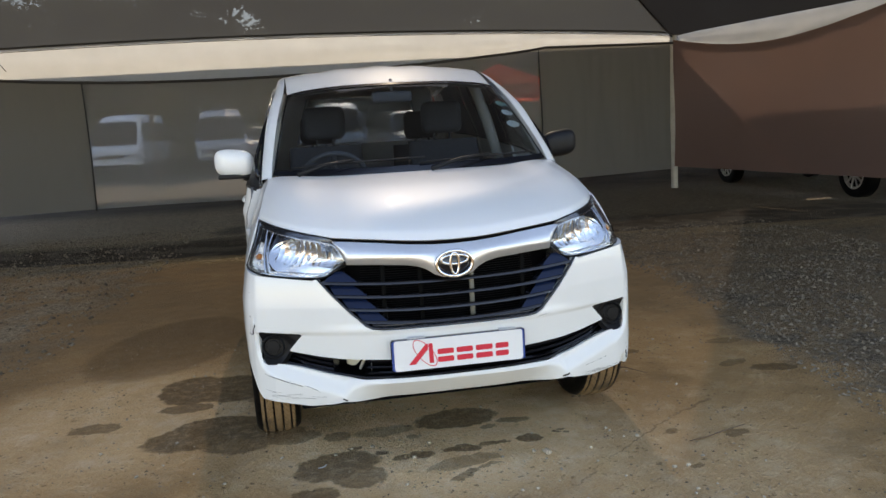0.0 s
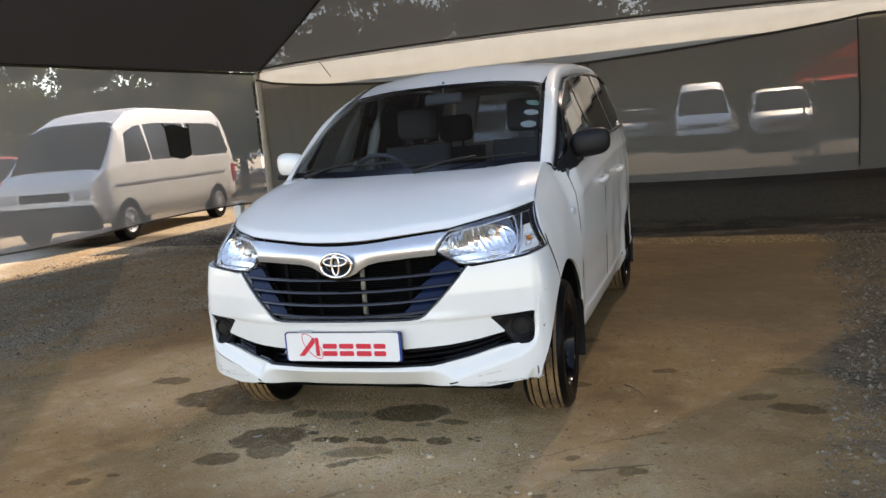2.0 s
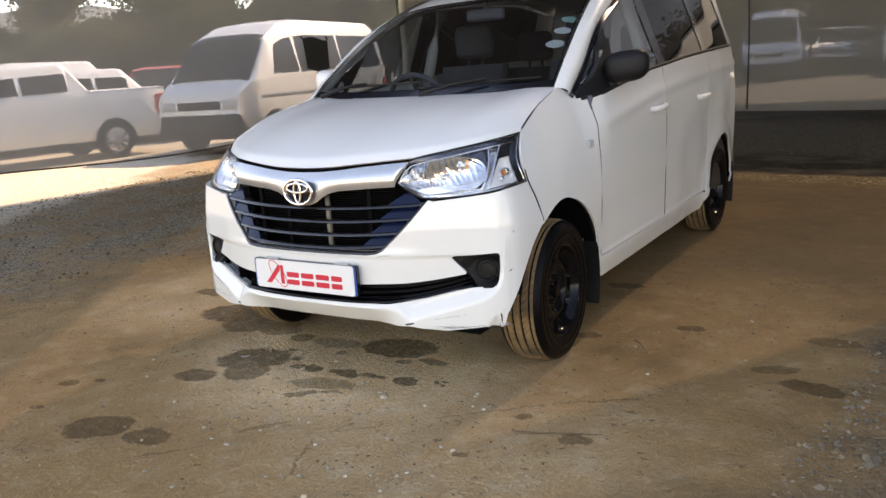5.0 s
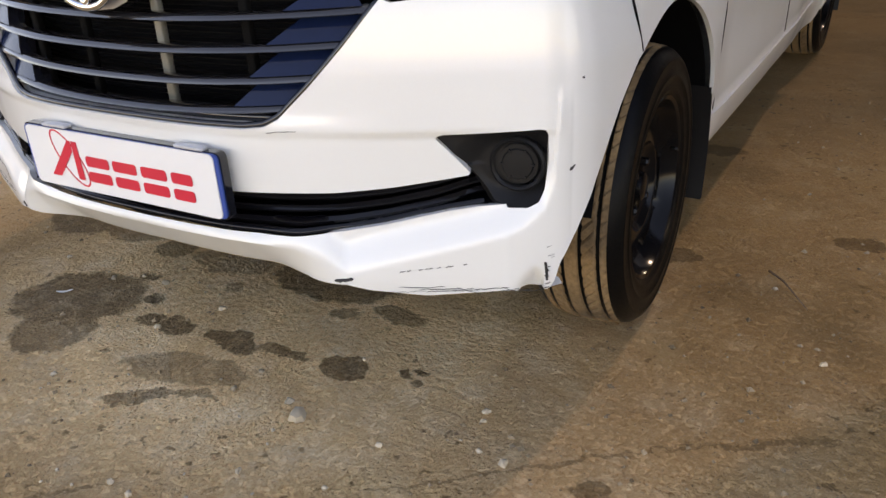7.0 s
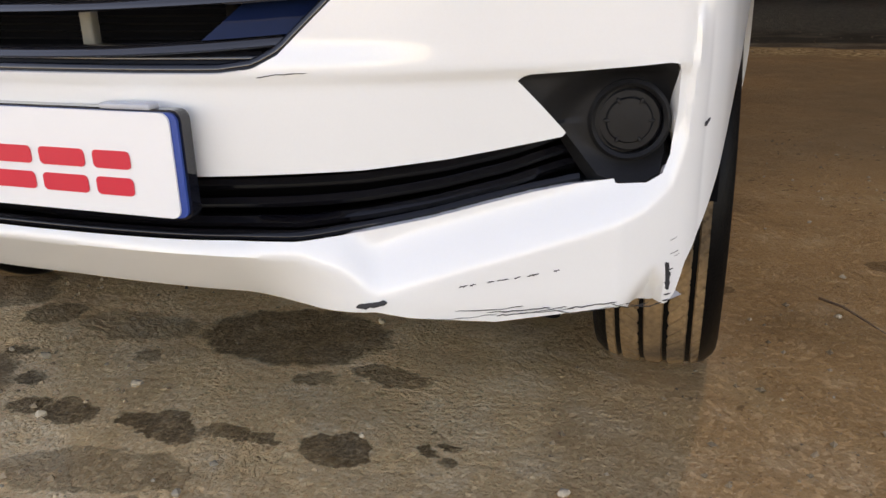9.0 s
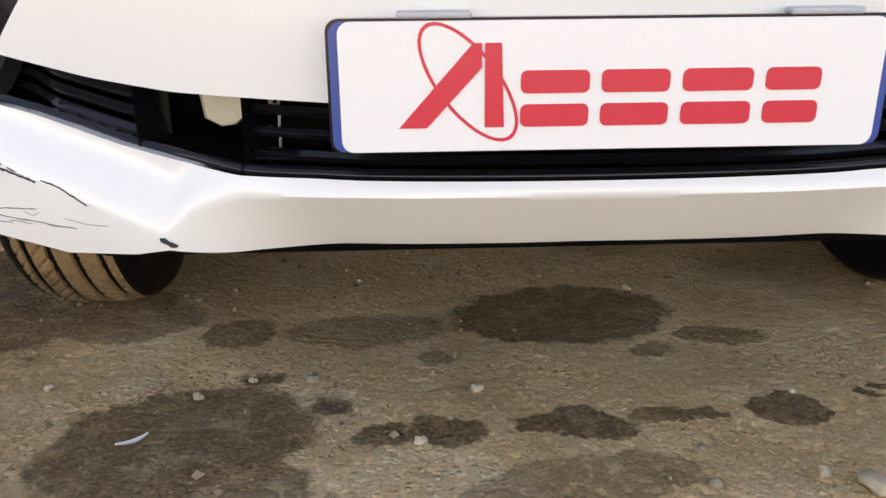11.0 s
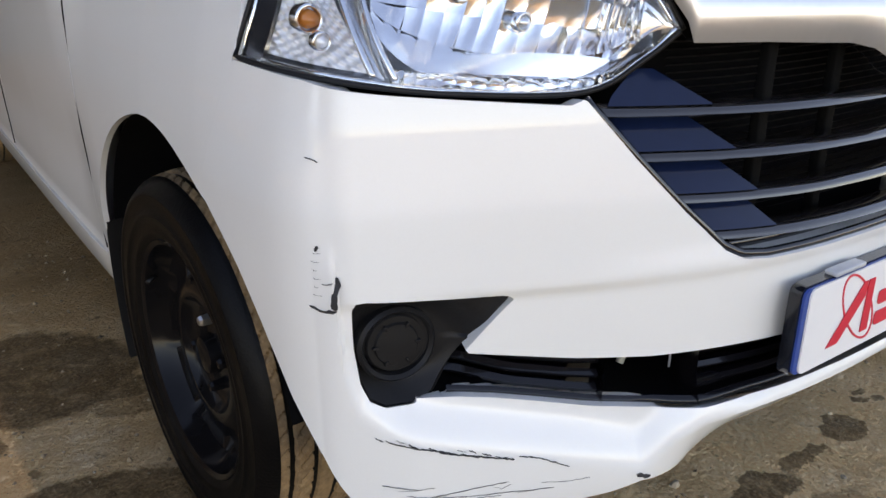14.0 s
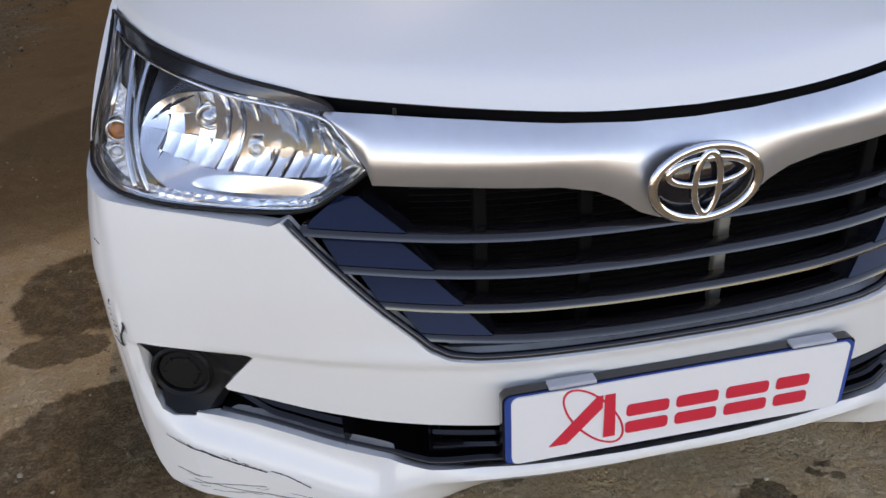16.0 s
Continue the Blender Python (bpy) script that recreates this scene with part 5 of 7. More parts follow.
# headlamps
HL_TOP = [(.406, .109, .838), (.434, .132, .892), (.454, .156, .920), (.56, .222, .943), (.65, .325, .960), (.70, .415, .972), (.735, .498, .982)]
HL_LOW = [(.406, .109, .838), (.444, .126, .806), (.503, .154, .773), (.645, .198, .780), (.735, .248, .792), (.780, .330, .800), (.795, .410, .806)]
hl_top, hl_low = curve(HL_TOP), curve(HL_LOW)
for sd in (-1, 1):
    lamp = empty("headlamp", "", "")
    lamp.parent = car
    lamp["label"] = "clear headlamp with chrome reflector"
    if "category" in lamp:
        del lamp["category"]

    def lens_at(u, v, sd=sd, deep=0.0):
        u = u * (1 - .085 * math.sin(math.pi * v) * u ** 5)
        p = hl_low(u).lerp(hl_top(u), v)
        w = Vector((.55 + .25 * u, -.8 + .25 * u, .22)).normalized()
        p = p + w * (.016 * math.sin(math.pi * v) ** .7 * math.sin(math.pi * min(u * 1.02, 1)) ** .5 - deep)
        return Vector((sd * p.x, p.y, p.z)) - CAR0
    sheet("lens", lens_at, 50, 16, LENS, lamp, "clear plastic lens")

    def housing(u, v):
        edge = min(u, 1 - u, v * .8, (1 - v) * .8)
        return lens_at(u, v, deep=.006 + .060 * smooth_step(0, .10, edge))
    sheet("housing", housing, 60, 26, LAMP_SATIN, lamp)

    # the main reflector is cut into columns of small facets, each with its own tilt
    rng = random.Random(5)

    def bowl_at(u, v, dish):
        a = .095 + .575 * u
        x = (a - .42) / (.25 if a > .42 else .325)
        p = 2.0 if x > 0 else 1.25
        reach = max(0.0, 1 - min(1.0, abs(x)) ** p) ** (1 / p)
        y = (2 * v - 1) * reach
        r = min(1.0, (abs(x) ** p + abs(y) ** p) ** (1 / p))
        return lens_at(a, .46 + .43 * y, deep=.016 + .050 * (1 - r * r) + dish * smooth_step(1.0, .85, r))
    cells, cols = [], 21
    rows_v = (0, .26, .52, .76, 1.0)
    for i in range(cols):
        for j in range(4):
            ta, tb, cup = rng.uniform(-.006, .006), rng.uniform(-.006, .006), rng.uniform(.006, .020)
            if j == 0:
                ta, cup = ta * .25, .001
            cells.append(sheet_data(lambda p, q: bowl_at((i + p) / cols, rows_v[j] + (rows_v[j + 1] - rows_v[j]) * q, ta * (p - .5) + tb * (q - .5) - cup * (p - .5) ** 2), 4, 4))
    vs, fs = joined(cells)
    mesh("main_reflector", vs, fs, REFLECTOR, lamp, True, "faceted chrome reflector", 50)

    def ledge(u, v):
        a, b = .07 + .54 * u, .03 + .08 * v
        return lens_at(a, b, deep=.010 + .012 * (1 - v) + .004 * abs(math.sin(math.pi * u * 26)))
    sheet("fluted_ledge", ledge, 156, 3, REFLECTOR, lamp)

    def blade(u, v):
        a = (.665 + .065 * v) * (1 - u) + (.685 + .135 * v) * u
        a -= .05 * (1 - v) ** 2
        return lens_at(a, .05 + .82 * v, deep=.016 + .020 * u * (1 - u) + .008 * u)
    sheet("divider", blade, 12, 24, LAMP_SATIN, lamp, "smooth grey divider between the lamp chambers")

    def dark_corner(u, v):
        b = .52 + .34 * v
        return lens_at(.655 - .115 * v + (.03 + .115 * v) * u, b, deep=.020 + .010 * u * (1 - u))
    sheet("dark_corner", dark_corner, 8, 10, LAMP_GREY, lamp, "smooth dark panel above the reflector")
    sheet("dark_corner", lambda u, v: lens_at(.765 + .03 * v + (.145 - .03 * v) * u, .60 + .27 * v, deep=.017), 8, 8, LAMP_GREY, lamp, "smooth dark panel above the reflector")

    def tip_plate(u, v):
        return lens_at(.03 + .16 * u, .50 + (.40 * v - .20) * (.35 + .65 * u), deep=.014 + .010 * u)
    sheet("tip_plate", tip_plate, 8, 8, LAMP_SATIN, lamp)

    def side_bowl(u, v):
        a0 = .65 + .15 * v
        a, b = a0 + (.905 - a0) * u, .07 + .56 * v
        cell = .0030 * math.sin(u * 2 * math.pi * 6) * math.sin(v * 2 * math.pi * 9)
        return lens_at(a, b, deep=.022 + .020 * math.sin(math.pi * u) * math.sin(math.pi * v) + cell)
    sheet("signal_reflector", side_bowl, 60, 80, SIGNAL, lamp, "dimpled chrome reflector")
    for path, r in (([(.60, .05), (.655, .30), (.70, .60), (.715, .87)], .0035), ([(.64, .05), (.705, .35), (.765, .65), (.815, .87)], .0040),
                    ([(.07, .62), (.13, .80), (.3, .855), (.5, .86), (.70, .87), (.93, .86)], .0030), ([(.03, .45), (.10, .08), (.3, .02), (.6, .02), (.9, .03)], .0030)):
        c = curve([(a, b, 0) for a, b in path])
        vs, fs = tube_data([lens_at(c(i / 30).x, c(i / 30).y, deep=.012) for i in range(31)], r, 8)
        mesh("chrome_strip", vs, fs, CHROME, lamp)
    vs, fs = sheet_data(lambda u, v: lens_at(.09 + .89 * u, .985 - (.04 + .085 * u ** .6) * (1 - v), deep=.007 + .006 * (1 - v)), 50, 3)
    vs2, fs2 = sheet_data(lambda u, v: lens_at(.905 + .075 * u, .02 + .86 * v, deep=.007 + .006 * (1 - u)), 3, 20)
    vs, fs = joined([(vs, fs), (vs2, fs2)])
    mesh("dark_band", vs, fs, LAMP_GREY, lamp, True, "dark grey band round the lamp's edge")
    vs, fs = sheet_data(lambda u, v: lens_at(.40 + .13 * math.cos(math.pi * u) * (1 - .3 * v), .13 + .15 * math.sin(math.pi * u) * (1 - v), deep=.030 - .006 * v), 20, 6)
    mesh("bulb_shield", vs, fs, LAMP_SATIN, lamp)
    for a, b, d, r, mt, nm in ((.55, .64, .046, .019, LAMP_SATIN, "main_bulb"), (.45, .47, .050, .011, LAMP_SATIN, "park_bulb"), (.81, .31, .022, .017, AMBER, "signal_bulb"), (.76, .20, .018, .011, SIGNAL, "side_bulb")):
        c = lens_at(a, b, deep=d)
        vs, fs = lathe_data([(.0001, -.9 * r), (.45 * r, -.75 * r), (.62 * r, -.2 * r), (.62 * r, .5 * r), (.0001, .5 * r)], 18, "y")
        mesh(nm, [c + Vector(p) for p in vs], fs, mt, lamp)
        vs, fs = lathe_data([(.72 * r, .2 * r), (.72 * r, -.3 * r), (.86 * r, -.42 * r), (r, -.3 * r), (r, .6 * r)], 24, "y")
        mesh("bulb_collar", [c + Vector(p) for p in vs], fs, CHROME, lamp)
    rimline = [lens_at(i / 40, 0) for i in range(41)] + [lens_at(1, i / 10) for i in range(1, 10)] + [lens_at(1 - i / 40, 1) for i in range(40)]
    vs, fs = tube_data(rimline, .0032, 6, True)
    mesh("gasket", vs, fs, BLACK_PLASTIC, lamp)

# number plate with a plain red device
plate = empty("sign_plate", "", "")
plate.parent = car
plate["label"] = "white plate with plain red shapes in a black holder"
if "category" in plate:
    del plate["category"]
PC = Vector((-.003, .003, .4705)) - CAR0
face = Matrix.Translation(PC) @ Matrix.Rotation(radians(90), 4, "X")
vs, fs = prism_data(round_rect(.528, .124, .012), face, -.016)
mesh("holder", vs, fs, GLOSS_BLACK, plate, False)
vs, fs = prism_data(round_rect(.522, .119, .011), face @ Matrix.Translation((0, 0, .0005)), .0035)
mesh("blue_edge", vs, fs, PLATE_BLUE, plate, False)
vs, fs = prism_data(round_rect(.505, .119, .011), face @ Matrix.Translation((0, 0, .0045)), .0025)
mesh("white_sheet", vs, fs, PLATE_WHITE, plate, False)
for x in (-.165, .195):
    vs, fs = box_data(x - .034, x + .034, -.006, .012, .0615, .068, .002)
    mesh("clip", [PC + p for p in vs], fs, CLIP_GREY, plate)


def red(name, outline, hole=None, lift=.0078):
    """A flat red shape, 1 mm proud, in the plate's plane."""
    if hole:
        n = len(outline)
        m = face @ Matrix.Translation((0, 0, lift))
        vs = [m @ Vector((x, y, z)) for z in (0, .0008) for ring in (outline, hole) for x, y in ring]
        fs = []
        for i in range(n):
            j = (i + 1) % n
            fs += [(i, j, n + j, n + i), (2 * n + i, 3 * n + i, 3 * n + j, 2 * n + j), (i, 2 * n + i, 2 * n + j, j), (n + i, n + j, 3 * n + j, 3 * n + i)]
        return mesh(name, vs, fs, PLATE_RED, plate, False)
    vs, fs = prism_data(outline, face @ Matrix.Translation((0, 0, lift)), .0008)
    return mesh(name, vs, fs, PLATE_RED, plate, False)


def shifted(o, x, y):
    return [(a + x, b + y) for a, b in o]


red("red_wedge", [(-.199, -.037), (-.173, -.037), (-.122, .018), (-.122, .040), (-.130, .040)])
red("red_bar", [(-.119, -.037), (-.101, -.037), (-.104, .040), (-.119, .040)])
tilt = radians(-52)
oval = [(math.cos(2 * math.pi * i / 40), math.sin(2 * math.pi * i / 40)) for i in range(40)]
spun = lambda rx, ry: [(-.134 + rx * x * math.cos(tilt) - ry * y * math.sin(tilt), .004 + rx * x * math.sin(tilt) + ry * y * math.cos(tilt)) for x, y in oval]
red("red_oval", spun(.066, .0285), spun(.0625, .0255), .0070)
for x, w in ((-.054, .064), (.021, .064), (.098, .066), (.169, .052)):
    for y, h in ((.0045, .021), (-.0265, .021)):
        red("red_block", shifted(round_rect(w, h, .006), x, y))

# scuffs and chips on the paint
def mark(name, path, width, mat=SCRATCH, lift=.0012):
    pts = [nose(s, z, lift) for s, z in path]
    vs, fs = [], []
    for i, p in enumerate(pts):
        a, b = pts[max(i - 1, 0)], pts[min(i + 1, len(pts) - 1)]
        d = (b - a).normalized()
        out = Vector((0, -1, .2)) if abs(path[i][0]) < 7.4 else Vector((math.copysign(.8, path[i][0]), -.6, 0))
        side = d.cross(out).normalized()
        w = width * (.35 + .65 * abs(noise.noise((i * 1.7, path[0][0], 3)))) * (0.25 if i in (0, len(pts) - 1) else 1)
        vs += [p + side * w, p + out.normalized() * .0006, p - side * w]
    fs = [q for i in range(len(pts) - 1) for q in ((3 * i, 3 * i + 1, 3 * i + 4, 3 * i + 3), (3 * i + 1, 3 * i + 2, 3 * i + 5, 3 * i + 4))]
    return mesh(name, vs, fs, mat, bumper, False)


def sway(path, n=26, amount=.0015):
    c = curve([(s, z, 0) for s, z in path])
    return [(c(i / n).x, c(i / n).y + amount * noise.noise((i * .8, path[0][0] * 3, 0))) for i in range(n + 1)]


mark("scuff", sway([(-6.75, .394), (-6.2, .383), (-5.9, .376)]), .0016)
mark("scuff", sway([(-6.0, .377), (-5.45, .363), (-5.05, .353)]), .0024)
mark("scuff", sway([(-5.0, .356), (-4.75, .349), (-4.45, .333)]), .0016)
scrape = random.Random(31)
for q in range(11):
    s0 = -6.95 + q * .165 + scrape.uniform(-.04, .04)
    z0 = table(s0, [-6.95, -6.2, -5.45, -5.0], [.402, .386, .366, .356]) + scrape.uniform(-.002, .004)
    mark("scuff", sway([(s0, z0), (s0 + .06, z0 - .003), (s0 + scrape.uniform(.09, .2), z0 - .005)], 7), scrape.uniform(.0005, .0014))
for q in range(9):
    s0, z0 = -6.9 + q * .27, .298 + scrape.uniform(0, .034)
    k = scrape.uniform(.15, .6)
    mark("scuff", sway([(s0, z0), (s0 + k / 2, z0 + scrape.uniform(-.004, .001)), (s0 + k, z0 + scrape.uniform(-.004, .002))], 10), scrape.uniform(.0003, .0006))
mark("scuff", sway([(-6.9, .335), (-6.6, .331), (-6.3, .328)]), .0010)
mark("scuff", sway([(-6.66, .311), (-5.9, .316), (-5.11, .322)]), .0008)
mark("scuff", sway([(-6.5, .320), (-5.6, .309), (-4.6, .305)]), .0007)
mark("chip", sway([(-3.74, .306), (-3.66, .301), (-3.58, .299)], 8), .005)
mark("chip", sway([(3.78, .306), (3.62, .302), (3.50, .300)], 8), .006)
mark("chip", sway([(7.22, .335), (7.26, .318), (7.28, .300)], 12), .006)
for q in (5.50, 5.26, 5.20, 5.06, 4.93, 4.86, 4.78, 4.60, 4.52):
    mark("chip", sway([(q, .324 + .014 * (q - 4.6)), (q - .04, .3232 + .014 * (q - 4.6)), (q - .05 - .05 * (q * 7 % 1), .3225 + .014 * (q - 4.6))], 6), .0014)
mark("scuff", sway([(5.6, .29), (5.2, .284), (4.8, .282)]), .0010)
for q in range(9):
    mark("scuff", sway([(4.1 + .3 * q, .283 + .004 * (q * 5 % 3)), (4.45 + .3 * q, .281 + .003 * (q * 7 % 4)), (4.8 + .3 * q, .284 + .003 * (q * 3 % 4))], 10), .0007 + .0003 * (q % 3))
for s0, z0, k in ((7.28, .362, .16), (7.30, .345, .22), (7.42, .341, .12)):
    mark("scuff", sway([(s0, z0), (s0 + k / 2, z0 + .001), (s0 + k, z0 + .003)], 8), .0005)
for q in range(7):
    mark("chip", sway([(7.20 + .03 * (q * 5 % 3), .334 - .008 * q), (7.26, .333 - .008 * q), (7.28 + .04 * (q * 3 % 4), .334 - .008 * q)], 5), .0018)
mark("chip", sway([(-7.60, .597), (-7.66, .578), (-7.68, .560)], 10), .0085)
mark("chip", sway([(-7.62, .559), (-7.95, .556), (-8.30, .560)], 10), .0034)
mark("chip", sway([(-7.68, .592), (-7.8, .589), (-7.95, .588)], 8), .0010)
mark("chip", sway([(-8.02, .630), (-8.05, .627), (-8.08, .624)], 6), .004)
for i in range(6):
    z = .622 - i * .0095
    mark("scuff", sway([(-7.95 - .02 * (i * 7 % 5), z), (-8.08, z - .0008), (-8.14 - .02 * (i * 3 % 4), z)], 8), .00028)
mark("chip", sway([(8.05, .492), (8.18, .496), (8.3, .5)], 6), .005)
mark("chip", sway([(8.55, .640), (8.62, .640), (8.68, .641)], 6), .003)
mark("chip", sway([(2.75, .563), (3.0, .566), (3.2, .567)], 8), .0010)
mark("scuff", sway([(-7.95, .718), (-8.15, .721), (-8.35, .722)], 8), .0014)

# hood tip rubber
vs, fs = box_data(-.371, -.3665, .096, .100, .910, .920, .0015)
mesh("bump_stop", [p - CAR0 for p in vs], fs, BLACK_PLASTIC, car)

# wheels
def tread_push(g, i, r, o):
    if 4 <= i <= 44 and r > .285:
        k = abs(o + .0)
        phase = (g * 64 / (2 * math.pi) + (k * 38)) % 1
        if phase < .20 and .012 < k < .076:
            r -= .004
    return r, o


def tyre_profile():
    out = [(.190, -.080), (.215, -.092), (.250, -.0965), (.278, -.092)]
    grooves = (-.052, -.019, .019, .052)
    for k in range(41):
        o = -.078 + .156 * k / 40
        r = .3005 - .010 * abs(o / .078) ** 3.2
        if any(abs(o - q) < .0042 for q in grooves):
            r -= .007
        out.append((r, o))
    return out + [(.278, .092), (.272, .0945), (.270, .0962), (.266, .0962), (.264, .0948), (.250, .0965), (.240, .0962), (.238, .0978), (.234, .0974), (.232, .0954), (.215, .092), (.211, .0935), (.206, .0920), (.190, .080)]


TP = tyre_profile()
tread_vs, tread_fs = lathe_data(TP[6:43], 448, "x", lambda g, i, r, o: tread_push(g, i + 6, r, o))
wall_a, wall_b = lathe_data(TP[:7], 180, "x"), lathe_data(TP[42:], 180, "x")
rim_profile = [(.194, .078), (.200, .084), (.196, .088), (.188, .084), (.183, .066), (.172, .050), (.150, .046), (.128, .052), (.112, .058), (.098, .057), (.088, .044), (.072, .036), (.050, .037), (.034, .040), (.030, .058), (.022, .062), (.0005, .062)]


def rim_push(g, i, r, o):
    if i == 6 and math.cos(g * 8) > .55:
        o -= .016
    return r, o


def build_wheel(name, x, y, turn):
    wheel = empty(name, "", "")
    wheel.parent = car
    wheel["label"] = "black steel wheel with dusty tyre"
    if "category" in wheel:
        del wheel["category"]
    wheel.location = Vector((x, y, HUB)) - CAR0
    wheel.rotation_euler = (radians(turn), 0, (0 if x > 0 else math.pi) + (radians(2) if y < 1 else 0))
    mesh("tyre_tread", tread_vs, tread_fs, TREAD, wheel, True, "dust-covered grooved tread", 30)
    for q in (-.052, -.019, .019, .052):
        gv, gf = lathe_data([(.2962 - .010 * abs(q / .078) ** 3.2, q - .0046), (.2962 - .010 * abs(q / .078) ** 3.2, q + .0046)], 90, "x")
        mesh("groove", gv, gf, RUBBER, wheel)
    vs, fs = joined([wall_a, wall_b])
    mesh("tyre_wall", vs, fs, RUBBER, wheel, True, "", 50)
    vs, fs = lathe_data(rim_profile, 96, "x", rim_push)
    mesh("rim", vs, fs, STEEL_BLACK, wheel, True, "", 40)
    vs, fs = lathe_data([(.192, .078), (.186, .02), (.186, -.078), (.0005, -.078)], 48, "x")
    mesh("barrel", vs, fs, DARK_VOID, wheel)
    for q in range(4):
        g = radians(90 * q + 38)
        vs, fs = lathe_data([(.0005, .022), (.007, .021), (.0095, .016), (.0105, 0)], 6, "x")
        mesh("wheel_bolt", [(p[0] + .036, p[1] + .057 * math.cos(g), p[2] + .057 * math.sin(g)) for p in vs], fs, BOLT if q == 3 and x < 0 else STEEL_BLACK, wheel, False)
    vs, fs = tube_data([(.072, .176, 0), (.088, .168, 0)], .004, 8)
    mesh("valve", vs, fs, BLACK_PLASTIC, wheel)


for x, y, turn in ((.726, FRONT_AXLE + .03, 11), (-.732, FRONT_AXLE + .03, 150), (.722, REAR_AXLE, 70), (-.722, REAR_AXLE, 5)):
    build_wheel("front_wheel" if y < 1 else "rear_wheel", x, y, turn)

# wheel arch linings, mud flaps, underbody
for side in (1, -1):
    for y in (FRONT_AXLE, REAR_AXLE):
        vs, fs = [], []
        prof = [(x, r) for x, r in ((.812, .372), (.62, .372), (.45, .36), (.44, .10))]
        n = 28
        for i in range(n + 1):
            g = radians(2 + 164 * i / n) if y < 1 else radians(2 + 176 * i / n)
            grow = 1 + .080 * smooth_step(radians(122), radians(92), g) + .050 * smooth_step(radians(80), radians(20), g) if y < 1 else 1.02
            for x, r in prof:
                r *= grow if x > .5 else 1
                vs.append(Vector((side * x, y + r * math.cos(g), HUB + r * math.sin(g))) - CAR0)
        for i in range(n):
            for k in range(3):
                fs.append((i * 4 + k, i * 4 + k + 1, i * 4 + k + 5, i * 4 + k + 4))
        mesh("arch_lining", vs, fs, DARK_VOID, car)
        vs, fs = sheet_data(lambda u, v: Vector((side * (.64 + .190 * u - .006 * v * u), y + .386 + .02 * math.sin(3 * v) + .012 * v, .43 - .295 * v)) - CAR0, 6, 10)
        k = len(vs)
        vs2 = [p + Vector((0, .008, 0)) for p in vs]
        fs2 = [tuple(i + k for i in f[::-1]) for f in fs]
        mesh("mud_flap", vs + vs2, fs + fs2, BLACK_PLASTIC, car, True, "black rubber mud flap", 50)
vs, fs = joined([box_data(-.62, .62, .30, 4.0, .20, .24, .01), box_data(-.42, .42, .25, 1.0, .24, .70, .03), box_data(-.70, .70, 1.06, 2.9, .238, .30, .01)])
mesh("underbody", [p - CAR0 for p in vs], fs, DARK_VOID, car)
# inner body, cabin lining
vs, fs = joined([box_data(-.76, .76, 1.05, 1.10, .30, 1.05, .0), box_data(-.79, -.77, 1.1, 4.0, .30, 1.08, 0), box_data(.77, .79, 1.1, 4.0, .30, 1.08, 0), box_data(-.76, .76, 1.1, 3.95, .32, .36, 0)])
mesh("cabin_shell", [p - CAR0 for p in vs], fs, CABIN, car)
vs, fs = sheet_data(lambda u, v: roof_skin(.02 + .96 * u, .01 + .98 * v) + Vector((0, 0, -.022)), 20, 12)
mesh("roof_lining", vs, fs, CABIN_PALE, car)


def dash(u, v):
    a = 2 * u - 1
    prof = curve([(0, .93, 1.09), (0, 1.08, 1.115), (0, 1.25, 1.10), (0, 1.36, 1.02), (0, 1.38, .75)])(v)
    return Vector((a * .70, prof.y + .03 * a * a, prof.z - .02 * a * a + .035 * math.exp(-((a + .5) / .2) ** 2) * math.sin(math.pi * v))) - CAR0


sheet("dashboard", dash, 40, 20, CABIN, car)
hub = Vector((-.36, 1.50, 1.05)) - CAR0
tiltm = Matrix.Rotation(radians(-62), 4, "X")
vs, fs = tube_data([hub + tiltm @ Vector((.185 * math.cos(2 * math.pi * i / 40), .185 * math.sin(2 * math.pi * i / 40), 0)) for i in range(40)], .014, 10, True)
spokes = [tube_data([hub + tiltm @ Vector((0, 0, .02)), hub + tiltm @ Vector((.18 * math.cos(g), .18 * math.sin(g), 0))], .016, 8) for g in (radians(0), radians(180), radians(270))]
vs, fs = joined([(vs, fs), *spokes, tube_data([hub, Vector((-.36, 1.30, .98)) - CAR0], .05, 12)])
mesh("steering_wheel", vs, fs, CABIN, car, True, "", 50)


def build_seat(x, y, w, h, nm="seat"):
    def back(u, v):
        a, b = 2 * math.pi * u, v
        rx = w / 2 * (1 - .12 * b)
        return Vector((x + rx * math.copysign(abs(math.cos(a)) ** .5, math.cos(a)), y + .07 * math.copysign(abs(math.sin(a)) ** .6, math.sin(a)) + .14 * b, .62 + h * b)) - CAR0
    bk = sheet_data(back, 24, 10)
    cap = (bk[0], bk[1] + [tuple(i * 11 + 10 for i in range(24))])
    cushion = box_data(x - w / 2, x + w / 2, y - .48, y + .02, .50, .64, .05, 3)
    cushion = ([p - CAR0 for p in cushion[0]], cushion[1])
    head = box_data(x - .13, x + .13, y + .10, y + .20, .66 + h, .86 + h, .045, 3)
    head = ([p - CAR0 for p in head[0]], head[1])
    post = tube_data([Vector((x + .05, y + .15, .6 + h)) - CAR0, Vector((x + .05, y + .15, .70 + h)) - CAR0], .008, 6)
    post2 = tube_data([Vector((x - .05, y + .15, .6 + h)) - CAR0, Vector((x - .05, y + .15, .70 + h)) - CAR0], .008, 6)
    vs, fs = joined([cap, cushion, head, post, post2])
    mesh(nm, vs, fs, SEAT, car, True, "dark cloth seat with headrest", 50)


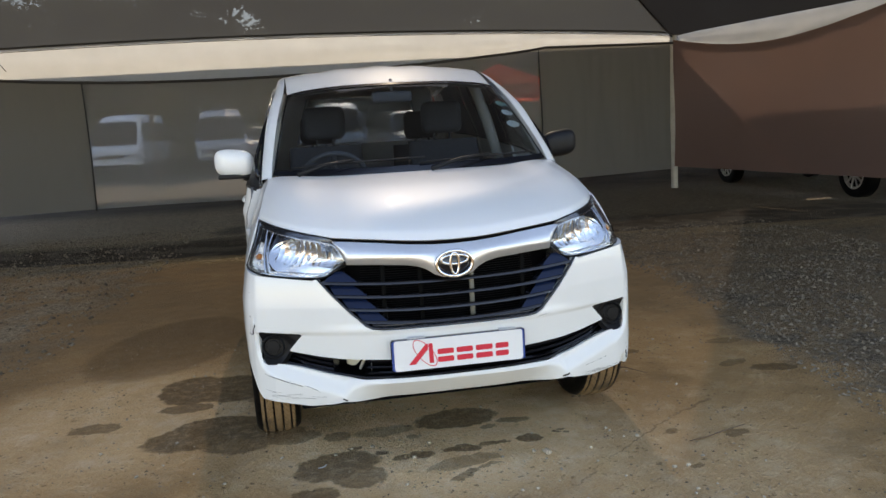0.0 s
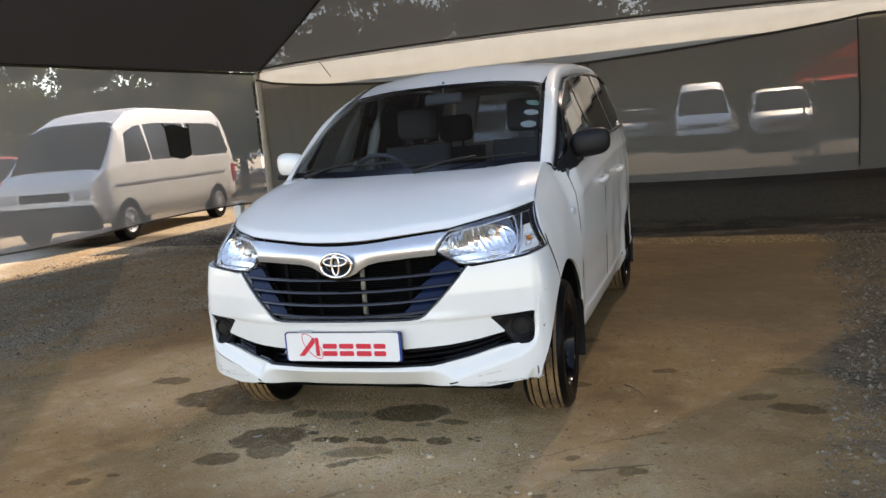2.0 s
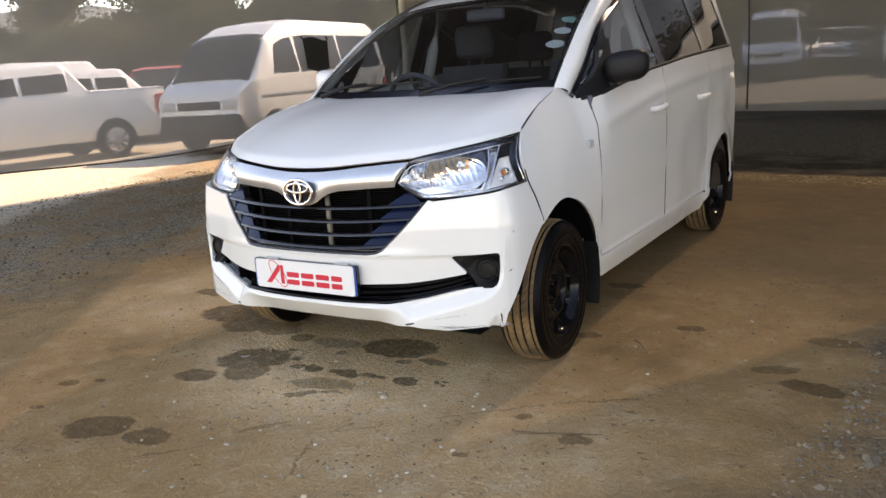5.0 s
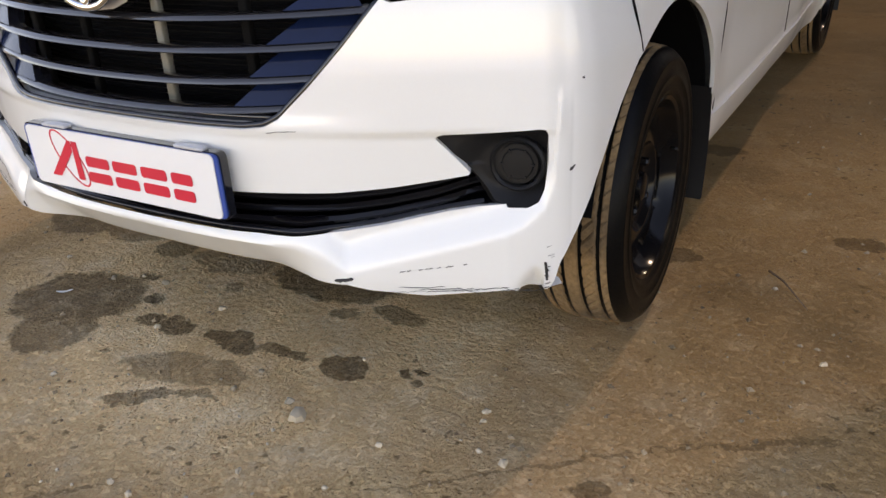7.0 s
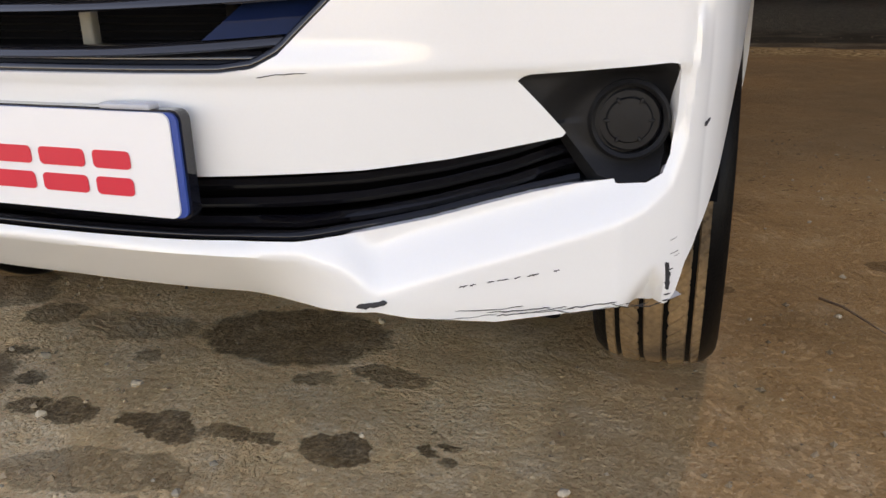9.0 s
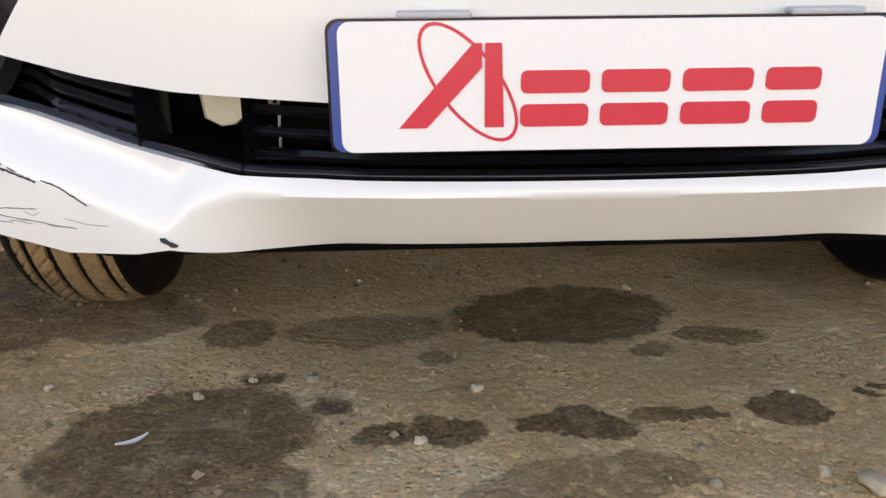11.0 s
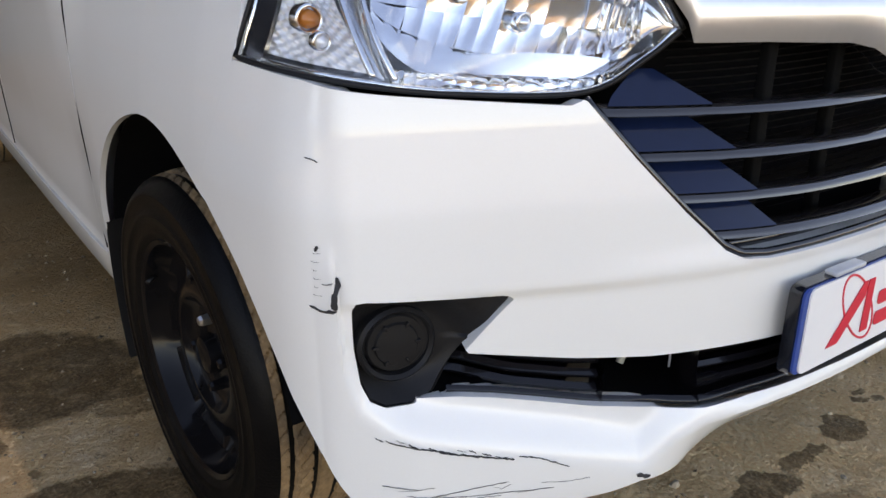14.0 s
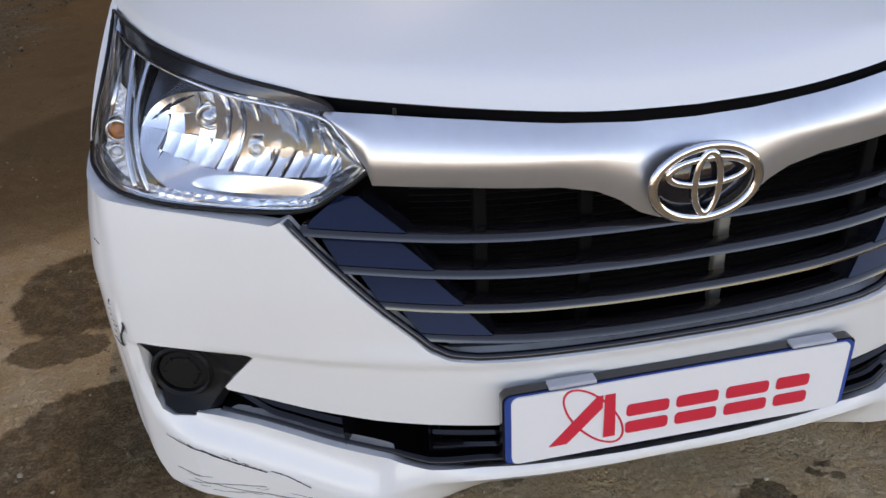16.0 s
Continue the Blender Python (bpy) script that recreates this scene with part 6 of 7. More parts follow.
build_seat(-.37, 2.02, .50, .62, "driver_seat")
build_seat(.37, 2.02, .50, .62, "passenger_seat")
build_seat(-.38, 2.92, .50, .58, "rear_seat")
build_seat(.38, 2.92, .50, .58, "rear_seat")
for side in (1, -1):
    vs, fs = tube_data([Vector((side * .735, 2.13, 1.05)) - CAR0, Vector((side * .66, 2.14, 1.35)) - CAR0, Vector((side * .585, 2.15, 1.57)) - CAR0], .035, 10)
    mesh("inner_pillar", vs, fs, CABIN_PALE, car)
    vs, fs = tube_data([Vector((side * .69, 1.03, 1.13)) - CAR0, Vector((side * .662, 1.4, 1.39)) - CAR0, Vector((side * .605, 1.76, 1.535)) - CAR0], .022, 10)
    mesh("inner_pillar", vs, fs, CABIN_PALE, car)
vs, fs = box_data(-.115, .115, 1.62, 1.65, 1.47, 1.535, .02, 3)
vs2, fs2 = tube_data([(0, 1.635, 1.53), (0, 1.66, 1.60)], .01, 8)
vs, fs = joined([(vs, fs), ([Vector(p) for p in vs2], fs2)])
mesh("inside_mirror", [p - CAR0 for p in vs], fs, CABIN, car, True, "", 40)

# discs on the glass, wipers
for i, (u, v, r, mt) in enumerate(((.895, .40, .038, DISC_PALE), (.905, .545, .036, DISC_PALE), (.915, .68, .036, DISC_GREEN))):
    c, cu, cv = screen(u, v), screen(u + .01, v), screen(u, v + .01)
    a, b = (cu - c).normalized(), (cv - c).normalized()
    nrm = a.cross(b).normalized()
    vs = [c - nrm * .006 + a * r * 1.1 * math.cos(2 * math.pi * k / 28) + b * r * .85 * math.sin(2 * math.pi * k / 28) for k in range(28)]
    vs += [p - nrm * .001 for p in vs]
    fs = [tuple(range(28)), tuple(range(55, 27, -1))] + [(k, (k + 1) % 28, 28 + (k + 1) % 28, 28 + k) for k in range(28)]
    mesh("licence_disc", vs, fs, mt, car, False, "round paper disc stuck inside the glass")


def on_screen(u, v, lift):
    return screen(u, v) + Vector((0, -.75, .65)) * lift


for path, foot in (((.52, .055), (.90, .075)), ((.13, .06), (.54, .10))):
    wiper = empty("wiper", "", "")
    wiper.parent = car
    wiper["label"] = "black windscreen wiper"
    if "category" in wiper:
        del wiper["category"]
    a, b = path, foot
    line = [on_screen(a[0] + (b[0] - a[0]) * k / 12, a[1] + (b[1] - a[1]) * k / 12 + .012 * math.sin(math.pi * k / 12), .012) for k in range(13)]
    vs, fs = tube_data(line, .0055, 6)
    mesh("blade", vs, fs, BLACK_PLASTIC, wiper)
    mid = on_screen((a[0] + b[0]) / 2, (a[1] + b[1]) / 2 + .012, .028)
    base = screen(a[0] + .03, 0) + Vector((0, -.04, .012))
    vs, fs = tube_data([base, base.lerp(mid, .5) + Vector((0, 0, .012)), mid], [.012, .008, .006], 8)
    mesh("arm", vs, fs, BLACK_PLASTIC, wiper)


def cowl(u, v):
    a = abs(2 * u - 1)
    p, q = hood_rear(a * .99), ws_low(a)
    r = p.lerp(q, v) + Vector((0, 0, -.012 - .018 * math.sin(math.pi * v)))
    r.x *= 1 if u > .5 else -1
    return r - CAR0


sheet("cowl_panel", cowl, 40, 5, BLACK_PLASTIC, car, "black plastic panel below the windscreen")

# ---------------------------------------------------------------- beyond the cloth: vehicles
FAR_WHITE = material("far_white_paint", (0.82, 0.82, 0.80), 0.4, grain=0.05, wear=0.2, coat=0.3)
FAR_GREY = material("far_silver_paint", (0.42, 0.43, 0.44), 0.35, grain=0.05, wear=0.2, coat=0.3)
FAR_RED = material("far_red_paint", (0.50, 0.05, 0.03), 0.4, grain=0.05, wear=0.2, coat=0.3)
FAR_DARK = material("far_dark_paint", (0.02, 0.022, 0.028), 0.3, grain=0.05, wear=0.2, coat=0.5)
FAR_GLASS = material("far_window", (0.02, 0.022, 0.025), 0.15, grain=0.05, wear=0.1, spec=0.2)
RED_LAMP = material("red_lamp", (0.5, 0.02, 0.02), 0.2, grain=0.05, wear=0.1)
RED_CLOTH = fabric("red_cloth", (0.70, 0.13, 0.09), 0.5)
ALLOY = material("alloy_rim", (0.62, 0.62, 0.63), 0.3, metal=0.8, grain=0.1, wear=0.2)


def build_vehicle(name, label, category, m, paint, length, width, tops, belts, wheels, panes, radius=0.33, screen_y=None, low=0.34, rim_mat=None, spokes=False, back_lamp=True, stripe=None, skirt=0.20):
    """A parked vehicle, nose at its own y = 0: stations of (y, roof height) and (y, belt height); panes are (y0, y1) side windows."""
    root = empty(name, label, category, "parked vehicles")
    root.matrix_basis = m
    w = width / 2
    ty, tz = [p[0] for p in tops], [p[1] for p in tops]
    by, bz = [p[0] for p in belts], [p[1] for p in belts]

    def section(y):
        zt, zb = table(y, ty, tz), table(y, by, bz)
        zb = min(zb, zt)
        end = 1 - 0.10 * smooth_step(0.5, 0.0, y) - 0.06 * smooth_step(length - 0.35, length, y)
        ww = w * end
        wr = ww - 0.22 * max(zt - zb, 0) - 0.02
        return ww, wr, zb, zt

    def side_x(y, z):
        ww, wr, zb, zt = section(y)
        return ww if z < zb else ww + (wr - ww) * min((z - zb) / max(zt - zb - 0.06, 0.05), 1)
    ys = sorted({*np.linspace(0, length, 40), *ty, *by})
    vs, fs = [], []
    for y in ys:
        ww, wr, zb, zt = section(y)
        half = [(ww * 0.90, low), (ww * 0.985, low + 0.12), (ww, low + 0.3), (ww, zb - 0.04), (ww - 0.015, zb), (wr + 0.02, max(zt - 0.09, zb + 0.004)), (wr - 0.04, max(zt - 0.02, zb + 0.008)), (wr - 0.25, zt + 0.012)]
        vs += [(x, y, z) for x, z in half] + [(-x, y, z) for x, z in half[::-1]]
    k = 16
    for i in range(len(ys) - 1):
        fs += [(i * k + j, i * k + (j + 1) % k, (i + 1) * k + (j + 1) % k, (i + 1) * k + j) for j in range(k)]
    fs += [tuple(range(k))[::-1], tuple((len(ys) - 1) * k + j for j in range(k))]
    mesh("body", vs, fs, paint, root, True, "", 40)
    for sd in (1, -1):
        for y0, y1, *lean in panes:
            a = lean[0] if lean else 0.0

            def pane(u, v):
                y = y0 + (y1 - y0) * u + a * v * (1 - u)
                _, _, zb, zt = section(y)
                z = zb + 0.04 + (zt - zb - 0.16) * v
                return (sd * (side_x(y, z) + 0.006), y, z)
            sheet("side_window", pane, 6, 5, FAR_GLASS, root)
        for y in wheels:
            wheel = empty("wheel", "", "")
            wheel.parent = root
            for key in ("category", "group"):
                if key in wheel:
                    del wheel[key]
            wheel.location = (sd * (w - 0.10), y, radius)
            wheel.rotation_euler = (0, 0, 0 if sd > 0 else math.pi)
            tv, tf = lathe_data([(radius * .62, .10), (radius * .8, .115), (radius * .95, .105), (radius, .07), (radius, -.07), (radius * .62, -.11)], 32, "x")
            mesh("tyre", tv, tf, RUBBER, wheel, True, "", 40)
            if spokes:
                rv, rf = lathe_data([(radius * .64, .105), (radius * .58, .11), (radius * .56, .06)], 32, "x")
                chunks = [(rv, rf), lathe_data([(.0005, .10), (.05, .10), (.06, .07)], 16, "x")]
                for q in range(10):
                    g = 2 * math.pi * q / 10
                    chunks.append(tube_data([(.09, .05 * math.cos(g), .05 * math.sin(g)), (.10, radius * .58 * math.cos(g + .1), radius * .58 * math.sin(g + .1))], .014, 6))
                rv, rf = joined(chunks)
            else:
                rv, rf = lathe_data([(radius * .64, .105), (radius * .58, .11), (radius * .52, .085), (radius * .3, .10), (.05, .11), (.0005, .11)], 32, "x",
                                    lambda g, i, r, o: (r, o - .03 * (i == 3 and math.cos(6 * g) > .3)))
            mesh("rim", rv, rf, rim_mat or CLIP_GREY, wheel, True, "", 40)
            av, af = lathe_data([(radius * 1.14, 0.012), (radius * 1.05, 0.014), (radius * .7, -.02)], 32, "x")
            mesh("arch", [(sd * (w + 0.002) + sd * (p[0] - .006), y + p[1], max(radius + p[2], low * .8)) for p in av], af, DARK_VOID, root)
        lv, lf = box_data(sd * (w * 0.52), sd * (w * 0.86), -0.012, 0.14, 0, 0.17, .03) if sd > 0 else box_data(-w * 0.86, -w * 0.52, -0.012, 0.14, 0, 0.17, .03)
        zl = table(0.05, by, bz) - 0.26
        mesh("headlamp", [p + Vector((0, 0, zl)) for p in lv], lf, CLIP_GREY, root, True, "", 40)
        if back_lamp:
            lv, lf = box_data(w * .72, w * .985, length - 0.24, length + 0.012, 0, 0.36, .03) if sd > 0 else box_data(-w * .985, -w * .72, length - 0.24, length + 0.012, 0, 0.34, .03)
            mesh("tail_lamp", [p + Vector((0, 0, low + 0.38)) for p in lv], lf, RED_LAMP, root, True, "", 40)
    if stripe:
        for sd in (1, -1):
            lv, lf = sheet_data(lambda u, v: (sd * (w + .008 + .006 * math.sin(math.pi * v)), stripe[0] + (stripe[1] - stripe[0]) * u, stripe[2] + .05 * v), 10, 3)
            mesh("side_moulding", lv, lf, FAR_GREY, root)
    lv, lf = box_data(-w * .9, w * .9, -0.05, 0.22, low - 0.07, low + skirt, .05, 3)
    mesh("front_bumper", lv, lf, BLACK_PLASTIC, root, True, "", 40)
    lv, lf = box_data(-w * .9, w * .9, length - 0.2, length + 0.05, low - 0.03, low + 0.20, .05, 3)
    mesh("rear_bumper", lv, lf, BLACK_PLASTIC, root, True, "", 40)
    lv, lf = box_data(-w * .48, w * .48, -0.014, 0.1, 0, 0.14, .02)
    mesh("grille", [p + Vector((0, 0, table(0.05, by, bz) - 0.25)) for p in lv], lf, BLACK_PLASTIC, root, True, "", 40)
    if screen_y:
        (ya, za), (yb, zb) = screen_y

        def glass(u, v):
            y = ya + (yb - ya) * v
            z = table(y, ty, tz)
            ww, wr, zbelt, zt = section(y)
            x = (w * 0.86 + (wr - w * 0.86 - .05) * v) * (2 * u - 1)
            return (x, y - 0.02, z + 0.022 - 0.05 * (2 * u - 1) ** 6)
        sheet("windscreen", glass, 10, 8, FAR_GLASS, root)
    return root


def parked(x, y, heading):
    """Pose of a vehicle whose nose is at (x, y) and points along heading, in degrees from -y."""
    return pose(x, y, 0, 0, 0, heading)


SUV = dict(length=4.5, width=1.8, tops=[(0, .95), (.1, 1.05), (1.1, 1.18), (1.75, 1.78), (2.3, 1.87), (3.9, 1.85), (4.35, 1.25), (4.5, 1.0)],
           belts=[(0, .96), (1.2, 1.15), (4.3, 1.22), (4.5, 1.0)], wheels=(.85, 3.5), panes=[(1.55, 2.35, .25), (2.43, 3.2), (3.28, 3.95)], screen_y=((1.1, 1.18), (1.72, 1.76)))
BUS = dict(length=4.9, width=1.88, tops=[(0, .95), (.05, 1.02), (.35, 1.22), (.95, 2.0), (1.5, 2.30), (2.2, 2.36), (4.5, 2.34), (4.8, 2.22), (4.9, 1.9)],
           belts=[(0, .98), (.35, 1.2), (.9, 1.28), (4.9, 1.30)], wheels=(.85, 3.95), panes=[(.98, 1.75, .22), (1.85, 3.2), (3.28, 4.6)], screen_y=((.36, 1.22), (1.08, 2.02)), stripe=(.55, 4.6, .92))
LOW_BUS = {**BUS, "length": 5.2, "skirt": 0.34, "tops": [(0, .95), (.05, 1.02), (.35, 1.22), (.95, 1.92), (1.5, 2.17), (2.2, 2.25), (4.8, 2.23), (5.1, 2.12), (5.2, 1.85)], "belts": [(0, .98), (.35, 1.2), (.9, 1.28), (5.2, 1.30)], "wheels": (.85, 4.2), "panes": [(.98, 1.75, .22), (1.85, 3.3), (3.38, 4.9)]}
PICKUP = dict(length=4.8, width=1.75, tops=[(0, .95), (.1, 1.0), (1.15, 1.1), (1.75, 1.62), (2.2, 1.66), (3.05, 1.70), (3.4, 1.22), (3.5, 1.20), (4.8, 1.20)],
              belts=[(0, .95), (1.2, 1.14), (3.5, 1.19), (4.8, 1.19)], wheels=(.85, 3.75), panes=[(1.45, 2.2, .3), (2.28, 3.02)], screen_y=((1.15, 1.10), (1.74, 1.62)))
WAGON = dict(length=4.5, width=1.78, tops=[(0, .85), (.1, .95), (1.1, 1.08), (1.8, 1.58), (2.3, 1.64), (3.9, 1.62), (4.35, 1.15), (4.5, 1.0)],
             belts=[(0, .86), (1.2, 1.05), (4.3, 1.12), (4.5, 1.0)], wheels=(.85, 3.5), panes=[(1.55, 2.35, .25), (2.43, 3.2), (3.28, 3.95)], screen_y=((1.1, 1.08), (1.78, 1.57)))
build_vehicle("minibus", "white high-roof minibus parked beyond the shade cloth", "minibus", parked(-8.6, 7.35, 8), FAR_WHITE, **LOW_BUS)
build_vehicle("pickup", "white pickup truck parked beyond the shade cloth", "pickup", parked(-12.15, 3.62, -12), FAR_WHITE, rim_mat=ALLOY, spokes=True, **PICKUP)
build_vehicle("station_wagon", "white station wagon parked behind the pickup", "car", parked(-16.0, 6.0, -12), FAR_WHITE, **SUV)
build_vehicle("hatchback", "white hatchback parked behind the pickup", "car", parked(-14.6, 5.7, -12), FAR_WHITE, **WAGON)
build_vehicle("hatchback", "red hatchback parked between pickup and minibus", "car", parked(-12.35, 9.9, 49), FAR_RED, **WAGON)
build_vehicle("minibus", "white minibus parked far behind the rear cloth", "minibus", parked(1.25, 27.0, 2), FAR_WHITE, **BUS)
build_vehicle("minibus", "white minibus parked far behind the rear cloth", "minibus", parked(-7.0, 28.0, -6), FAR_WHITE, **BUS)
build_vehicle("minibus", "grey minibus parked far behind the rear cloth", "minibus", parked(-3.1, 27.5, 4), FAR_GREY, **BUS)
build_vehicle("station_wagon", "silver station wagon parked behind the rear cloth", "car", parked(3.6, 23.5, 0), FAR_GREY, **SUV)
build_vehicle("pickup", "white pickup truck parked far behind the rear cloth", "pickup", parked(-1.7, 33.0, -2), FAR_WHITE, **PICKUP)
build_vehicle("station_wagon", "dark station wagon parked far behind the rear cloth", "car", parked(-0.2, 31.0, -5), FAR_DARK, **WAGON)
build_vehicle("pickup", "white pickup truck parked far behind the rear cloth", "pickup", parked(-12.5, 27.0, 60), FAR_WHITE, **PICKUP)
build_vehicle("station_wagon", "dark station wagon with spoked alloy wheels parked behind the cloth", "car", parked(7.9, 11.4, 180), FAR_DARK, rim_mat=ALLOY, spokes=True, **{**WAGON, "low": 0.42, "length": 5.2, "wheels": (0.9, 4.3)})

# red gazebo seen through the rear cloth
gaz = empty("gazebo", "red cloth gazebo standing beyond the rear cloth", "gazebo", at=(5.45, 20.5, 0))
for sx in (-1.5, 1.5):
    for sy in (-1.5, 1.5):
        vs, fs = tube_data([(sx, sy, 0), (sx, sy, 2.2)], 0.03, 8)
        mesh("leg", vs, fs, CABLE, gaz)
peak = Vector((0, 0, 2.98))
corners = [Vector((-1.7, -1.6, 2.18)), Vector((1.7, -1.6, 2.18)), Vector((1.7, 1.6, 2.18)), Vector((-1.7, 1.6, 2.18))]
for i in range(4):
    a, b = corners[i], corners[(i + 1) % 4]
    sheet("roof_cloth", lambda u, v: a.lerp(b, u).lerp(peak, v) - Vector((0, 0, .04 * math.sin(math.pi * v))), 8, 8, RED_CLOTH, gaz)
    sheet("valance", lambda u, v: a.lerp(b, u) - Vector((0, 0, .28 * v + .01 * math.sin(20 * u))), 12, 2, RED_CLOTH, gaz)
lor = empty("lorry", "red box lorry parked beyond the cloth wall", "lorry", at=(14.0, 15.5, 0))
vs, fs = box_data(-1.2, 1.2, -3.2, 3.2, .9, 3.3, .05)
mesh("box_body", vs, fs, FAR_RED, lor, True, "", 40)
vs, fs = joined([box_data(-1.1, 1.1, 3.3, 5.0, .7, 2.4, .15, 3), box_data(-.9, .9, -3.0, 3.4, .55, .92, .02)])
mesh("cab", vs, fs, FAR_RED, lor, True, "", 40)
for y in (-2.0, 4.2):
    for sd in (-1, 1):
        tv, tf = lathe_data([(.0005, .10), (.28, .10), (.30, .13), (.42, .12), (.45, .08), (.45, -.12)], 28, "x")
        mesh("wheel", [(sd * (1.0 + p[0]), y + p[1], .45 + p[2]) for p in tv], tf, RUBBER, lor, True, "", 40)

# ---------------------------------------------------------------- backdrop and trees
# made-up pale backdrop, haze in its colour, dims the sky between trees
BACKDROP_GREY = material("backdrop_grey", (0.30, 0.31, 0.31), 1.0, spec=0.0, grain=0.1, grain_size=0.2, wear=0.4, wear_size=0.03, second=(0.20, 0.21, 0.20))


def backdrop_arc(u, v):
    a = radians(-75 + 150 * u)
    r = 170 + 40 * v
    return Vector((-r * math.sin(-a + radians(25)), r * math.cos(-a + radians(25)), (19 + 7 * noise.noise((u * 9, 1, 4)) + 2.5 * noise.noise((u * 60, 2, 4))) * v))


tagged(sheet("backdrop_hills", backdrop_arc, 260, 3, BACKDROP_GREY, None), "pale grey backdrop added to dim the sky between the trees", "hills", kind="structure")
LEAF = fabric("dull_leaves", (0.12, 0.125, 0.075), 0.5)
BARK = material("grey_bark", (0.16, 0.13, 0.10), 0.9, grain=0.3, grain_size=12, wear=0.5, wear_size=3, bump=0.4, bump_size=20)


def build_tree(seed, tall, spread, at):
    rng = random.Random(seed)
    tree = empty("tree", "tall tree with dull green leaves and sparse crown", "tree", "trees beyond the yard", at)
    chunks, tips = [], []
    lean = Vector((rng.uniform(-.4, .4), rng.uniform(-.4, .4), 0))
    trunk = [Vector((0, 0, 0)), lean * .4 + Vector((0, 0, tall * .25)), lean + Vector((0, 0, tall * .5)), lean * 1.2 + Vector((0, 0, tall * .8))]
    chunks.append(tube_data(trunk, [tall * .026, tall * .020, tall * .013, tall * .004], 9))
    for i in range(14):
        h = rng.uniform(.12, .78)
        base = curve(trunk)(min(h / .8, 1))
        g = rng.uniform(0, 2 * math.pi)
        r = spread * rng.uniform(.5, 1) * (1.1 - abs(h - .5))
        tip = base + Vector((math.cos(g) * r, math.sin(g) * r, tall * rng.uniform(.08, .24)))
        mid = base.lerp(tip, .5) + Vector((0, 0, tall * .03))
        chunks.append(tube_data([base, mid, tip], [tall * .009, tall * .005, tall * .002], 6))
        tips += [tip, mid.lerp(tip, .5)]
    tips.append(trunk[-1] + Vector((0, 0, tall * .08)))
    vs, fs = joined(chunks)
    mesh("trunk", vs, fs, BARK, tree)
    lv, lf = [], []
    for t in tips:
        size = spread * rng.uniform(.22, .42)
        for _ in range(380):
            d = Vector((rng.gauss(0, 1), rng.gauss(0, 1), rng.gauss(0, .7)))
            p = t + d * size * .55
            a = Vector((rng.uniform(-1, 1), rng.uniform(-1, 1), rng.uniform(-1, 1))).normalized() * rng.uniform(.07, .14) * (tall / 7)
            b = a.cross(Vector((rng.uniform(-1, 1), rng.uniform(-1, 1), rng.uniform(-1, 1)))).normalized() * rng.uniform(.05, .10) * (tall / 7)
            k = len(lv)
            lv += [p - a, p + b, p + a, p - b]
            lf.append((k, k + 1, k + 2, k + 3))
    mesh("crown", lv, lf, LEAF, tree, False)
    return tree


kinds = [build_tree(3, 7.0, 2.6, (-24, 20, 0)), build_tree(8, 8.5, 3.0, (-33, 16, 0)), build_tree(21, 6.2, 2.8, (-28, 27, 0)), build_tree(34, 9.5, 3.2, (-9, 44, 0))]
rng = random.Random(5)
spots = [(-40, 8), (-36, 12), (-44, 22), (-37, 25), (-30, 33), (-24, 36), (-42, 2), (-48, 14), (-20, 42), (-15, 39), (-4, 47), (1, 43), (6, 48), (10, 45), (15, 44), (20, 40), (-12, 50), (-1, 52), (25, 34), (12, 52), (-27, 22),
         (-38, -4), (-34, 20), (-30, 14), (-40, 17), (-26, 30), (-16, 62), (-8, 64), (0, 62), (8, 64), (16, 60), (-24, 58), (24, 56), (-18, 36), (-8, 40), (-3, 39), (3, 39), (8, 40), (13, 39), (22, 46), (4, 56), (18, 50), (30, 28), (-33, 30), (-46, 30), (-14, 22), (-12.5, 24.5), (-16.5, 21), (-18.5, 27), (-21, 24)]
for i, (x, y) in enumerate(spots):
    t = copy_thing(kinds[i % 4], pose(x, y, 0, 0, 0, rng.uniform(0, 360)))
    s = rng.uniform(.85, 1.25) * (1.7 if y > 55 else 1) * (.72 if x < -11 and y < 39 else 1)
    t.scale = (s, s, s)

for i, (x, y) in enumerate([(-29, 17.5), (-33, 21.5), (-36, 16), (-31, 25), (-27, 19), (-35, 28), (-30, 11), (-33, 6), (-26, 24.5), (-5, 41), (0, 40.5), (5, 41), (10, 42), (-10, 42), (-38, 22), (-24, 27), (-25.5, 18), (-24, 15.5), (-27.5, 20.5), (-17.5, 18.2), (-19.5, 20.5), (-22, 13.5)]):
    low = x < -11
    t = copy_thing(kinds[i % 4], pose(x, y, -1.1 if low else -2.1, 0, 0, rng.uniform(0, 360)))
    t.scale = (.75, .75, .5) if low else (1.15, 1.15, 1.0)

for t in kinds[:3]:
    t.scale = (.8, .8, .75)

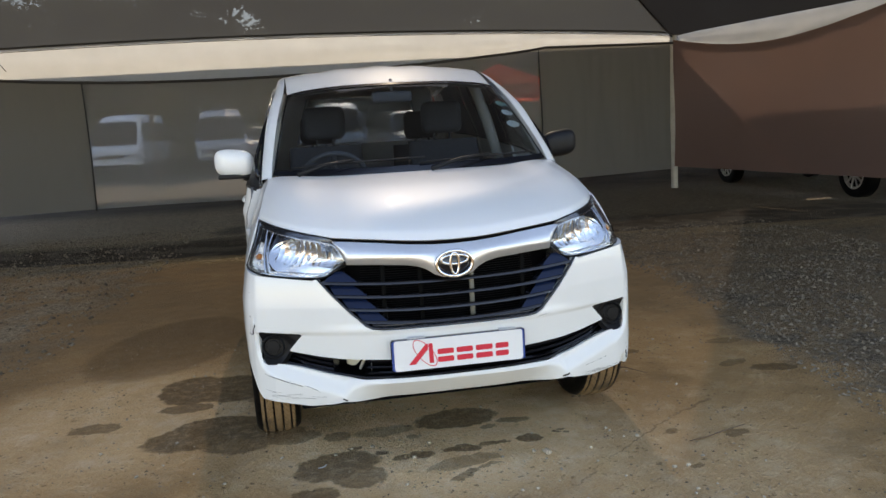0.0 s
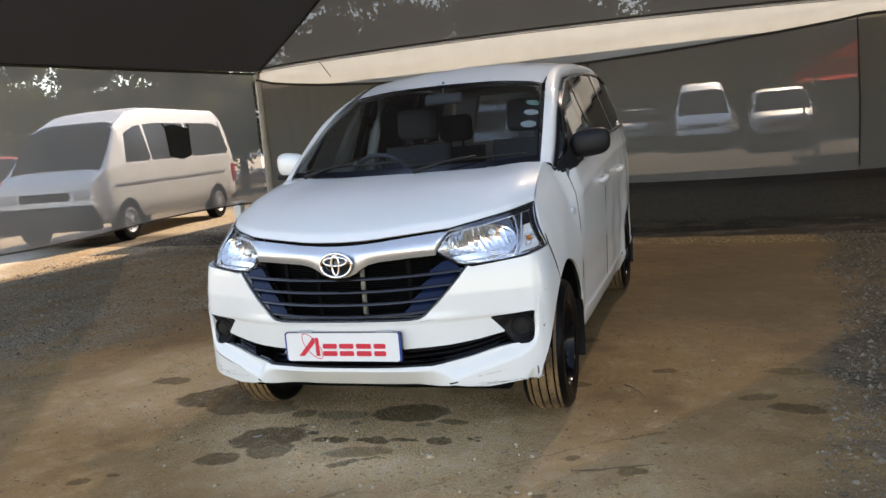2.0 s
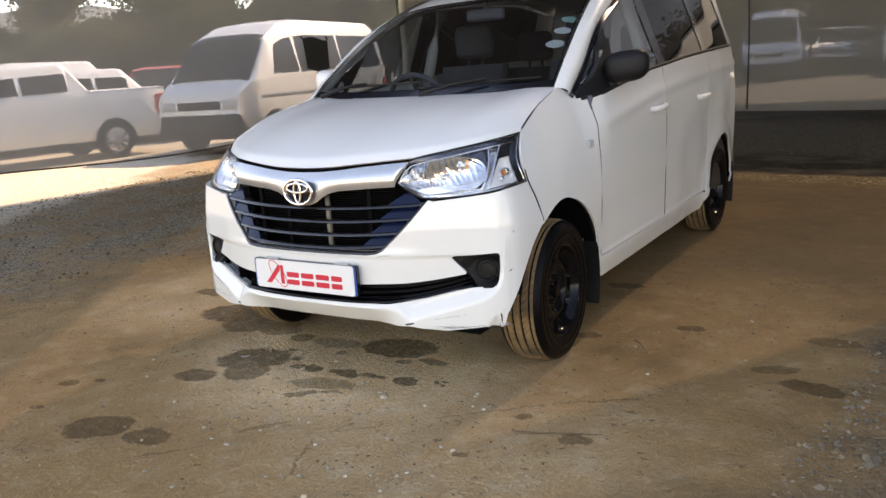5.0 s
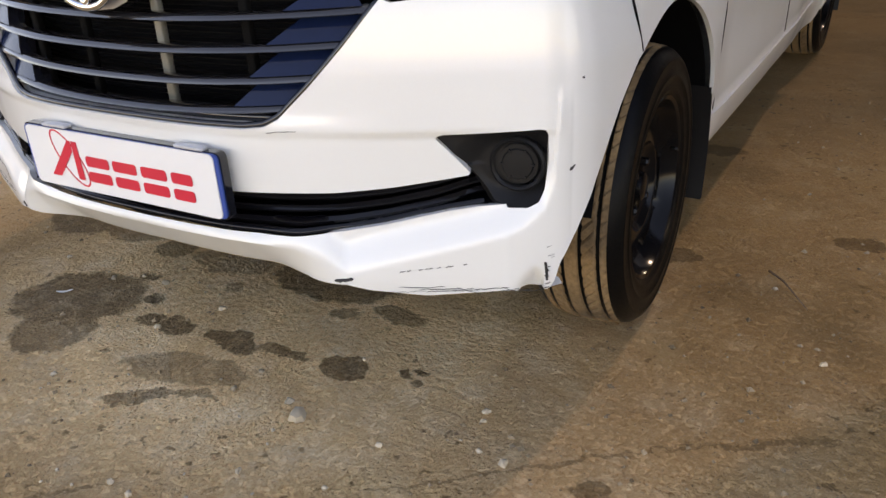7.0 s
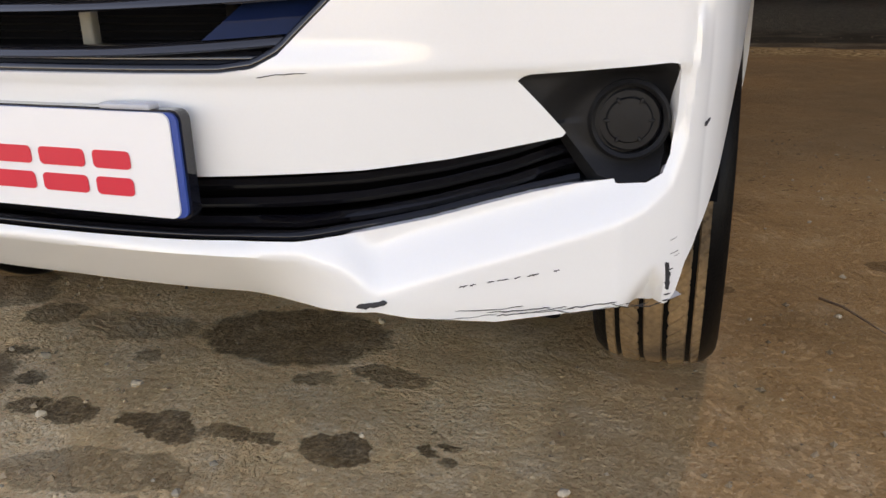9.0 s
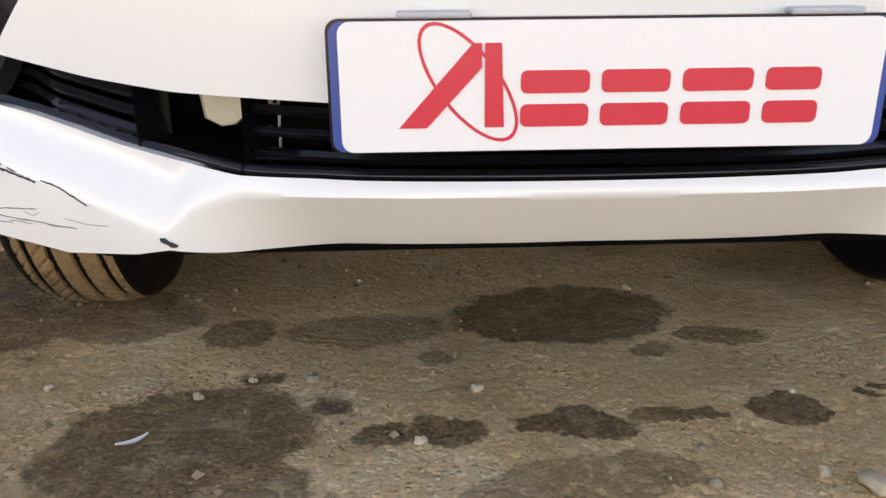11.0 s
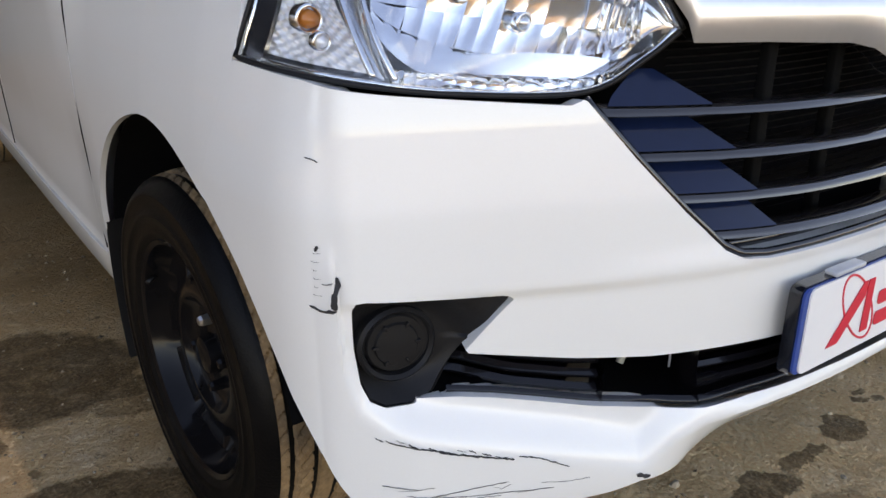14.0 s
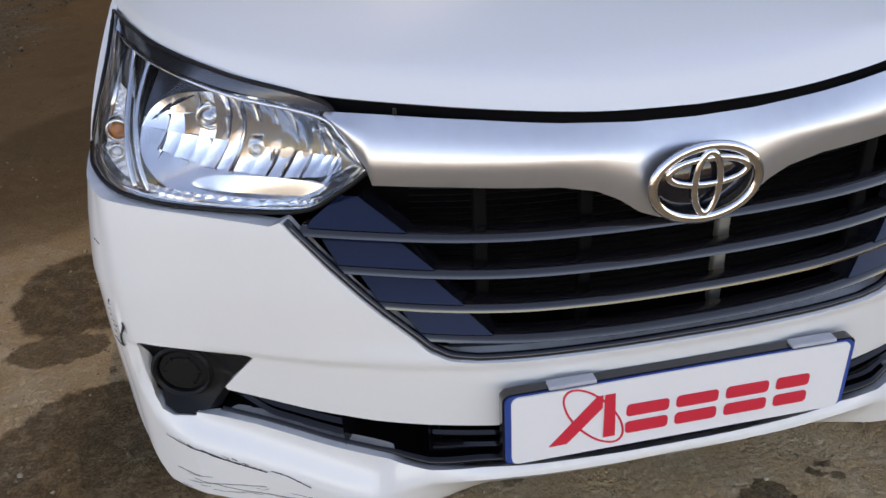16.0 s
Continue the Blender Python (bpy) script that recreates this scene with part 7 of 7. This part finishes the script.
# black mesh flaps hooked on the left wall
def build_flap(a, b, label):
    flap = empty("cloth_flap", label, "cloth", "flaps on the left wall", (a.x, a.y, 0))
    o = Vector((a.x, a.y, 0))
    vs, fs = sheet_data(lambda u, v: Vector((a.x + (b.x - a.x) * u + .05, a.y + (b.y - a.y) * (u * (1 - .12 * v) + .12 * v), a.z + (b.z - a.z) * v + .03 * math.sin(5 * u + 2 * v))) - o, 10, 10)
    mesh("flap", vs, fs, HEM, flap)
    for u, z in ((0, a.z), (1, a.z - .02)):
        vs, fs = tube_data([Vector((a.x + (b.x - a.x) * u + .05, a.y + (b.y - a.y) * u, z)) - o, Vector((a.x + (b.x - a.x) * u + .02, a.y + (b.y - a.y) * u, z + .05)) - o], .012, 6)
        mesh("hook", vs, fs, HEM, flap)


build_flap(Vector((-6.20, 7.30, 1.76)), Vector((-6.10, 7.76, 1.30)), "square black cloth flap hooked on the net")
build_flap(Vector((-7.22, 2.55, 1.66)), Vector((-7.12, 3.05, 1.15)), "square black cloth flap hooked on the net")

# ---------------------------------------------------------------- loose things on the ground
STONE = material("pale_stone", (0.44, 0.36, 0.26), 0.85, grain=0.4, grain_size=40, wear=0.5, wear_size=20, second=(0.33, 0.27, 0.19), bump=0.4, bump_size=120, piece=0.35)
PAPER = material("white_scrap", (0.75, 0.73, 0.68), 0.7, grain=0.2, wear=0.3)
TWIG = material("dry_twig", (0.16, 0.10, 0.06), 0.9, grain=0.3, wear=0.4)
GRAVEL = bpy.data.materials.new("grey_gravel")
GRAVEL.use_nodes = True
gn, gl = GRAVEL.node_tree.nodes, GRAVEL.node_tree.links
g_geo, g_ramp, g_noise, g_mix = gn.new("ShaderNodeNewGeometry"), gn.new("ShaderNodeValToRGB"), gn.new("ShaderNodeTexNoise"), gn.new("ShaderNodeMix")
g_ramp.color_ramp.elements[0].color, g_ramp.color_ramp.elements[1].color = (0.085, 0.062, 0.040, 1), (0.26, 0.20, 0.135, 1)
g_noise.inputs["Scale"].default_value = 90
g_mix.data_type, g_mix.blend_type = "RGBA", "OVERLAY"
g_mix.inputs[0].default_value = 0.4
gl.new(g_geo.outputs["Random Per Island"], g_ramp.inputs[0])
gl.new(g_ramp.outputs[0], g_mix.inputs[6])
gl.new(g_noise.outputs[0], g_mix.inputs[7])
gl.new(g_mix.outputs[2], gn["Principled BSDF"].inputs["Base Color"])
gn["Principled BSDF"].inputs["Roughness"].default_value = 0.9


def stone_data(rng, size, rings=4, segs=7):
    vs, fs = [(0, 0, -.35 * size)], []
    k = rng.uniform(0, 50)
    for i in range(1, rings):
        b = math.pi * i / rings
        for j in range(segs):
            a = 2 * math.pi * j / segs
            d = Vector((math.sin(b) * math.cos(a), math.sin(b) * math.sin(a), -math.cos(b)))
            r = size * (.85 + .5 * noise.noise(d * 1.3 + Vector((k, k, 0))))
            vs.append((d.x * r, d.y * r * .8, d.z * r * .6))
    vs.append((0, 0, .55 * size))
    top = len(vs) - 1
    fs += [(0, 1 + (j + 1) % segs, 1 + j) for j in range(segs)]
    for i in range(rings - 2):
        fs += [(1 + i * segs + j, 1 + i * segs + (j + 1) % segs, 1 + (i + 1) * segs + (j + 1) % segs, 1 + (i + 1) * segs + j) for j in range(segs)]
    fs += [(top, 1 + (rings - 2) * segs + j, 1 + (rings - 2) * segs + (j + 1) % segs) for j in range(segs)]
    return vs, fs


def build_gravel():
    rng = random.Random(11)
    vs, fs = [], []

    def add(x, y, s):
        z = ground_height(x, y) + .12 * s
        k = len(vs)
        for dx, dy, dz in ((1, 0, 0), (-.3, .9, 0), (-.9, -.2, .1), (.1, -1, 0), (.1, .1, .75), (0, 0, -.5)):
            vs.append((x + s * (dx + rng.uniform(-.3, .3)), y + s * (dy + rng.uniform(-.3, .3)), z + s * (dz + rng.uniform(-.15, .15))))
        for a, b in ((0, 1), (1, 2), (2, 3), (3, 0)):
            fs.append((k + a, k + b, k + 4))
            fs.append((k + b, k + a, k + 5))
    for count, x0, x1, y0, y1, s0, s1, test in (
            (9000, -7.0, -2.0, -1.5, 9.4, .008, .022, lambda x, y: x - .16 * y + 1.2 * noise.noise((x * .9, y * .9, 0)) < -2.7),
            (13000, 1.6, 4.8, -.2, 6.0, .006, .018, lambda x, y: x - .12 * y + .35 * noise.noise((x * .9, y * .9, 5)) > 1.85),
            (900, -5.5, 6.0, 5.6, 9.9, .006, .015, lambda x, y: True)):
        for _ in range(count):
            x, y = rng.uniform(x0, x1), rng.uniform(y0, y1)
            if test(x, y):
                add(x, y, s0 + (s1 - s0) * rng.random() ** 2.5)
    tagged(mesh("gravel", vs, fs, GRAVEL, None, False), "grey angular gravel scattered over packed earth", "gravel", kind="stuff")


build_gravel()
GRIT = GRAVEL.copy()
GRIT.name = "tan_grit"
for node in GRIT.node_tree.nodes:
    if node.bl_idname == "ShaderNodeValToRGB":
        node.color_ramp.elements[0].color, node.color_ramp.elements[1].color = (0.10, 0.065, 0.035, 1), (0.36, 0.26, 0.16, 1)


def build_grit():
    rng = random.Random(29)
    vs, fs = [], []
    for _ in range(17000):
        x, y = rng.uniform(-2.6, 2.6), rng.uniform(-1.9, 2.6)
        if noise.noise((x * 1.7, y * 1.7, 9)) + .35 * noise.noise((x * 7, y * 7, 2)) < -.05:
            continue
        s = .0014 + .0070 * rng.random() ** 5
        z, k = ground_height(x, y) + .15 * s, len(vs)
        for dx, dy, dz in ((1, 0, 0), (-.3, .9, 0), (-.9, -.2, .1), (.1, -1, 0), (.1, .1, .75), (0, 0, -.5)):
            vs.append((x + s * (dx + rng.uniform(-.3, .3)), y + s * (dy + rng.uniform(-.3, .3)), z + s * (dz + rng.uniform(-.15, .15))))
        for a, b in ((0, 1), (1, 2), (2, 3), (3, 0)):
            fs += [(k + a, k + b, k + 4), (k + b, k + a, k + 5)]
    tagged(mesh("grit", vs, fs, GRIT, None, False), "tan grit and crumbs lying on packed earth", "grit", kind="stuff")


build_grit()
rng = random.Random(4)
kinds_of_stone = [mesh("stone", *stone_data(rng, .016), STONE, None, True, "", 40) for _ in range(5)]
for i, o in enumerate(kinds_of_stone):
    tagged(o, "small pale loose stone on packed earth", "stone", "loose stones")
LOOSE = [(-.50, .27, 1.0), (-.105, .265, 1.1), (-.187, .135, 1.0), (.335, .012, 2.1), (.289, .042, 1.1), (.746, .07, 1.1), (-.343, .305, 1.1), (-.43, .31, .8), (.66, .16, .7), (1.19, .617, .8), (-.25, -.10, .8),
         (-.72, .30, .9), (-.10, -.35, 1.0), (.35, -.42, 1.1), (.55, -.28, .8), (.75, -.45, .9), (.05, -.55, 1.0), (.45, -.62, 1.2), (.62, -.7, 1.0), (.9, -.2, .8), (-.45, -.35, .7), (1.3, .2, .7), (.2, .62, .9), (-.3, .7, .7),
         (.15, -.28, .8), (.5, -.12, .7), (-.8, -.2, .8), (1.05, .9, .7), (-1.3, .3, .9), (-1.5, .6, 1.0)]
scatter = random.Random(77)
while len(LOOSE) < 85:
    x, y = scatter.uniform(-1.4, 1.7), scatter.uniform(-1.3, 2.2)
    if abs(x) < .9 and y > .35:
        continue
    LOOSE.append((x, y, .30 + .60 * scatter.random() ** 3))
while len(LOOSE) < 150:
    x, y = scatter.gauss(.45, .45), scatter.gauss(-.42, .38)
    if y < .3:
        LOOSE.append((x, y, .35 + .75 * scatter.random() ** 2.2))
for i, (x, y, s) in enumerate(LOOSE):
    m = pose(x, y, ground_height(x, y) + .004 * s, rng.uniform(-15, 15), rng.uniform(-15, 15), rng.uniform(0, 360))
    o = kinds_of_stone[i] if i < 5 else copy_thing(kinds_of_stone[i % 5], m)
    o.matrix_basis = m
    o.scale = (.72 * s, .72 * s, .72 * s)


def strip_thing(name, pts, r, mat, label, category):
    vs, fs = tube_data([(x, y, ground_height(x, y) + z) for x, y, z in pts], r, 6)
    return tagged(mesh(name, vs, fs, mat), label, category)


strip_thing("twig", [(1.02, .98, .006), (1.06, .93, .012), (1.10, .87, .008), (1.13, .82, .006)], [.003, .0025, .002, .001], TWIG, "thin dry twig on packed earth", "twig")
strip_thing("twig", [(.92, -.05, .004), (1.02, -.03, .006), (1.12, .01, .004), (1.22, .04, .004)], [.002, .003, .0025, .001], TWIG, "long dry twig on packed earth", "twig")
vs, fs = sheet_data(lambda u, v: (.021 * (2 * u - 1), .0045 * (2 * v - 1) * math.sin(math.pi * (.08 + .84 * u)) + .006 * (2 * u - 1) ** 2, .001 + .003 * u * u + .0012 * (2 * v - 1) ** 2), 12, 4)
vs += [p + Vector((0, 0, -.0008)) for p in map(Vector, vs)]
fs += [tuple(q + len(vs) // 2 for q in f[::-1]) for f in fs]
scrap = tagged(mesh("paper_scrap", vs, fs, PAPER), "thin curled white scrap lying on damp earth", "scrap")
scrap.matrix_basis = pose(-.555, .155, ground_height(-.555, .155) + .003, 4, 3, 35)

# rocks, stump and short white post by the left rear post
for x, y, s, z in ((-5.45, 9.3, 9, .06), (-5.3, 9.55, 7, .05), (-5.62, 9.2, 5, .03), (-4.95, 9.6, 8, .05)):
    o = tagged(mesh("rock", *stone_data(rng, .016, 6, 10), STONE, None, True, "", 40), "pale rough rock beside the rear post", "rock", "rocks at the post")
    o.matrix_basis = pose(x, y, z, 0, 0, rng.uniform(0, 360))
    o.scale = (s, s, s)
stub = empty("short_post", "short white painted wooden post", "post", at=(-6.35, 9.35, 0))
vs, fs = box_data(-.07, .07, -.07, .07, 0, .42, .01)
mesh("stub", vs, fs, FAR_WHITE, stub)
vs, fs = box_data(-.085, .085, -.085, .085, .42, .45, .008)
mesh("cap", vs, fs, FAR_WHITE, stub)
